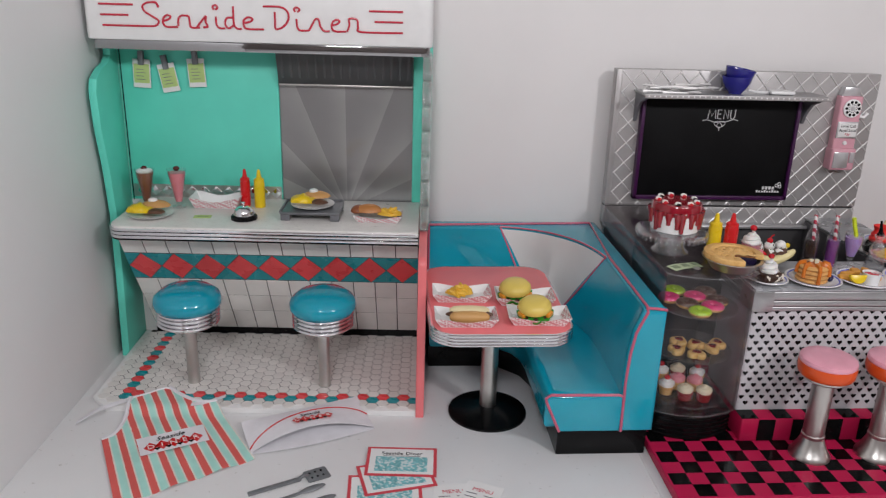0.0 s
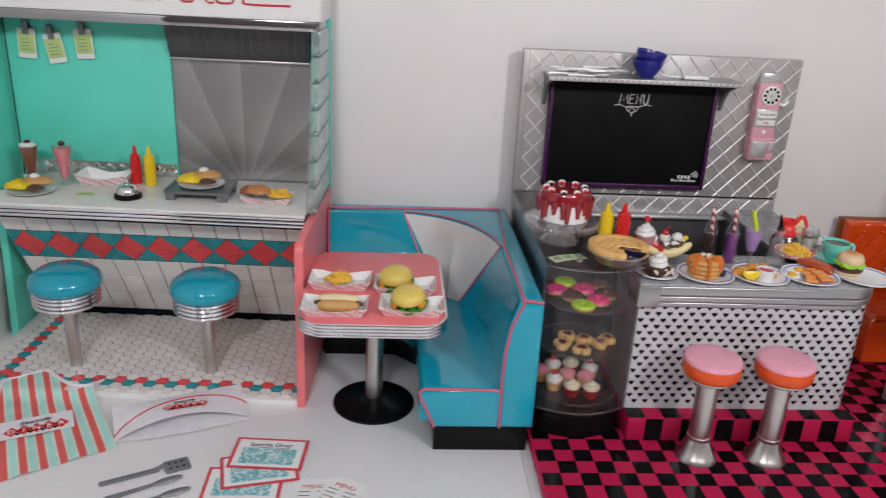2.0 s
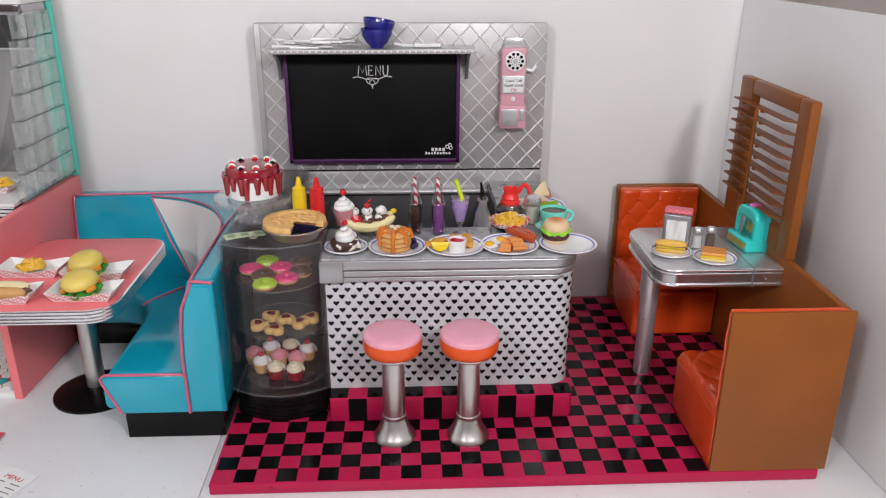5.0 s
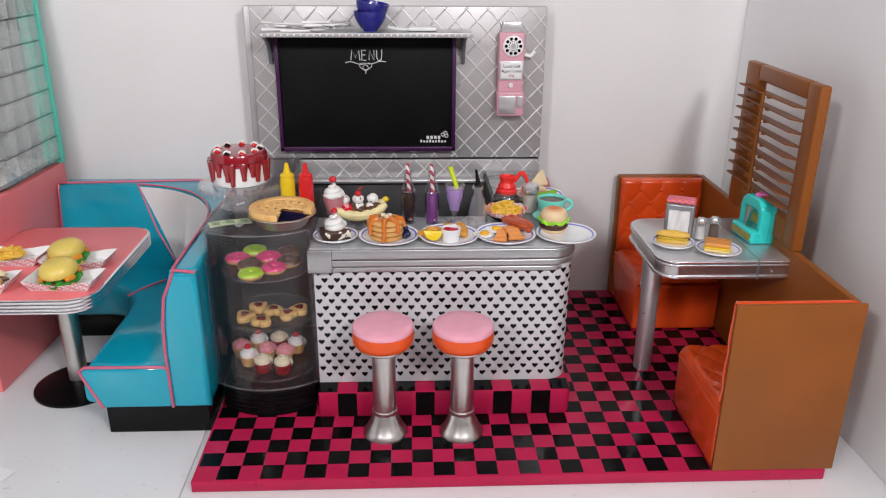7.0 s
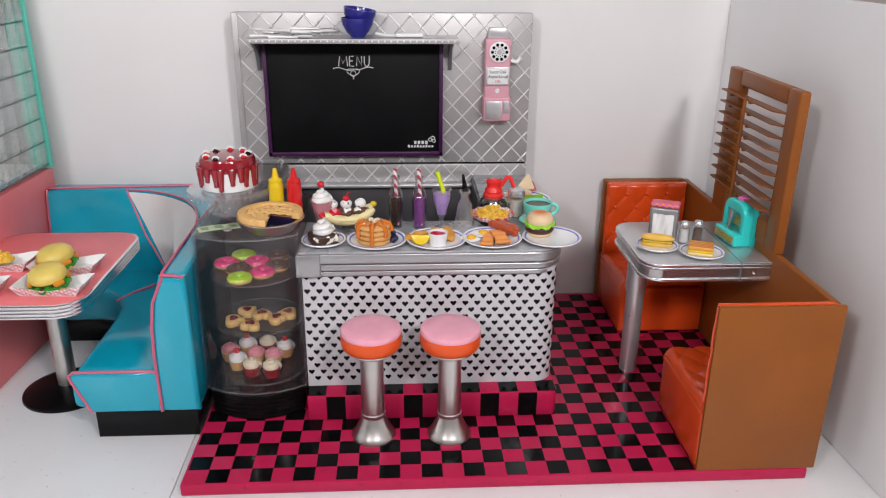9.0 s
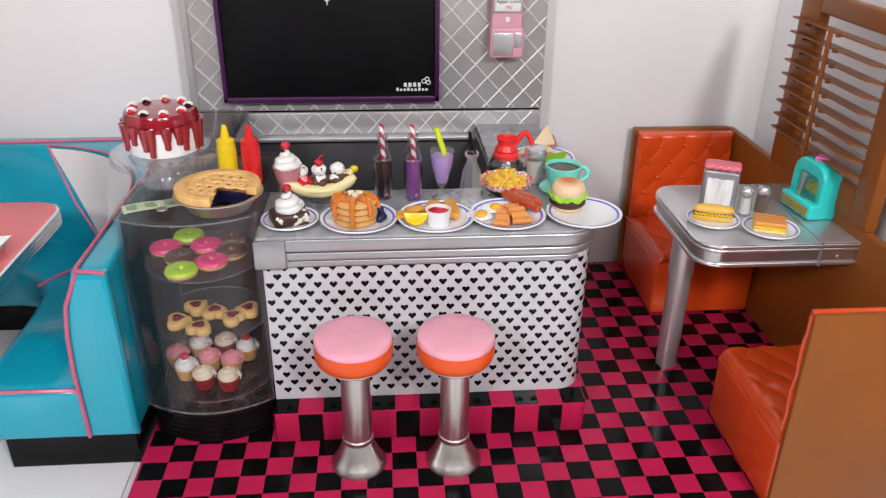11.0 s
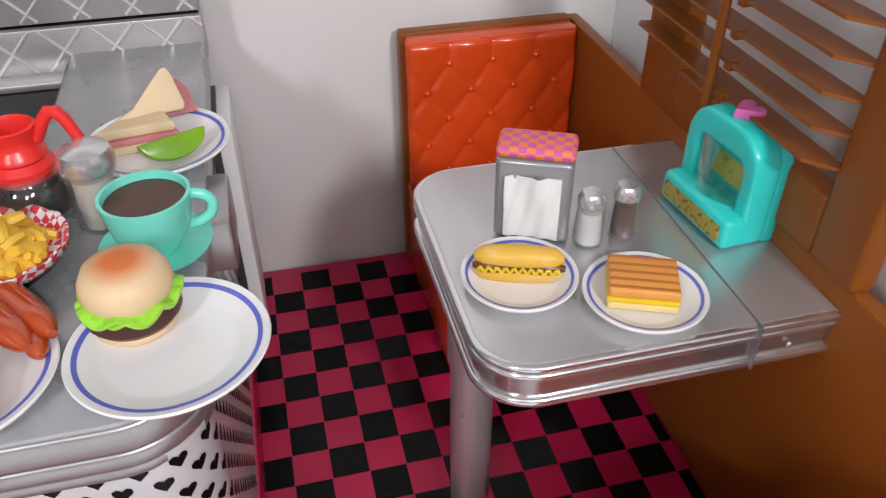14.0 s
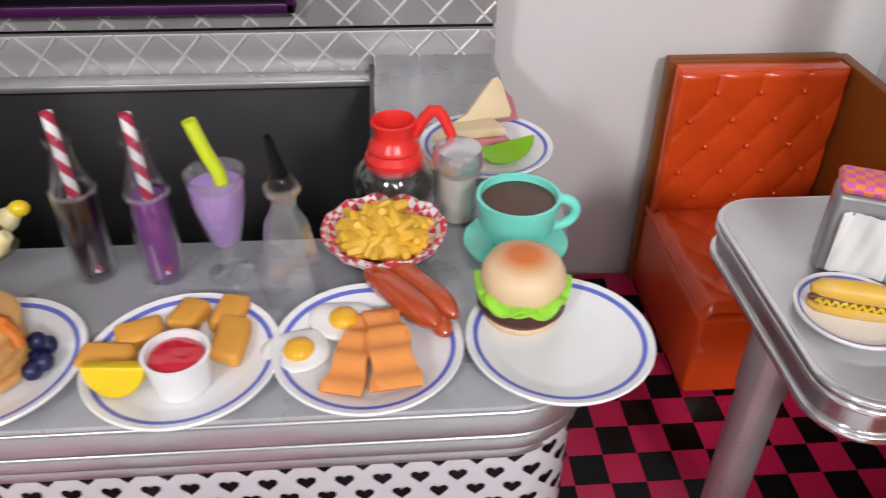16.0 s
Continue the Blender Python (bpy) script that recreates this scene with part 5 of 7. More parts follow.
for y, tip in ((-0.013, 1), (0.012, 1)):
    pts = [(-0.046 + 0.092 * i / 14, y, 0.017 + 0.018 * ((i - 7) / 7) ** 2) for i in range(15)]
    rad = [0.0035] + [0.0065 + 0.0025 * math.sin(math.pi * i / 14) for i in range(1, 14)] + [0.0035]
    part("banana", tube(pts, rad, 10), BANANA, t)
part("banana_tip", blob((0.006, 0.005, 0.005), 2, at=(0.047, 0.012, 0.036)), YELLOW, t, "yellow banana tip")
for k, (x, base) in enumerate(((-0.024, CHERRY), (0.0, CHOC), (0.024, CHOC))):
    part("scoop", blob((0.0125, 0.0125, 0.0125), 3, 0.0016, 160, k, (x, 0, 0.027)), (PINK_CREAM if k == 0 else CREAM), t)
    part("sauce", blob((0.0142, 0.0140, 0.008), 3, 0.005, 120, k + 5, (x, -0.002, 0.029)), base, t, "dark sauce")
    part("cream", blob((0.0098, 0.0098, 0.0085), 3, 0.0012, 220, k, (x, 0, 0.0425)), mat("speckled_cream", (0.8, 0.79, 0.76), 0.4, bump=0.1, spots=((0.03, 0.015, 0.015), 110, 0.60, 0.02)), t, "cream with speckles")
part("cherry", blob((0.006, 0.006, 0.0055), 2, at=(0.0, 0, 0.052)), CHERRY, t, "red cherry")
part("stem", tube([(0, 0, 0.056), (0.003, 0, 0.061), (0.008, 0, 0.063)], 0.0011, 6), CHERRY, t)


# strawberry sundae glass
t = thing("sundae_glass", pose(0.200, 0.297, CT) @ Matrix.Diagonal((1.15, 1.15, 1.05, 1)), "pink sundae in a tall glass with cream and cherry", "sundae")
part("glass", lathe([(0, 0), (0.015, 0), (0.015, 0.003), (0.005, 0.006), (0.0045, 0.012), (0.0125, 0.020), (0.0175, 0.050), (0.0180, 0.052), (0.0168, 0.050), (0, 0.018)], 28), BOTTLE, t)
part("filling", lathe([(0, 0.018), (0.0105, 0.021), (0.0160, 0.049), (0, 0.049)], 28), mat("pink_shake", (0.66, 0.26, 0.30), 0.35, bump=0.08), t, "pink shake")
part("cream", moved(merge(swirl(0.0165, 0.026, 2.4), blob((0.0155, 0.0155, 0.008), 2, 0.002, 200, at=(0, 0, 0.003))), Matrix.Translation((0, 0, 0.049))), CREAM, t, "white whipped cream")
part("cherry", blob((0.0058, 0.0058, 0.0056), 2, at=(0, 0, 0.078)), CHERRY, t, "red cherry")


def striped():
    m = mat("striped_straw", (0.75, 0.74, 0.72), 0.4, bump=0.02)
    nt = m.node_tree
    co = nt.nodes.new("ShaderNodeTexCoord")
    wave = nt.nodes.new("ShaderNodeTexWave")
    wave.bands_direction = "DIAGONAL"
    wave.inputs["Scale"].default_value = 40
    nt.links.new(co.outputs["Object"], wave.inputs["Vector"])
    cut = nt.nodes.new("ShaderNodeMath")
    cut.operation, cut.inputs[1].default_value = "GREATER_THAN", 0.5
    nt.links.new(wave.outputs["Fac"], cut.inputs[0])
    mix = nt.nodes.new("ShaderNodeMix")
    mix.data_type = "RGBA"
    old = nt.nodes["Principled BSDF"].inputs["Base Color"].links[0].from_socket
    nt.links.new(cut.outputs[0], mix.inputs[0])
    nt.links.new(old, mix.inputs[6])
    mix.inputs[7].default_value = (0.45, 0.02, 0.06, 1)
    nt.links.new(mix.outputs[2], nt.nodes["Principled BSDF"].inputs["Base Color"])
    return m


STRIPED = striped()
for x, y, colour, word in ((0.327, 0.310, (0.022, 0.008, 0.007), "dark cola"), (0.3680, 0.306, (0.36, 0.10, 0.42), "purple soda")):
    t = thing("soda_bottle", pose(x, y, CT), f"clear bottle of {word} with a striped straw", "bottle", "soda bottles on the counter")
    part("glass", lathe([(0, 0), (0.0115, 0), (0.0126, 0.003), (0.0126, 0.050), (0.0116, 0.060), (0.0072, 0.076), (0.0064, 0.086), (0.0075, 0.0875), (0.0075, 0.0915), (0.0052, 0.0915), (0.0052, 0.076), (0.0104, 0.060), (0.0115, 0.050), (0.0115, 0.004), (0, 0.002)], 24), NECK_GLASS, t)
    if "purple" in word:
        fill = clear("purple_soda", (0.62, 0.30, 0.70), 0.1, 0.03, 0.5, colour, edge=0.2)
    else:
        fill = mat(word.replace(" ", "_"), colour, 0.15, bump=0.02, coat=0.3)
    part("soda", lathe([(0, 0.003), (0.0094, 0.003), (0.0100, 0.050), (0.0096, 0.0555), (0, 0.0555)], 24), fill, t, word)
    part("shoulder_ring", ring(0.0116, 0.0013, 24, 8, 1.0, (0, 0, 0.0575)), GLASS, t, "frosted ring")
    part("straw", tube([(0.0035, -0.0058, 0.006), (0.001, -0.002, 0.06), (-0.001, 0, 0.105)], 0.0033, 10), STRIPED, t, "red and white striped straw")
t = thing("smoothie_glass", pose(0.407, 0.304, CT), "purple smoothie in a stemmed glass with a lime straw", "drink")
part("glass", lathe([(0, 0), (0.0130, 0), (0.0130, 0.002), (0.0040, 0.005), (0.0035, 0.016), (0.0085, 0.024), (0.0155, 0.050), (0.0170, 0.070), (0.0160, 0.070), (0, 0.024)], 28), GLASS, t)
part("smoothie", lathe([(0, 0.022), (0.0070, 0.024), (0.0143, 0.050), (0.0150, 0.062), (0, 0.063)], 28), mat("lilac_smoothie", (0.42, 0.26, 0.62), 0.3, bump=0.03, sub=0.1), t, "lilac smoothie")
part("straw", tube([(0.006, 0, 0.045), (0.002, 0, 0.070), (-0.003, 0, 0.084), (-0.008, 0, 0.101)], 0.0040, 10), mat("lime_straw", (0.58, 0.70, 0.02), 0.35), t, "lime green bent straw")
t = thing("syrup_dispenser", pose(0.4455, 0.284, CT) @ Matrix.Diagonal((1, 1, 1.08, 1)), "clear pyramid dispenser with a black spout", "dispenser")
part("body", lathe([(0, 0), (0.0185, 0), (0.0190, 0.003), (0.0118, 0.046), (0.0068, 0.055), (0.0066, 0.060), (0.0098, 0.063), (0.0098, 0.067), (0, 0.067)], 8), clear("frosted_glass", (0.95, 0.955, 0.96), 0.08, 0.1, 0.09, (0.85, 0.85, 0.87), edge=0.95, falloff=2.4), t)
part("neck", lathe([(0, 0.0672), (0.0072, 0.0672), (0.0062, 0.0715), (0.0045, 0.073), (0, 0.073)], 16), clear("grey_neck", (0.6, 0.6, 0.6), 0.1), t)
part("spout", tube([(0, 0, 0.068), (-0.001, 0, 0.078), (-0.004, 0, 0.094)], [0.0058, 0.0036, 0.0018], 8), BLACK, t, "black spout")

# chips in a checked basket

def checked(name, scale=150, red=(0.60, 0.015, 0.03), turned=45, ground=(0.78, 0.77, 0.76)):
    m = mat(name, ground, 0.6, bump=0.05)
    nt = m.node_tree
    co = nt.nodes.new("ShaderNodeTexCoord")
    mp = nt.nodes.new("ShaderNodeMapping")
    mp.inputs["Rotation"].default_value = (radians(turned), radians(turned), radians(turned))
    ch = nt.nodes.new("ShaderNodeTexChecker")
    ch.inputs["Scale"].default_value = scale
    nt.links.new(co.outputs["Object"], mp.inputs[0])
    nt.links.new(mp.outputs[0], ch.inputs["Vector"])
    mix = nt.nodes.new("ShaderNodeMix")
    mix.data_type = "RGBA"
    old = nt.nodes["Principled BSDF"].inputs["Base Color"].links[0].from_socket
    nt.links.new(ch.outputs["Fac"], mix.inputs[0])
    nt.links.new(old, mix.inputs[6])
    mix.inputs[7].default_value = (*red, 1)
    nt.links.new(mix.outputs[2], nt.nodes["Principled BSDF"].inputs["Base Color"])
    return m


FRIES = mat("fried_potato", (0.78, 0.47, 0.048), 0.5, var=0.08, scale=90, bump=0.1, random_tint=0.08)


def chips(t, n, rx, ry, z0, h, length, size, seed):
    rnd = random.Random(seed)
    for k in range(n):
        a, q = rnd.uniform(0, 2 * math.pi), math.sqrt(rnd.random())
        z = z0 + h * (1 - q * q) * rnd.uniform(0.3, 1.0)
        bend = rnd.uniform(-0.12, 0.12) * length
        bm = tube([(length * (i / 6 - 0.5), 0, bend * (1 - (i / 3 - 1) ** 2)) for i in range(7)], [size * 0.75] + [size * (1.02 + 0.1 * (i % 2)) for i in range(5)] + [size * 0.75], 6)
        part("chip", moved(bm, pose(rx * q * math.cos(a), ry * q * math.sin(a), z, rnd.uniform(-30, 30), rnd.uniform(-35, 35), rnd.uniform(0, 180))), FRIES, t)


t = thing("chip_basket", pose(0.498, 0.315, CT), "black bowl of yellow chips lined with red checked paper", "chips")
part("bowl", lathe([(0, 0), (0.018, 0), (0.030, 0.010), (0.0335, 0.015), (0.032, 0.0155), (0.018, 0.003), (0, 0.003)], 40), BLACK, t, "black bowl")
bm = lathe([(0.024, 0.011), (0.0325, 0.0135), (0.0365, 0.0185), (0.0375, 0.0225), (0.0360, 0.0225), (0.0315, 0.0155), (0.024, 0.0135)], 48, True)
for v in bm.verts:
    v.co.z += 0.0012 * math.sin(12 * math.atan2(v.co.y, v.co.x)) * (1 if v.co.z > 0.016 else 0)
part("liner", bm, checked("red_check_liner", 210, (0.70, 0.04, 0.07)), t, "red and white checked paper liner")
part("potato_bed", blob((0.026, 0.024, 0.012), 3, 0.006, 90, 4, (0, 0, 0.017)), FRIES, t, "heap of chips")
chips(t, 62, 0.024, 0.022, 0.017, 0.017, 0.021, 0.0032, 3)

# coffee pot
POT_RED = mat("bright_red_plastic", (0.78, 0.030, 0.026), 0.3, bump=0.03, sub=0.05)
t = thing("coffee_pot", pose(0.506, 0.374, CT) @ Matrix.Diagonal((0.90, 0.90, 0.94, 1)), "round glass coffee pot with red collar and handle", "coffee pot")
part("bowl", lathe([(0, 0), (0.018, 0), (0.027, 0.006), (0.0315, 0.018), (0.030, 0.028), (0.021, 0.038), (0.019, 0.040), (0.0175, 0.040), (0.026, 0.028), (0.028, 0.018), (0.024, 0.008), (0, 0.003)], 36), clear("brown_glass", (0.72, 0.70, 0.69), 0.04, 0.08, 0.02, edge=0.9, falloff=2.4), t, "smoked glass bowl")
part("coffee", lathe([(0, 0.003), (0.0235, 0.008), (0.0275, 0.018), (0.0262, 0.027), (0.0235, 0.0305), (0, 0.0305)], 32), mat("black_coffee", (0.012, 0.006, 0.004), 0.1), t, "dark coffee")
part("collar", lathe([(0.0195, 0.032), (0.0215, 0.034), (0.0212, 0.041), (0.0185, 0.0440), (0.0172, 0.0455), (0.0188, 0.0475), (0.0180, 0.0505), (0.0145, 0.0540), (0.0135, 0.059), (0.0165, 0.067), (0.0150, 0.068), (0.0115, 0.059), (0.0130, 0.050), (0.0175, 0.040)], 32, True), POT_RED, t, "red collar")
part("handle", tube([(0.0140, 0.0, 0.056), (0.0215, -0.001, 0.068), (0.0270, -0.002, 0.0745), (0.0315, -0.0025, 0.0745), (0.0355, -0.003, 0.069), (0.0470, -0.006, 0.042)], [0.0042, 0.0044, 0.0044, 0.0044, 0.0042, 0.0032], 10), POT_RED, t, "red angled handle")
# sugar shaker
t = thing("sugar_shaker", pose(0.546, 0.357, CT), "ribbed glass sugar shaker with a metal lid", "shaker")
part("glass", lathe([(0, 0), (0.014, 0), (0.0155, 0.003), (0.0150, 0.040), (0, 0.040)], 12), GLASS, t)
part("sugar", lathe([(0, 0.002), (0.0115, 0.002), (0.0118, 0.034), (0, 0.034)], 20), mat("sugar", (0.60, 0.54, 0.47), 0.8, bump=0.4), t, "pale sugar")
part("lid", lathe([(0.0158, 0.040), (0.0162, 0.046), (0.0145, 0.052), (0.008, 0.0555), (0, 0.056), (0, 0.040)], 28), mat("satin_lid", (0.66, 0.66, 0.67), 0.26, 0.75, bump=0.03), t, "metal lid")


def mug(x, y, z):
    t = thing("coffee_cup", pose(x, y, z) @ Matrix.Scale(0.95, 4), "mint green cup of coffee on its saucer", "cup")
    part("saucer", lathe([(0, 0.0), (0.018, 0.0), (0.0335, 0.006), (0.034, 0.0075), (0.018, 0.003), (0, 0.003)], 40), MUG_AQUA, t)
    part("cup", lathe([(0, 0.003), (0.013, 0.003), (0.0145, 0.005), (0.0235, 0.020), (0.0265, 0.038), (0.0268, 0.042), (0.0245, 0.042), (0.0235, 0.036), (0, 0.034)], 40), MUG_AQUA, t)
    part("coffee", lathe([(0, 0.0345), (0.0238, 0.0368), (0.0238, 0.0375), (0, 0.0375)], 36), mat("milky_coffee", (0.075, 0.03, 0.014), 0.2, bump=0.02), t, "brown coffee")
    part("handle", tube([(0.0245 + 0.0150 * math.sin(radians(q)) ** 0.8 - 0.0042 * q / 180, 0, 0.0275 + 0.0105 * math.cos(radians(q))) for q in range(0, 181, 12)], 0.0034, 10), MUG_AQUA, t)


mug(0.579, 0.319, CT)

# sandwich plate
plate(0.575, 0.441, CT, 0.050, "white plate with blue rim line under a sandwich")
BREAD = mat("white_bread", (0.74, 0.58, 0.36), 0.6, bump=0.15)
t = thing("sandwich", pose(0.568, 0.450, PZ, 0, 0, 10), "triangular ham sandwich halves", "sandwich")
part("lower_bread", prism([(-0.036, -0.014), (0.018, -0.016), (0.010, 0.022)], 0, 0.008, bev=0.002), BREAD, t)
part("ham", prism([(-0.037, -0.017), (0.021, -0.019), (0.011, 0.023)], 0.008, 0.0125, bev=0.0015), mat("pink_ham", (0.55, 0.20, 0.20), 0.4, bump=0.1), t, "pink ham")
part("upper_bread", prism([(-0.036, -0.014), (0.018, -0.016), (0.010, 0.022)], 0.0125, 0.020, bev=0.002), BREAD, t)
part("upright_half", moved(prism([(-0.034, 0.0), (0.020, 0.0), (0.022, 0.004), (0.0185, 0.027), (0.0160, 0.0315), (0.0120, 0.0310), (0.004, 0.024), (-0.014, 0.0075)], -0.004, 0.004, "y", 0.002), pose(0.008, 0.004, 0.016, -34, 0, 6)), BREAD, t)
part("upright_ham", moved(prism([(-0.020, -0.002), (0.030, -0.002), (0.028, 0.015), (0.022, 0.024), (0.004, 0.012)], 0.0045, 0.0080, "y", 0.001), pose(0.008, 0.004, 0.016, -34, 0, 6)), mat("upright_ham_pink", (0.50, 0.17, 0.18), 0.4, bump=0.1), t, "pink ham")
solid("pickle_slice", prism([(0.0235 * math.cos(radians(180 + 180 * i / 18)), 0.0165 + 0.0160 * math.sin(radians(180 + 180 * i / 18))) for i in range(19)], -0.0035, 0.0035, "y", 0.0015), mat("green_pickle", (0.20, 0.42, 0.012), 0.3, bump=0.2, coat=0.2), "green pickle slice on the plate", "pickle", pose(0.590, 0.416, PZ + 0.0015, -35, 0, 24))

# ---- shelf and telephone ----
SZ = 0.5945
t = thing("bowl", pose(0.256, 0.592, SZ), "cobalt blue bowl on the wall shelf", "bowl", "stacked blue bowls")


def bowl_mesh():
    return lathe([(0, 0), (0.014, 0), (0.015, 0.003), (0.022, 0.010), (0.030, 0.024), (0.0325, 0.037), (0.031, 0.037), (0.0285, 0.025), (0.020, 0.0115), (0, 0.006)], 40)


part("shell", bowl_mesh(), BLUE, t)
t = thing("bowl", pose(0.256, 0.592, SZ + 0.017, 2, 9, 0), "cobalt blue bowl tilted in the lower bowl", "bowl", "stacked blue bowls")
part("shell", bowl_mesh(), BLUE, t)
for k, (x, y, q, kind) in enumerate(((0.090, 0.585, 4, "fork"), (0.112, 0.600, -6, "spoon"), (0.150, 0.575, 3, "knife"), (0.165, 0.605, 8, "spoon"), (0.128, 0.566, -3, "fork"),
                                    (0.135, 0.590, 172, "spoon"), (0.172, 0.585, -4, "fork"), (0.088, 0.572, 168, "knife"))):
    c = thing(kind, pose(x, y, SZ + 0.0012 + 0.0040 * (k % 4), 0, 0, q), f"silver plastic {kind} lying on the shelf", kind, "cutlery on the shelf")
    part("handle", tube([(-0.042, 0, 0.001), (-0.03, 0, 0.0015), (0.005, 0, 0.0012), (0.015, 0, 0.001)], [0.0040, 0.0034, 0.0020, 0.0020], 8), STUD_SILVER, c)
    part("head", blob((0.016, 0.0085 if kind != "knife" else 0.0048, 0.0030), 2, at=(0.028, 0, 0.003)), STUD_SILVER, c)
t = thing("serving_tongs", pose(0.330, 0.590, SZ), "white plastic serving utensil lying on the shelf", "utensil")
part("handle", tube([(-0.040, 0.01, 0.006), (-0.02, 0.004, 0.003), (0.01, 0, 0.003)], 0.003, 8), WHITE, t)
part("blade", box(0.000, 0.054, -0.016, 0.014, 0.001, 0.0085, 0.003), WHITE, t)

phone = thing("wall_telephone", pose(0.536, 0.634, 0.424), "pink toy payphone with a white dial on the wall panel", "telephone")
part("body", box(-0.026, 0.026, -0.024, 0, 0.0, 0.166, 0.004, 3), PINK_PLASTIC, phone)
part("lower_body", box(-0.028, 0.028, -0.032, 0, 0.0, 0.050, 0.004, 3), PINK_PLASTIC, phone)
part("cap", prism([(-0.022, 0.166), (0.022, 0.166), (0.017, 0.186), (-0.017, 0.186)], -0.018, 0, "y", 0.001), SILVER, phone, "silver cap")
FRONT = Matrix.Translation((0, -0.0245, 0)) @ pose(0, 0, 0, 90, 0, 0)
part("dial", moved(lathe([(0, 0), (0.0205, 0), (0.0205, 0.0025), (0.018, 0.0035), (0, 0.0035)], 36), Matrix.Translation((0.002, 0, 0.140)) @ FRONT), WHITE, phone, "white dial")
for k in range(10):
    a = 2 * math.pi * k / 10
    part("finger_hole", moved(lathe([(0, 0.0032), (0.0032, 0.0032), (0.0032, 0.0042), (0, 0.0042)], 12), Matrix.Translation((0.002 + 0.0145 * math.cos(a), 0, 0.140 + 0.0145 * math.sin(a))) @ FRONT), BLACK, phone)
for k in range(12):
    a = 2 * math.pi * (k + 0.5) / 12
    part("dial_mark", moved(lathe([(0, 0.0034), (0.0011, 0.0034), (0.0011, 0.0039), (0, 0.0039)], 8), Matrix.Translation((0.002 + 0.0088 * math.cos(a), 0, 0.140 + 0.0088 * math.sin(a))) @ FRONT), BLACK, phone)
part("dial_hub", moved(lathe([(0, 0.003), (0.006, 0.003), (0.005, 0.006), (0, 0.006)], 20), Matrix.Translation((0.002, 0, 0.140)) @ FRONT), SILVER, phone)
part("card_frame", box(-0.024, 0.024, -0.0268, -0.0235, 0.073, 0.110, 0.001), SILVER, phone)
part("card", box(-0.021, 0.021, -0.0276, -0.0262, 0.076, 0.107, 0.0004), PAPER, phone, "white card")
for text, z, size, m in (("Local Call", 0.098, 0.0085, BLACK), ("Appel Local", 0.0885, 0.0085, BLACK), ("10¢", 0.079, 0.0085, SIGN_RED)):
    part("writing", moved(lettering(text, size, 0.0002), Matrix.Translation((0, -0.0279, z)) @ pose(0, 0, 0, 90, 0, 0)), m, phone, "printed lettering")
part("button", moved(lathe([(0, 0), (0.005, 0), (0.004, 0.003), (0, 0.003)], 20), Matrix.Translation((0, 0, 0.062)) @ FRONT), WHITE, phone)
part("coin_door", box(-0.024, 0.010, -0.035, -0.031, 0.006, 0.042, 0.001), SILVER, phone, "silver coin door")
part("coin_slot", box(0.013, 0.024, -0.035, -0.031, 0.018, 0.042, 0.001), SILVER, phone)
part("receiver", tube([(0.024, -0.012, 0.122), (0.040, -0.012, 0.118), (0.048, -0.012, 0.128)], [0.004, 0.0045, 0.005], 10), WHITE, phone, "white receiver hook")

# ---- booth table ----
BT = TT + 0.0005
plate(0.790, 0.281, BT, 0.037, "small white plate with blue rim line under a hot dog", "plates on the booth table")
plate(0.858, 0.246, BT, 0.038, "small white plate with blue rim line under a toastie", "plates on the booth table")


def hot_dog(m, label, bun, filling):
    t = thing("hot_dog", m, label, "hot dog")
    for y, z, r in ((0, 0.006, 0.0095), (0, 0.0165, 0.0090)):
        part("bun", tube([(-0.030 + 0.06 * i / 10, y, z) for i in range(11)], [0.003] + [r * (0.75 + 0.25 * math.sin(math.pi * i / 10)) for i in range(1, 10)] + [0.003], 14), bun, t)
    part("sausage", tube([(-0.031 + 0.062 * i / 8, -0.004, 0.0115) for i in range(9)], [0.002, 0.005, 0.0055, 0.0055, 0.0055, 0.0055, 0.0055, 0.005, 0.002], 10), filling, t, "sausage")
    part("sauce", tube([(-0.027 + 0.054 * i / 40, -0.0088, 0.0115 + 0.0022 * math.sin(i * 1.5)) for i in range(41)], 0.0013, 6), YELLOW, t, "zigzag mustard")
    return t


YELLOW_BUN = mat("yellow_bun", (0.74, 0.44, 0.06), 0.45, bump=0.1, spots=((0.72, 0.56, 0.30), 50, 0.56, 0.2))
hot_dog(pose(0.790, 0.283, BT + 0.0035, 0, 0, -19) @ Matrix.Scale(0.92, 4), "hot dog in a yellow bun with zigzag mustard", YELLOW_BUN, mat("dark_hot_dog", (0.13, 0.045, 0.02), 0.3, bump=0.05))
t = thing("toastie", pose(0.857, 0.249, BT + 0.0035, 0, 0, -22) @ Matrix.Diagonal((0.95, 0.97, 0.94, 1)), "grilled cheese toastie with dark grill stripes", "sandwich")
part("lower_bread", box(-0.022, 0.022, -0.018, 0.018, 0.0, 0.006, 0.002, 3), mat("toast_yellow", (0.76, 0.58, 0.24), 0.5, bump=0.15), t)
part("cheese", box(-0.0225, 0.0225, -0.0185, 0.0185, 0.006, 0.010, 0.0015, 2), mat("melted_cheese", (0.80, 0.55, 0.02), 0.3), t, "yellow cheese")
part("upper_bread", box(-0.022, 0.022, -0.018, 0.018, 0.010, 0.017, 0.002, 3), mat("toast_orange", (0.74, 0.33, 0.07), 0.5, bump=0.2), t, "toasted orange bread")
GRILL = mat("grill_brown", (0.52, 0.165, 0.03), 0.5)
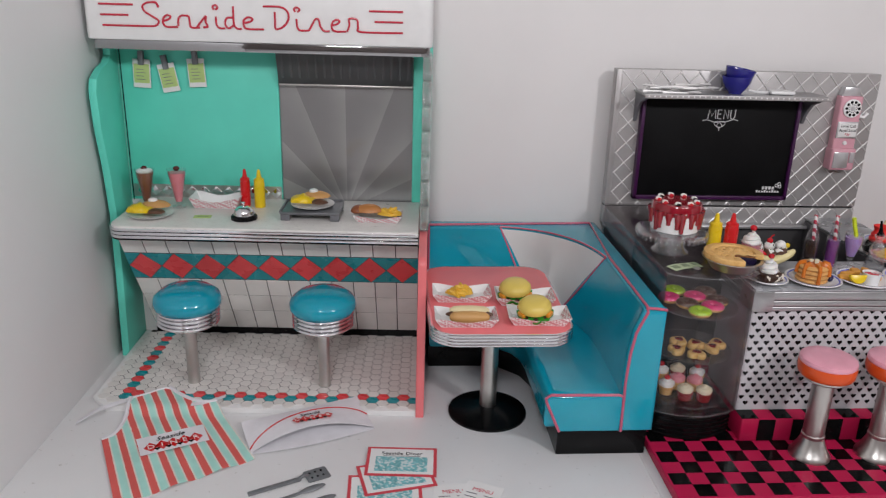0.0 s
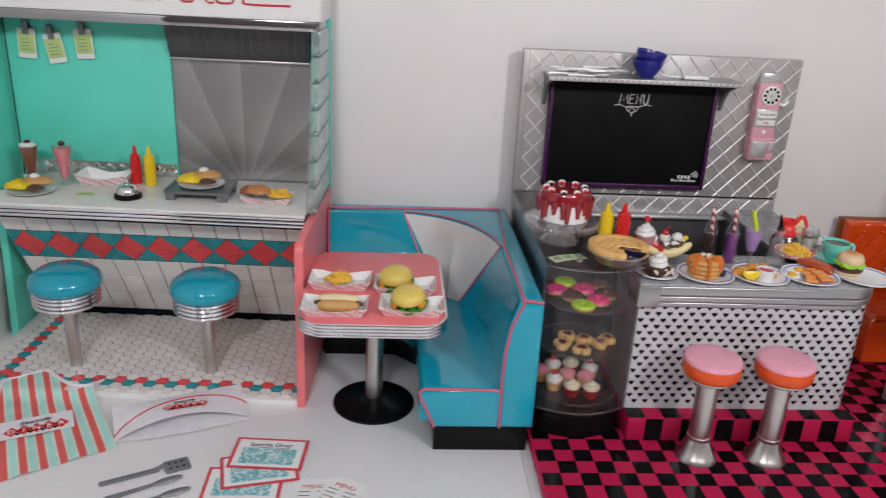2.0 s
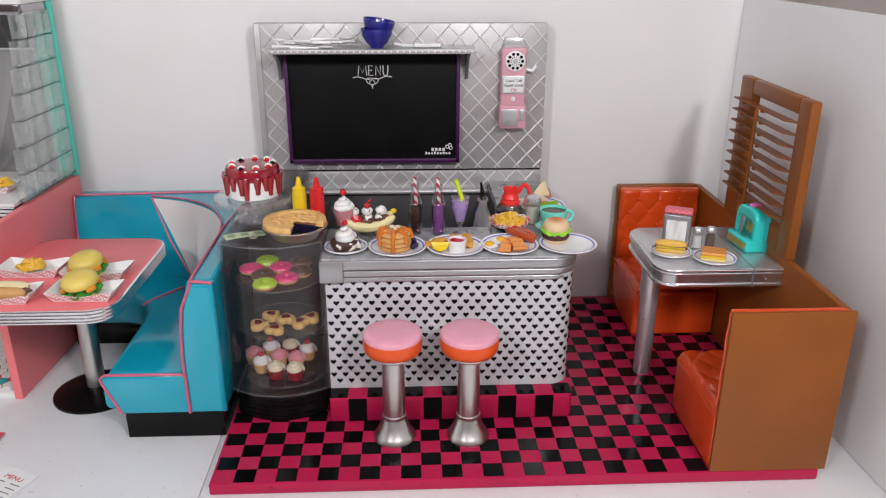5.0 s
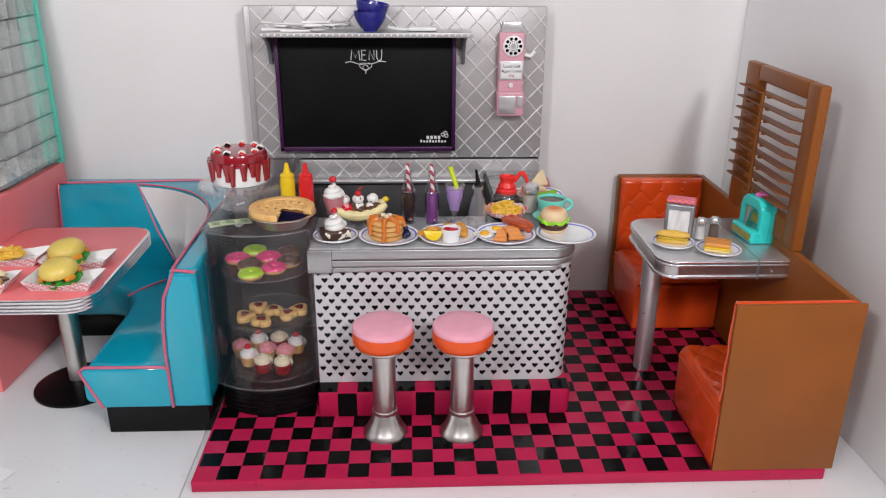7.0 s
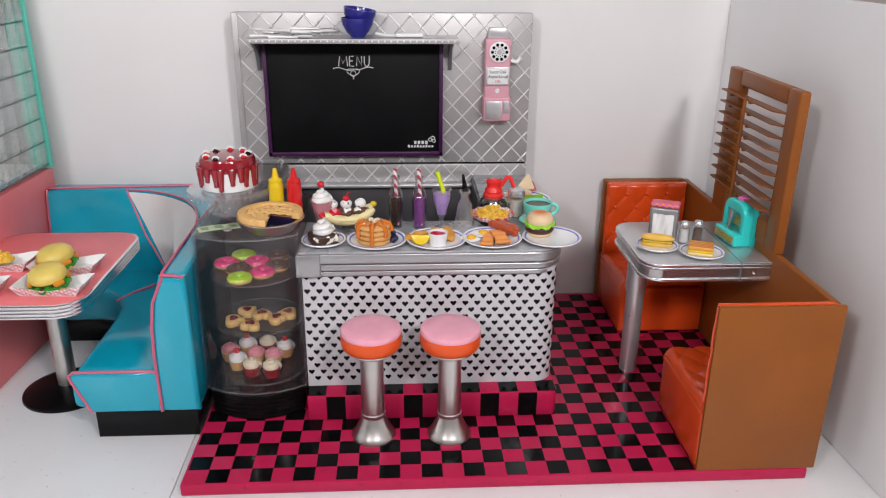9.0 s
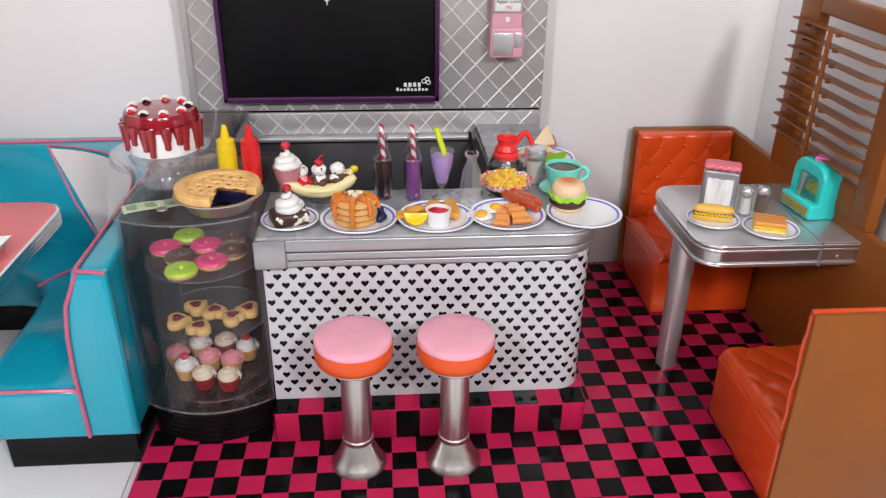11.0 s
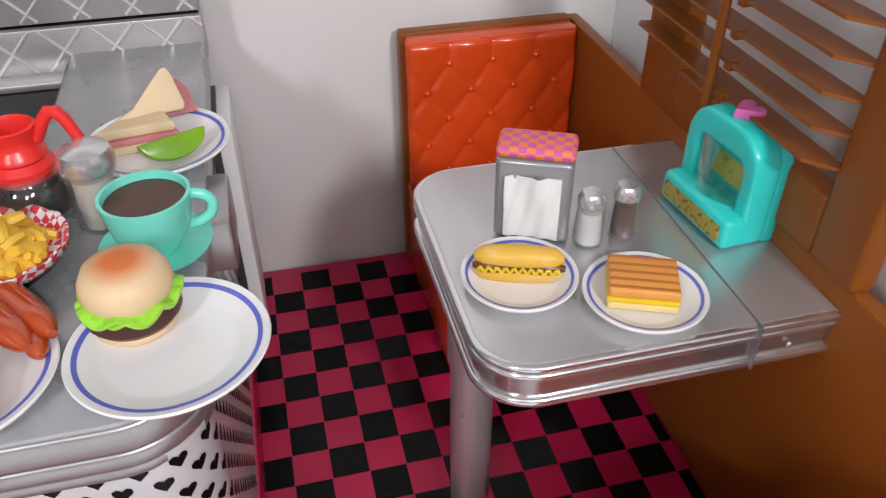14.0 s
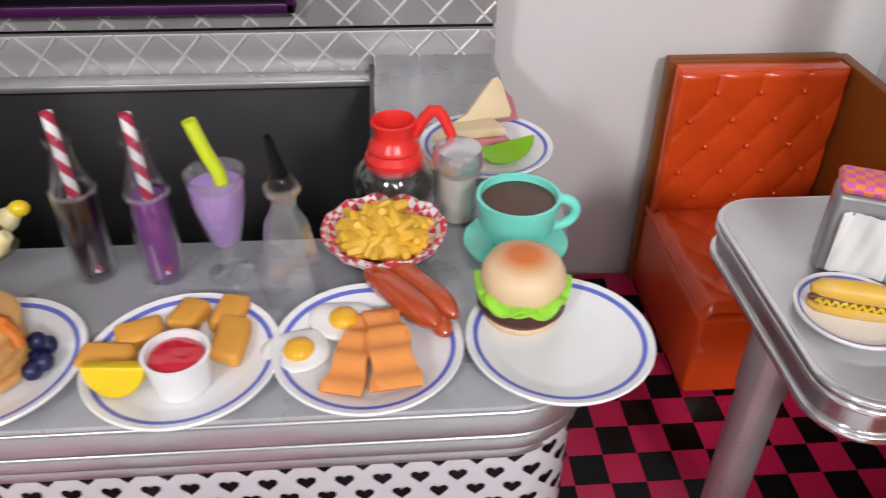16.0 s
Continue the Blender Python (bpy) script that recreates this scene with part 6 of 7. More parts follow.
for k in range(5):
    part("grill_stripe", box(-0.0215, 0.0215, -0.0148 + 0.0074 * k - 0.0015, -0.0148 + 0.0074 * k + 0.0015, 0.0160, 0.0173, 0.0006), GRILL, t, "dark grill stripe")

t = thing("napkin_holder", pose(0.8165, 0.334, BT, 0, 0, -25) @ Matrix.Diagonal((1, 1, 1.09, 1)), "grey napkin holder with a pink and orange checked lid", "napkin holder")
part("case", box(-0.025, 0.025, -0.014, 0.014, 0, 0.056, 0.004, 3), mat("holder_grey", (0.30, 0.30, 0.31), 0.3, 0.4), t)
part("napkin", grid(lambda u, v: Vector((0.036 * (u - 0.5), -0.0162 - 0.0013 * math.sin(u * 9 + 3 * v) * (0.3 + v) - 0.0008 * math.sin(u * 21 - 5 * v), 0.004 + 0.042 * v)), 28, 14, 0.0010), PAPER, t, "white paper napkin")
part("lid", box(-0.0255, 0.0255, -0.0145, 0.0145, 0.0562, 0.064, 0.004, 3), checked("pink_orange_check", 180, (0.80, 0.22, 0.06), 0, (0.60, 0.10, 0.36)), t, "pink and orange checked lid")
for x, y, fill, word in ((0.848, 0.311, (0.75, 0.74, 0.72), "white salt"), (0.874, 0.314, (0.11, 0.055, 0.03), "brown pepper")):
    s = thing("salt_shaker" if "salt" in word else "pepper_shaker", pose(x, y, BT) @ Matrix.Diagonal((1.12, 1.12, 1.25, 1)), f"small glass shaker of {word} with metal cap", "shaker", "shakers on the booth table")
    part("glass", lathe([(0, 0), (0.0088, 0), (0.0092, 0.002), (0.0078, 0.024), (0, 0.024)], 16), GLASS, s)
    part("filling", lathe([(0, 0.0015), (0.0075, 0.0015), (0.0065, 0.020), (0, 0.020)], 16), mat(word.replace(" ", "_"), fill, 0.7, bump=0.3), s, word)
    part("cap", lathe([(0.0082, 0.024), (0.0084, 0.028), (0.006, 0.0315), (0, 0.032), (0, 0.024)], 20), bpy.data.materials["satin_lid"], s, "metal cap")

juke = thing("jukebox", pose(0.9495, 0.317, BT, 0, 0, -84) @ Matrix.Diagonal((0.93, 1, 1, 1)), "aqua toy tabletop jukebox with a pink heart button", "jukebox")


def arch_line(w, low, high, corner, n=8):
    """A doorway-like outline with rounded upper corners, from the lower right round to the lower left."""
    pts = [(w, low)]
    for cx, a0 in ((w - corner, 0), (-(w - corner), 90)):
        pts += [(cx + corner * math.cos(radians(a0 + 90 * i / n)), high - corner + corner * math.sin(radians(a0 + 90 * i / n))) for i in range(n + 1)]
    return pts + [(-w, low)]


def open_arch(outer, inner, y0, y1):
    bm = bmesh.new()
    rings = [[bm.verts.new((a, y, b)) for a, b in line] for line, y in ((outer, y0), (outer, y1), (inner, y1), (inner, y0))]
    for a, b in zip(rings, rings[1:] + rings[:1]):
        for i in range(len(a) - 1):
            bm.faces.new((a[i], a[i + 1], b[i + 1], b[i]))
    for i in (0, -1):
        bm.faces.new([r[i] for r in rings])
    bmesh.ops.recalc_face_normals(bm, faces=bm.faces[:])
    rim = [e for e in bm.edges if len(e.link_faces) == 2 and e.calc_face_angle(0) > 1.2]
    bmesh.ops.bevel(bm, geom=rim, offset=0.0035, segments=3, affect="EDGES", profile=0.5)
    return bm


part("body", prism(arch_line(0.039, 0.0, 0.077, 0.024), 0.004, 0.0185, "y", 0.005, 3), AQUA, juke)
part("arch", open_arch(arch_line(0.0395, 0.0, 0.0775, 0.0245), arch_line(0.0255, 0.0, 0.0575, 0.008), -0.013, 0.008), AQUA, juke)
part("base", box(-0.0395, 0.0395, -0.026, -0.004, 0.0, 0.023, 0.0045, 3), AQUA, juke)
part("sill", box(-0.026, 0.026, -0.012, 0.006, 0.0, 0.021, 0.001), AQUA, juke)
part("title_card", moved(box(-0.021, 0.021, -0.0008, 0.0008, 0.0, 0.025, 0.0004), pose(0, 0.001, 0.027, -14, 0, 0)), mat("title_card", (0.52, 0.50, 0.07), 0.5, spots=((0.25, 0.3, 0.05), 170, 0.56, 0.04)), juke, "yellow green title card")
part("keyboard", moved(box(-0.034, 0.034, -0.0008, 0.0008, -0.006, 0.006, 0.0006), pose(0, -0.0262, 0.0115, -8, 0, 0)), mat("gold_keys", (0.40, 0.33, 0.07), 0.4, 0.3, spots=((0.16, 0.13, 0.03), 260, 0.55, 0.04)), juke, "gold key strip")
part("window", grid(lambda u, v: Vector((0.0255 * (2 * u - 1), -0.010 - 0.011 * math.sin(math.pi * u) * (0.25 + 0.75 * (1 - v)), 0.0215 + 0.036 * v)), 20, 6, 0.0008), CLEAR, juke, "bulging clear window")
part("button", prism([(0.0108 / 16 * 16 * math.sin(a) ** 3, 0.003 + 0.0108 / 16 * (13 * math.cos(a) - 5 * math.cos(2 * a) - 2 * math.cos(3 * a) - math.cos(4 * a))) for a in [2 * math.pi * k / 24 for k in range(24)]], 0.0765, 0.0838, bev=0.0015), mat("pink_button", (0.70, 0.13, 0.42), 0.3), juke, "pink heart button")

# ---- blue stools of the mint diner ----
def blue_stool(x, y):
    t = thing("counter_stool", SEA @ pose(x, y, 0.0128), "counter stool with a turquoise cushion and ribbed chrome ring", "stool", "stools at the mint counter")
    bm = lathe([(0, 0.172), (0.058, 0.172), (0.0635, 0.175), (0.066, 0.178), (0.0676, 0.182), (0.068, 0.187), (0.0668, 0.194), (0.064, 0.200), (0.050, 0.211), (0.028, 0.2165), (0, 0.218)], 120)
    for v in bm.verts:
        a = math.atan2(v.co.y, v.co.x)
        fold = max(0.0, 1 - abs(v.co.z - 0.180) / 0.014) * (0.7 + 0.3 * math.sin(5 * a + x * 40))
        v.co.xy = v.co.xy * (1 + 0.014 * fold * math.sin(23 * a + 1.5 * math.sin(4 * a)))
    part("cushion", bm, TEAL_VINYL, t, "domed turquoise vinyl cushion")
    for k in range(4):
        part("ring", ring(0.0575, 0.0065, 44, 10, 0.55, (0, 0, 0.170 - 0.0085 * k)), CHROME, t, "chrome ring")
    part("pan", lathe([(0, 0.138), (0.056, 0.138), (0.058, 0.175), (0, 0.175)], 40), CHROME, t)
    part("pole", lathe([(0, 0), (0.0125, 0), (0.0125, 0.140), (0, 0.140)], 28), STEEL, t, "brushed steel pole")


blue_stool(-0.470, -0.248)
blue_stool(-0.194, -0.252)

# ---- sign lettering ----
def stroke(pts, smooth=6):
    """A rounded red sign stroke through points given in sign units."""
    ps = [Vector((p[0], 0, p[1])) for p in pts]
    if len(ps) > 2:
        out = []
        for i in range(len(ps) - 1):
            p0, p1, p2, p3 = ps[max(0, i - 1)], ps[i], ps[i + 1], ps[min(len(ps) - 1, i + 2)]
            for k in range(smooth):
                u = k / smooth
                out.append(0.5 * ((2 * p1) + (p2 - p0) * u + (2 * p0 - 5 * p1 + 4 * p2 - p3) * u * u + (3 * p1 - p0 - 3 * p2 + p3) * u ** 3))
        ps = out + [ps[-1]]
    U = 0.02178
    return tube([(-0.638 + p.x * U, -0.1075, 0.7275 + p.z * U) for p in ps], 0.0020, 8)



def letter(name, strokes, dx=0.0):
    bms = [stroke([(x + dx, y) for x, y in s]) for s in strokes]
    part("letter", merge(*bms), SIGN_RED, sea, f"red sign letter {name}")


letter("S", [[(0.1, 0.0), (4.2, 0.0), (4.95, 0.1), (5.2, 0.5), (4.6, 0.9), (4.0, 1.3), (3.85, 1.75), (4.3, 2.05), (5.0, 2.1), (5.2, 1.9), (5.25, 1.65)]])
letter("e", [[(5.6, 0.5), (6.1, 0.65), (6.3, 0.9), (6.0, 1.02), (5.65, 0.75), (5.6, 0.3), (5.9, 0.0), (6.9, 0.0)]])
letter("a", [[(7.9, 1.0), (7.3, 1.0), (7.0, 0.7), (6.95, 0.1)], [(7.95, 1.0), (8.0, 0.5), (8.1, 0.0), (8.9, 0.0)]])
letter("s", [[(8.6, 0.0), (9.1, 0.6), (9.5, 1.0), (9.45, 0.5), (9.6, 0.1), (9.2, 0.02)]])
letter("i", [[(10.4, 1.0), (10.42, 0.3), (10.7, 0.0), (11.2, 0.0)], [(10.25, 1.6), (10.15, 1.85), (10.4, 2.0), (10.6, 1.8), (10.4, 1.6)]])
letter("d", [[(12.0, 0.95), (11.4, 0.9), (11.2, 0.4), (11.5, 0.0), (12.0, 0.3)], [(12.0, 1.95), (12.0, 0.4), (12.3, 0.0), (12.7, 0.0)]])
letter("e", [[(12.9, 0.5), (13.5, 0.65), (13.7, 0.9), (13.3, 1.02), (12.9, 0.75), (12.9, 0.3), (13.2, 0.0), (14.7, 0.0)]])
letter("D", [[(14.7, 2.0), (16.2, 2.0), (16.9, 1.6), (16.95, 0.9), (16.5, 0.3), (15.8, 0.05), (15.75, 0.8), (15.75, 1.55)]])
letter("i", [[(17.7, 1.0), (17.75, 0.3), (18.0, 0.0), (18.8, 0.0)], [(17.6, 1.6), (17.5, 1.85), (17.75, 2.0), (18.0, 1.8), (17.8, 1.6)]])
letter("n", [[(18.8, 0.0), (19.1, 0.5), (19.4, 1.0), (19.7, 1.0), (19.85, 0.4), (20.2, 0.0), (20.7, 0.0)]])
letter("e", [[(20.9, 0.5), (21.4, 0.65), (21.6, 0.9), (21.3, 1.02), (20.95, 0.75), (20.9, 0.3), (21.2, 0.0), (22.2, 0.0)]])
letter("r", [[(22.3, 0.0), (22.5, 0.6), (22.5, 1.15), (23.2, 1.05), (23.3, 0.4), (23.6, 0.0), (27.4, 0.0)]])
for x0, x1, y in ((-0.1, 3.0, 1.85), (0.0, 2.5, 0.93), (24.3, 27.4, 1.85), (24.8, 27.4, 0.93)):
    part("sign_bar", stroke([(x0, y), (x1, y)]), SIGN_RED, sea, "red sign bar")

# ---- order tickets on clips ----
TICKET = mat("lime_ticket", (0.46, 0.60, 0.22), 0.7, bump=0.05)
for x, z, q in ((-0.603, 0.596, 2), (-0.552, 0.588, -10), (-0.488, 0.600, -3)):
    t = thing("order_ticket", SEA @ pose(x, -0.006, z + 0.052, 0, q, 0), "white and lime order ticket hanging from a grey clip", "ticket", "order tickets")
    part("sheet", box(-0.0185, 0.0185, -0.0016, -0.0006, -0.056, 0.004, 0.0003), PAPER, t)
    part("panel", box(-0.0165, 0.0165, -0.0024, -0.0014, -0.046, -0.006, 0.0002), TICKET, t, "lime green panel")
    for k in range(4):
        part("scribble", box(-0.011, 0.004 + 0.004 * (k % 2), -0.0030, -0.0022, -0.018 - 0.007 * k, -0.0168 - 0.007 * k, 0), GREY_METAL, t)
    part("clip", box(-0.006, 0.006, -0.006, 0.003, -0.008, 0.022, 0.001), GREY_METAL, t, "grey clip")

# ---- dishes on the mint counter ----
CZ = 0.3475


def on_counter(x, y, q=0):
    return SEA @ pose(x, y, CZ, 0, 0, q)


def breakfast(m, label):
    p = thing("plate", m, label, "plate", "breakfast plates")
    r = 0.046
    part("dish", lathe([(0, 0), (r * 0.62, 0), (r * 0.98, 0.0055), (r, 0.0070), (r * 0.70, 0.0038), (r * 0.62, 0.003), (0, 0.003)], 48), PLATE_WHITE, p)
    f = thing("breakfast", m @ pose(0, 0, 0.0034) @ Matrix.Diagonal((1.28, 1.28, 1.5, 1)), "toy breakfast of egg, toast and dark sausage", "food", "breakfasts")
    part("scrambled_egg", blob((0.021, 0.017, 0.0095), 3, 0.006, 110, 2, (-0.014, -0.008, 0.006), 0.001), YELLOW, f, "yellow egg")
    part("patty", blob((0.015, 0.0105, 0.006), 3, 0.0015, 90, 1, (0.012, -0.013, 0.005), 0.001), CHOC, f, "dark sausage patty")
    part("pancake", blob((0.024, 0.016, 0.0085), 3, 0.001, 60, 1, (0.004, 0.014, 0.008), 0.001), mat("toasted_dough", (0.60, 0.32, 0.11), 0.5, bump=0.1), f, "golden pancake")
    part("butter", blob((0.008, 0.007, 0.004), 2, at=(0.0, 0.014, 0.0165)), CREAM, f, "butter pat")


breakfast(on_counter(-0.562, -0.150), "white plate of eggs and pancake on the worktop")
for x, y, colour, word, top in ((-0.590, -0.088, (0.20, 0.075, 0.04), "chocolate", True), (-0.523, -0.084, (0.70, 0.22, 0.26), "strawberry", False)):
    t = thing("milkshake", on_counter(x, y) @ Matrix.Scale(1.14, 4), f"{word} milkshake in a tall glass", "milkshake", "milkshakes")
    part("glass", lathe([(0, 0), (0.0125, 0), (0.0125, 0.003), (0.006, 0.006), (0.0065, 0.010), (0.0135, 0.050), (0.0185, 0.074), (0.0175, 0.074), (0, 0.010)], 28), BOTTLE, t)
    part("shake", lathe([(0, 0.011), (0.006, 0.012), (0.0125, 0.050), (0.0158, 0.068), (0, 0.069)], 28), mat(word + "_shake", colour, 0.3, bump=0.03), t, f"{word} shake")
    if top:
        part("cream", blob((0.0155, 0.0155, 0.006), 2, at=(0, 0, 0.070)), CREAM, t, "white cream")
    part("cherry", blob((0.006, 0.006, 0.005), 2, at=(0, 0, 0.0755)), mat("dark_cherry", (0.09, 0.012, 0.012), 0.25, bump=0.05), t, "dark cherry")


def paper_tray(m, label, w=0.110, d=0.060, h=0.017, group="paper food trays"):
    t = thing("paper_tray", m, label, "paper tray", group)

    b = 0.80
    part("bottom", box(-w * b / 2, w * b / 2, -d * b / 2, d * b / 2, 0.0004, 0.0012, 0), PAPER, t)
    for s in (1, -1):
        part("long_side", grid(lambda u, v: Vector(((u - 0.5) * w * (b + (1 - b) * v), s * d / 2 * (b + (1 - b) * v), 0.001 + h * v * (0.8 + 0.2 * math.cos(2 * math.pi * u)))), 12, 2, 0.0008), TRAY_CHECK if s < 0 else PAPER, t)
        part("short_side", grid(lambda u, v: Vector((s * w / 2 * (b + (1 - b) * v), (u - 0.5) * d * (b + (1 - b) * v), 0.001 + h * v)), 6, 2, 0.0008), TRAY_CHECK if s > 0 else PAPER, t)
    return t


TRAY_CHECK = checked("tray_check", 210, (0.62, 0.30, 0.32))
paper_tray(on_counter(-0.444, -0.066), "empty white paper tray with red checks", 0.108, 0.062, 0.024)
squeeze_bottle(0, 0, 0, RED, "red", 0.082, 0.0105, on_counter(-0.385, -0.056), "bottles on the mint counter")
squeeze_bottle(0, 0, 0, YELLOW, "yellow", 0.084, 0.0115, on_counter(-0.352, -0.066), "bottles on the mint counter")
t = thing("desk_bell", on_counter(-0.367, -0.156), "chrome desk bell on a black base", "bell")
part("base", lathe([(0, 0), (0.027, 0), (0.027, 0.006), (0.024, 0.009), (0, 0.009)], 36), BLACK, t, "black base")
part("dome", lathe([(0.0215, 0.009), (0.0215, 0.012), (0.019, 0.020), (0.012, 0.026), (0, 0.0275)], 36), CHROME, t)
part("plunger", lathe([(0, 0.027), (0.002, 0.027), (0.002, 0.032), (0.004, 0.033), (0.004, 0.036), (0, 0.037)], 16), CHROME, t)
t = thing("receipt_slip", on_counter(-0.455, -0.150, 5), "small lime green slip lying on the worktop", "paper slip")
part("sheet", box(-0.018, 0.018, -0.010, 0.010, 0.0, 0.0007, 0), TICKET, t)
part("print_bar", box(-0.012, 0.012, -0.003, 0.003, 0.0006, 0.0012, 0), mat("ticket_print", (0.25, 0.36, 0.12), 0.7), t)

t = thing("griddle", on_counter(-0.229, -0.118) @ Matrix.Diagonal((0.95, 0.9, 1, 1)), "grey plastic griddle tray on short feet", "griddle")
part("plate", prism(rrect(-0.066, 0.066, -0.055, 0.050, 0.006), 0.013, 0.019, bev=0.002), mat("griddle_grey", (0.15, 0.155, 0.165), 0.35, 0.4, bump=0.08), t)
for x0, x1, y0, y1 in ((-0.066, 0.066, 0.046, 0.050), (-0.066, -0.062, -0.055, 0.050), (0.062, 0.066, -0.055, 0.050)):
    part("lip", box(x0, x1, y0, y1, 0.016, 0.0225, 0.001), GREY_METAL, t)
for x in (-0.054, 0.054):
    for y in (-0.044, 0.040):
        part("foot", box(x - 0.010, x + 0.010, y - 0.009, y + 0.009, 0, 0.014, 0.002), GREY_METAL, t)
breakfast(on_counter(-0.229, -0.118) @ pose(0, 0, 0.0195), "white plate of eggs on the griddle")
m = on_counter(-0.088, -0.146)
paper_tray(m, "red checked paper tray with a bread roll and chips", 0.100, 0.056, 0.015)
t = thing("chicken_roll", m @ pose(-0.022, 0.002, 0.003) @ Matrix.Scale(1.2, 4), "golden bread roll and fried piece in the tray", "food")
part("roll", blob((0.023, 0.016, 0.013), 3, 0.0015, 60, 4, (0.002, 0, 0.013), 0.001), mat("roll_brown", (0.48, 0.20, 0.06), 0.4, bump=0.1), t)
part("end_piece", blob((0.013, 0.015, 0.012), 3, 0.002, 60, 8, (-0.017, 0.003, 0.011), 0.001), mat("roll_dark", (0.26, 0.08, 0.03), 0.4, bump=0.1), t)
t = thing("chips_pile", m @ pose(0.024, 0.0, 0.003), "pile of yellow chips in the tray", "chips")
part("potato_bed", blob((0.025, 0.016, 0.011), 3, 0.004, 120, 5, (0, 0, 0.010), 0.001), FRIES, t)
chips(t, 22, 0.020, 0.012, 0.013, 0.009, 0.018, 0.0027, 9)

# ---- food on the coral table ----
TZ = PT + 0.0003
paper_tray(pose(-0.354, 0.295, TZ, 0, 0, -2), "white and red paper tray of yellow chips")
t = thing("chips_pile", pose(-0.357, 0.293, TZ + 0.002), "pile of yellow chips in a paper tray", "chips")
part("potato_bed", blob((0.024, 0.017, 0.011), 3, 0.005, 110, 7, (0, 0, 0.009), 0.001), FRIES, t)
chips(t, 30, 0.022, 0.016, 0.010, 0.013, 0.017, 0.0031, 5)
paper_tray(pose(-0.356, 0.185, TZ, 0, 0, -1), "white and red paper tray with a hot dog")
t = thing("hot_dog", pose(-0.350, 0.182, TZ + 0.002, 0, 0, -2), "plain hot dog in a tan bun", "hot dog")
TAN = mat("tan_bun", (0.56, 0.31, 0.105), 0.5, bump=0.1)
for y, z, r, m in ((-0.0065, 0.0115, 0.0112, TAN), (0.0080, 0.0175, 0.0098, mat("pale_bun_inside", (0.72, 0.62, 0.36), 0.5, bump=0.1))):
    part("bun", tube([(-0.035 + 0.070 * i / 10, y, z) for i in range(11)], [0.004] + [r * (0.78 + 0.22 * math.sin(math.pi * i / 10)) for i in range(1, 10)] + [0.004], 16), m, t)
part("sausage", tube([(-0.042 + 0.084 * i / 8, 0.002, 0.0135) for i in range(9)], [0.002, 0.0056, 0.006, 0.006, 0.006, 0.006, 0.006, 0.0056, 0.002], 10), CHOC, t, "dark sausage")
BUN_YELLOW = mat("golden_bun", (0.72, 0.55, 0.12), 0.38, var=0.06, bump=0.05)
for k, (x, y) in enumerate(((-0.248, 0.281), (-0.226, 0.194))):
    paper_tray(pose(x + (0.001 if k else 0.012), y - 0.003, TZ, 0, 0, -3), "white and red paper tray holding a burger")
    t = thing("hamburger", pose(x - 0.004, y, TZ + 0.002, 6, -5, 0) @ Matrix.Scale(0.93, 4), "burger with a golden bun, green lettuce and orange cheese", "burger", "burgers on the coral table")
    part("bottom_bun", lathe([(0, 0), (0.026, 0), (0.030, 0.004), (0.029, 0.008), (0, 0.008)], 36), BUN_YELLOW, t)
    part("patty", lathe([(0, 0.008), (0.027, 0.008), (0.0295, 0.0115), (0.028, 0.015), (0, 0.015)], 36), PATTY, t, "dark patty")
    part("lettuce", frill(0.0350, 0.0180, 0.0036, 9, 0.0045, k, 0.006), mat("dark_lettuce", (0.03, 0.27, 0.025), 0.35, bump=0.1), t, "green lettuce")
    for a in (-38, 30, 140, 205):
        part("cheese", moved(box(-0.009, 0.009, -0.004, 0.004, -0.004, 0.004, 0.002), pose(0.0310 * math.cos(radians(a)), 0.0310 * math.sin(radians(a)), 0.0190, 0, 0, a + 90)), mat("orange_cheese", (0.72, 0.28, 0.02), 0.35), t, "orange cheese")
    part("top_bun", lathe([(0, 0.021), (0.030, 0.021), (0.0325, 0.026), (0.031, 0.034), (0.024, 0.041), (0.012, 0.0445), (0, 0.045)], 40), BUN_YELLOW, t, "golden bun")

# ---- things on the white table ----
CREAM_CLOTH = mat("cream_cloth", (0.74, 0.70, 0.62), 0.85, bump=0.3, fine=900)
CORAL_CLOTH = mat("coral_cloth", (0.68, 0.115, 0.10), 0.85, bump=0.3, fine=900)
MINT_CLOTH = mat("mint_cloth", (0.40, 0.72, 0.64), 0.85, bump=0.3, fine=900)
WHITE_CLOTH = mat("white_cloth", (0.76, 0.75, 0.78), 0.85, bump=0.3, fine=900)
apron = thing("striped_apron", pose(0, 0, 0), "coral, mint and white striped toy apron lying flat", "apron")
# the hem, the line below the arms, and the bib above it
A_HR, A_HL = Vector((-0.733, 0.155)), Vector((-0.940, 0.026))
S_L, S_R = Vector((-1.026, 0.221)), Vector((-0.838, 0.338))
BIB = Vector((-0.046, 0.094))


def apron_point(u, v):
    """u across from left to right, v from the hem to the neck."""
    side = S_L.lerp(S_R, u)
    if v < 0.55:
        p = A_HL.lerp(A_HR, u).lerp(side, v / 0.55)
    else:
        e = min(u, 1 - u) / 0.32
        p = side + BIB * ((v - 0.55) / 0.45) * (1 if e > 1 else e ** 2.2)
    z = TOP + 0.0035 + 0.0022 * math.sin(u * 19 + v * 3) * (0.4 + 0.6 * (1 - v))
    if p.y > 0.302 and p.x > -1.06:
        z += 0.0125 * min(1, (p.y - 0.302) / 0.022)
    return Vector((p.x, p.y, z))


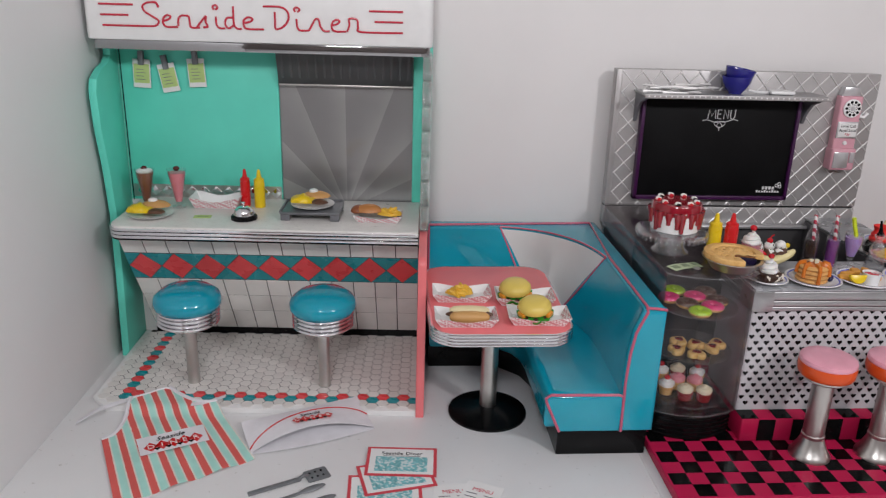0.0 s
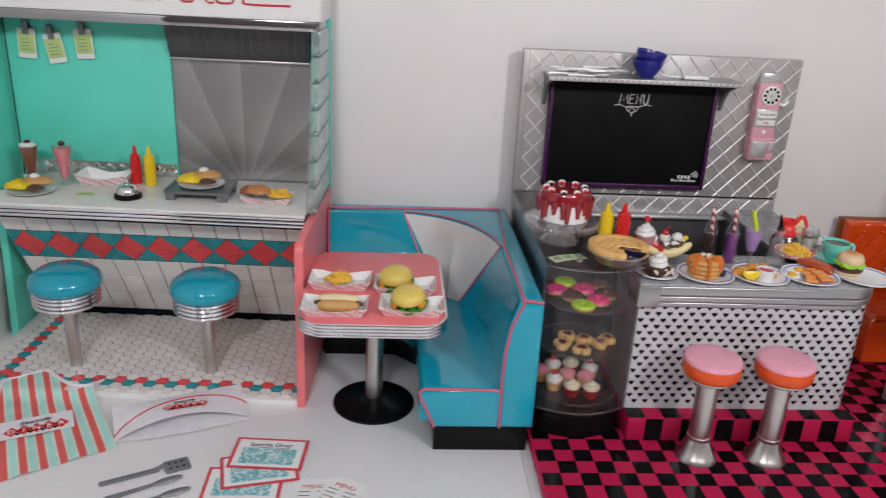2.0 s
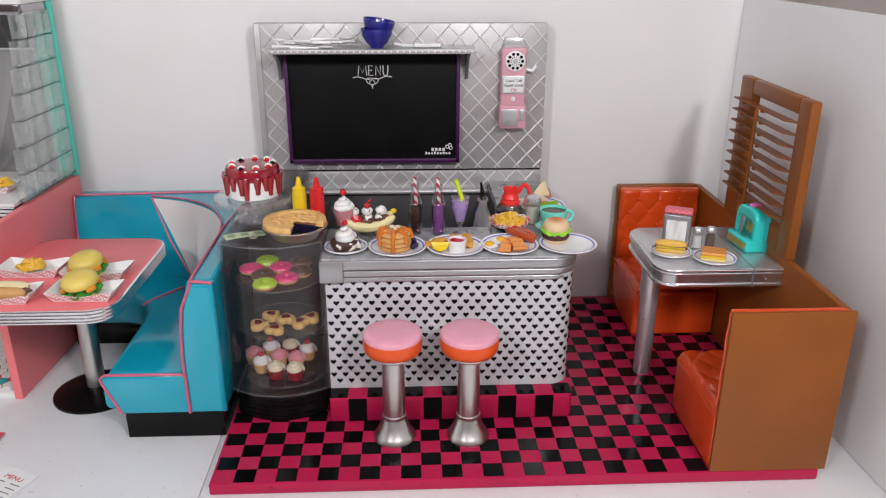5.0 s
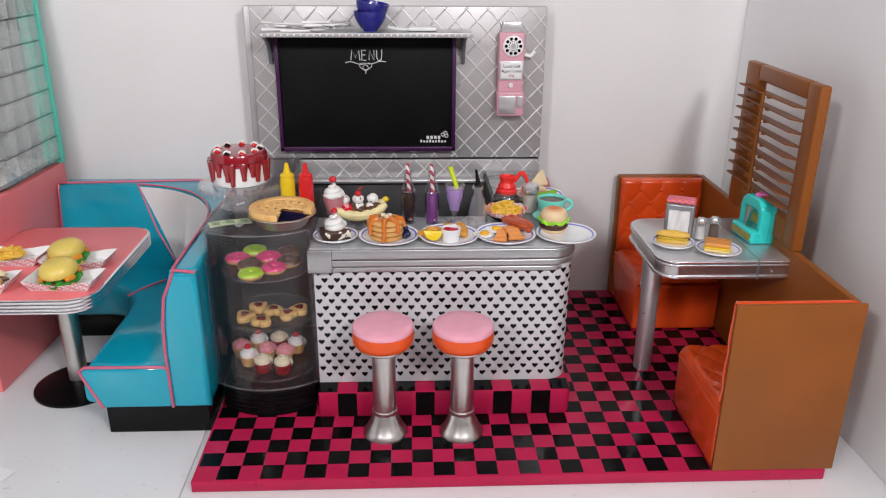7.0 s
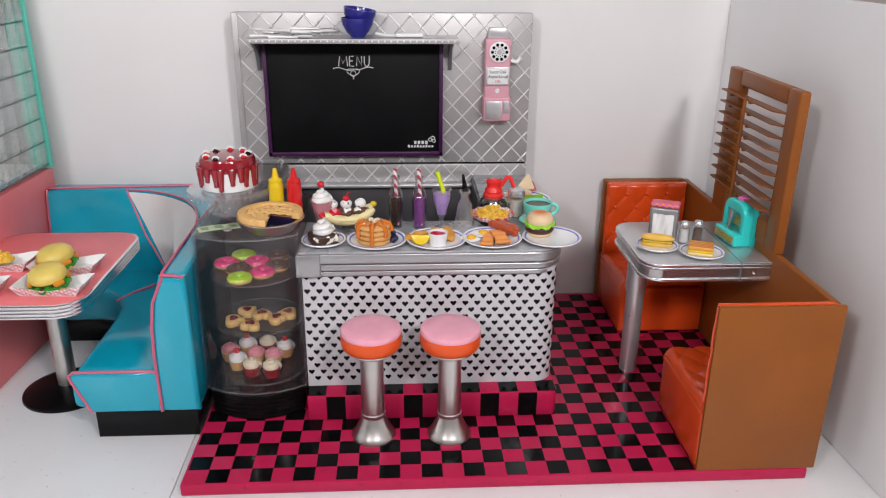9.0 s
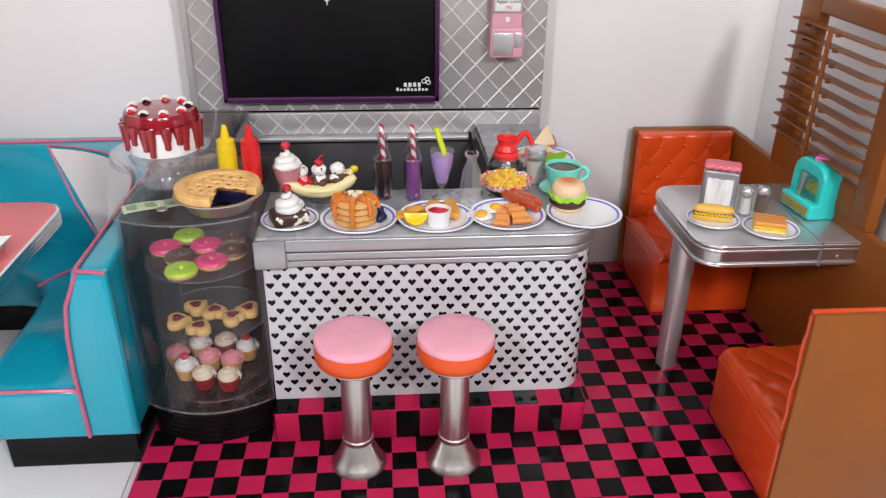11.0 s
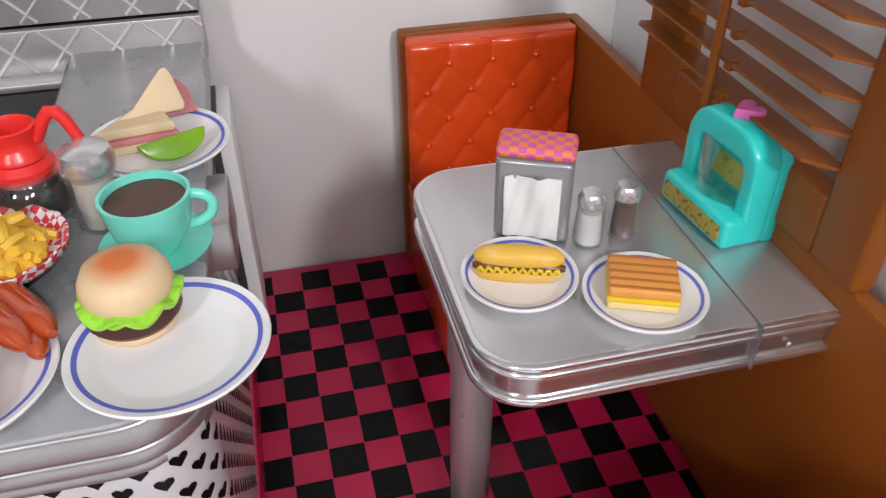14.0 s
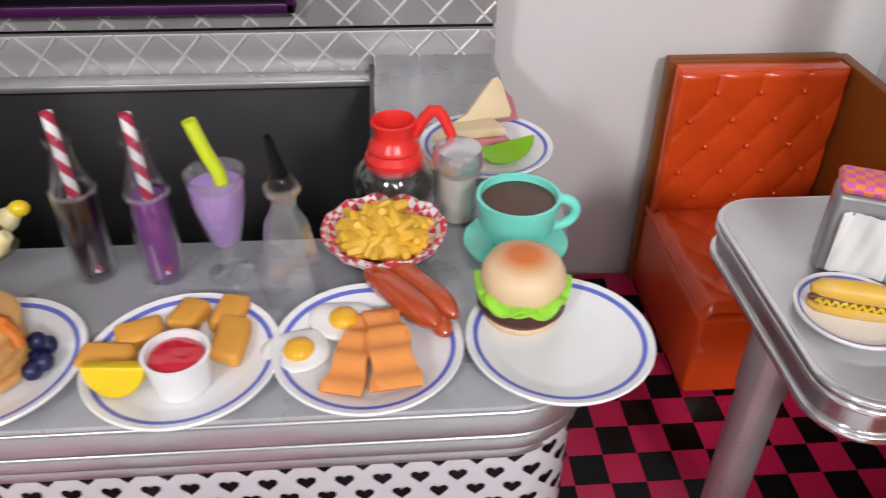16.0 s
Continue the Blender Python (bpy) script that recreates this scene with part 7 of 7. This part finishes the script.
STRIPES = 33
for k in range(STRIPES):
    kind = k % 4
    m = (CORAL_CLOTH, CREAM_CLOTH, MINT_CLOTH, CREAM_CLOTH)[kind]
    # colour stripes are wide, the white lines between them narrow
    a = (k // 2) * 2 / (STRIPES - 1)
    wide = 2 / (STRIPES - 1)
    u0, u1 = (a, a + wide * 0.82) if kind % 2 == 0 else (a + wide * 0.82, a + wide)
    if u0 >= 1:
        continue
    part("stripe", grid(lambda u, v: apron_point(min(1, u0 + (u1 - u0) * u), v), 3, 26, 0.0011), m, apron)
part("neck_edge", tube([apron_point(0.30 + 0.40 * u / 8, 1.0) for u in range(9)], 0.0026, 8), WHITE_CLOTH, apron, "white binding")
for lo, hi in ((0.0, 0.32), (0.68, 1.0)):
    part("arm_edge", tube([apron_point(lo + (hi - lo) * k / 14, 1.0) for k in range(15)], 0.0042, 8), WHITE_CLOTH, apron, "white binding")
part("strap", grid(lambda u, v: Vector((-1.012 - 0.080 * u, 0.346 - 0.062 * u + 0.017 * (v - 0.5), TOP + 0.017 - 0.012 * max(0, u - 0.6) / 0.4)), 10, 2, 0.001), WHITE_CLOTH, apron, "white strap")
part("strap", grid(lambda u, v: Vector((-0.885 + 0.062 * u, 0.326 + 0.032 * u * u + 0.012 * (v - 0.5), TOP + 0.0165)), 10, 2, 0.001), WHITE_CLOTH, apron, "white strap")


def badge(m, parent, w, patch=True):
    if patch:
        part("badge_patch", moved(box(-w / 2, w / 2, -w * 0.24, w * 0.24, 0, 0.0008, 0), m), WHITE_CLOTH, parent, "white badge patch")
    for k, ch in enumerate("DINER"):
        x, y = (k - 2) * w * 0.165, -w * 0.075
        part("badge_diamond", moved(prism([(x - w * 0.105, y), (x, y - w * 0.125), (x + w * 0.105, y), (x, y + w * 0.125)], 0.0008, 0.0014), m), RED, parent, "red badge diamond")
        if k:
            a = x - w * 0.0825
            part("badge_gap", moved(prism([(a - w * 0.05, y - w * 0.055), (a, y - w * 0.12), (a + w * 0.05, y - w * 0.055)], 0.0009, 0.0016), m), BLACK, parent, "black badge diamond")
        part("writing", moved(lettering(ch, w * 0.15, 0.0002), m @ pose(x, y - w * 0.052, 0.0018)), WHITE, parent, "white letter")
    slope = Matrix(((1, 0.35, 0, 0), (0, 1, 0, 0), (0, 0, 1, 0), (0, 0, 0, 1)))
    part("writing", moved(lettering("Seaside", w * 0.145, 0.0002), m @ pose(-w * 0.02, w * 0.065, 0.0016, 0, 0, 2) @ slope), BLACK, parent, "dark slanted lettering")


badge(Matrix.Translation((-0.893, 0.212, TOP + 0.0072)) @ pose(0, 0, 0, 0, 0, 24), apron, 0.122)

hat = thing("paper_hat", pose(-0.648, 0.258, TOP, 0, 0, 20), "folded white paper diner hat with red line and badge", "hat")


def hat_at(u, v):
    """The upper flap: v from the open front edge to the crease behind."""
    x = 0.119 * (2 * u - 1)
    bow = max(0.0, math.sin(math.pi * u)) ** 0.8
    y = -0.052 + 0.012 * bow + (0.096 - 0.012 * bow) * v + 0.014 * u * v * v
    z = 0.004 + 0.025 * bow * (1 - v) ** 0.9 + 0.004 * math.sin(math.pi * v) * bow + 0.011 * v ** 1.3
    return Vector((x, y, z))


def hat_frame(u, v, out):
    """A frame that lies on the flap at u, v."""
    p = hat_at(u, v)
    e1 = (hat_at(u + 0.02, v) - hat_at(u - 0.02, v)).normalized()
    e2 = (hat_at(u, v + 0.02) - hat_at(u, v - 0.02)).normalized()
    n = e1.cross(e2).normalized()
    m = Matrix((e1, n.cross(e1), n)).transposed().to_4x4()
    return Matrix.Translation(p + n * out) @ m


part("upper_flap", grid(hat_at, 28, 12, 0.0008), WHITE_CLOTH, hat)
part("lower_flap", grid(lambda u, v: Vector((0.119 * (2 * u - 1), -0.052 - 0.012 * math.sin(math.pi * u) * (1 - v) + 0.095 * v + 0.014 * u * v * v, 0.0030 + 0.002 * math.sin(math.pi * u) * (1 - v) + 0.011 * v ** 4)), 24, 12, 0.0010), WHITE_CLOTH, hat, "lower flap")
part("red_line", tube([hat_at(k / 24, 0.12 + 0.33 * k / 24 + 0.44 * math.sin(math.pi * k / 24) ** 0.8) + Vector((0, -0.0004, 0.0012)) for k in range(25)], 0.0011, 6), RED, hat, "red line")
badge(hat_frame(0.53, 0.40, 0.0010), hat, 0.092, False)

UTENSIL = mat("grey_utensil_plastic", (0.20, 0.21, 0.22), 0.32, 0.35, bump=0.06)
t = thing("spatula", pose(-0.666, 0.081, TOP, 0, 0, 26) @ Matrix.Diagonal((0.87, 1, 1, 1)), "grey toy spatula with round holes", "spatula")
part("handle", box(-0.080, 0.028, -0.0045, 0.0045, 0.0005, 0.0055, 0.0015), UTENSIL, t)
part("neck", tube([(0.022, 0, 0.004), (0.034, 0, 0.008), (0.044, 0, 0.003)], 0.0032, 8), UTENSIL, t)
part("blade", prism(rrect(0.038, 0.086, -0.017, 0.017, 0.004), 0.001, 0.0035, bev=0.0008), UTENSIL, t)
for i in range(3):
    for j in range(2):
        part("hole", lathe([(0, 0.0034), (0.0024, 0.0034), (0.0024, 0.0039), (0, 0.0039)], 10, at=(0.049 + 0.012 * i, -0.007 + 0.014 * j, 0)), BLACK, t, "round hole")
for x, y, q, word in ((-0.655, 0.043, 30, "fork"), (-0.636, 0.014, 28, "knife")):
    c = thing(word, pose(x, y, TOP, 0, 0, q), f"grey plastic toy {word} lying flat", word, "utensils on the table")
    part("handle", tube([(-0.060, 0, 0.0035), (-0.02, 0, 0.0035), (0.02, 0, 0.0035)], [0.0045, 0.0035, 0.0025], 8), UTENSIL, c)
    part("head", blob((0.026, 0.0075, 0.0035), 2, at=(0.038, 0, 0.0042)), UTENSIL, c)

MENU_TEAL = mat("teal_print", (0.17, 0.46, 0.49), 0.6, var=0.25, scale=120, bump=0.02, spots=((0.62, 0.72, 0.72), 170, 0.49, 0.08))
MENU_RED = mat("red_card_border", (0.62, 0.06, 0.08), 0.5)


def place_mat(x, y, z, q):
    t = thing("place_card", pose(x, y, z, 0, 0, q), "red bordered paper card with a teal diner picture", "card", "diner cards on the table")
    part("border", box(-0.064, 0.064, -0.044, 0.044, 0, 0.0008, 0), MENU_RED, t, "red border")
    part("sheet", box(-0.058, 0.058, -0.038, 0.038, 0.0007, 0.0012, 0), PAPER, t)
    part("picture", box(-0.047, 0.047, -0.031, 0.013, 0.0011, 0.0016, 0), MENU_TEAL, t, "teal picture")
    part("writing", moved(lettering("Seaside Diner", 0.0135, 0.0002), pose(0, 0.0195, 0.0014)), BLACK, t, "dark lettering")
    part("print_bar", box(-0.034, 0.034, 0.0150, 0.0164, 0.0011, 0.0015, 0), GREY_METAL, t, "small grey print")


place_mat(-0.498, 0.058, TOP + 0.0002, 0)
place_mat(-0.478, 0.096, TOP + 0.0022, 12)
place_mat(-0.468, 0.136, TOP + 0.0042, -4)
for x, y, z, q in ((-0.380, 0.030, 0.0002, 3), (-0.338, 0.030, 0.0014, -25)):
    t = thing("menu_card", pose(x, y, TOP + z, 0, 0, q), "small white card headed MENU in red", "menu card", "menu cards on the table")
    part("sheet", box(-0.033, 0.033, -0.042, 0.042, 0, 0.0007, 0), PAPER, t)
    part("writing", moved(lettering("MENU", 0.0135, 0.0002), pose(0, 0.017, 0.0009)), SIGN_RED, t, "red heading")
    for k in range(4):
        for s in (-1, 1):
            part("print_bar", box(s * 0.016 - 0.010, s * 0.016 + 0.010, 0.008 - 0.010 * k, 0.0098 - 0.010 * k, 0.0006, 0.0011, 0), GREY_METAL, t)

# ---- floor pieces ----
tile_mesh = None
for r in range(0, 20, 2):
    part("cut_tile", box(29 * TILE + 0.0003, 0.9686, r * TILE + 0.0003, r * TILE + TILE - 0.0003, -0.0002, 0.0005, 0), BLACK_TILE, floor_thing)
for c in range(29):
    for r in range(20):
        if (c + r) % 2:
            if tile_mesh is None:
                first = part("tile", box(0.0003, TILE - 0.0003, 0.0003, TILE - 0.0003, -0.0002, 0.0005, 0), BLACK_TILE, floor_thing)
                tile_mesh = first.data
                ob = first
            else:
                ob = new("tile", tile_mesh)
                ob.parent = floor_thing
            ob.location = (c * TILE, r * TILE, 0)

# hexagon mosaic: flat sides to the left and right
HEX_W, HEX_H = 0.02794, 0.0240


def hex_mesh(name, material):
    bm = bmesh.new()
    k = HEX_W / 2 - 0.0006
    q = 0.25 * HEX_W - 0.0003
    h = HEX_H / 2 - 0.0005
    shape = [(k, 0), (q, h), (-q, h), (-k, 0), (-q, -h), (q, -h)]
    low = [bm.verts.new((a, b, -0.0008)) for a, b in shape]
    top = [bm.verts.new((a * 0.985, b * 0.985, 0.0005)) for a, b in shape]
    bm.faces.new(top)
    for i in range(6):
        bm.faces.new((low[i], low[(i + 1) % 6], top[(i + 1) % 6], top[i]))
    mesh = bpy.data.meshes.new(name)
    bm.to_mesh(mesh)
    bm.free()
    mesh.materials.append(material)
    return mesh


HEXES = {key: hex_mesh("hex_" + key, m) for key, m in (("white", HEX_TILE), ("red", RED_TILE), ("teal", TEAL_TILE))}
step_x = HEX_W * 0.75
cols = 31
edge_col = 28        # the coloured border column
far = []
for i in range(cols):
    for j in range(14):
        x = -0.005 - i * step_x
        y = -0.336 + j * HEX_H + (HEX_H / 2 if i % 2 else 0)
        if y > -0.006 or (i > edge_col and y < -0.345 + 0.012 * (i - edge_col)):
            continue
        colour = "white"
        if j == 1 and i <= edge_col:
            colour = "red" if i % 2 else "teal"
        elif i == edge_col and j > 1:
            colour = "teal" if j % 2 else "red"
        if j > 8 and colour == "white":
            far.append((x, y))
            continue
        ob = new("hex_tile", HEXES[colour])
        ob.parent = hexfloor
        ob.location = (x, y, 0.0122)
verts, faces = [], []
for x, y in far:
    n = len(verts)
    verts += [(v.co.x + x, v.co.y + y, v.co.z + 0.0122) for v in HEXES["white"].vertices]
    faces += [[n + k for k in p.vertices] for p in HEXES["white"].polygons]
mesh = bpy.data.meshes.new("hex_tiles")
mesh.from_pydata(verts, [], faces)
mesh.materials.append(HEX_TILE)
ob = new("hex_tiles", mesh)
ob.parent = hexfloor
tagged(ob, kind="stuff")
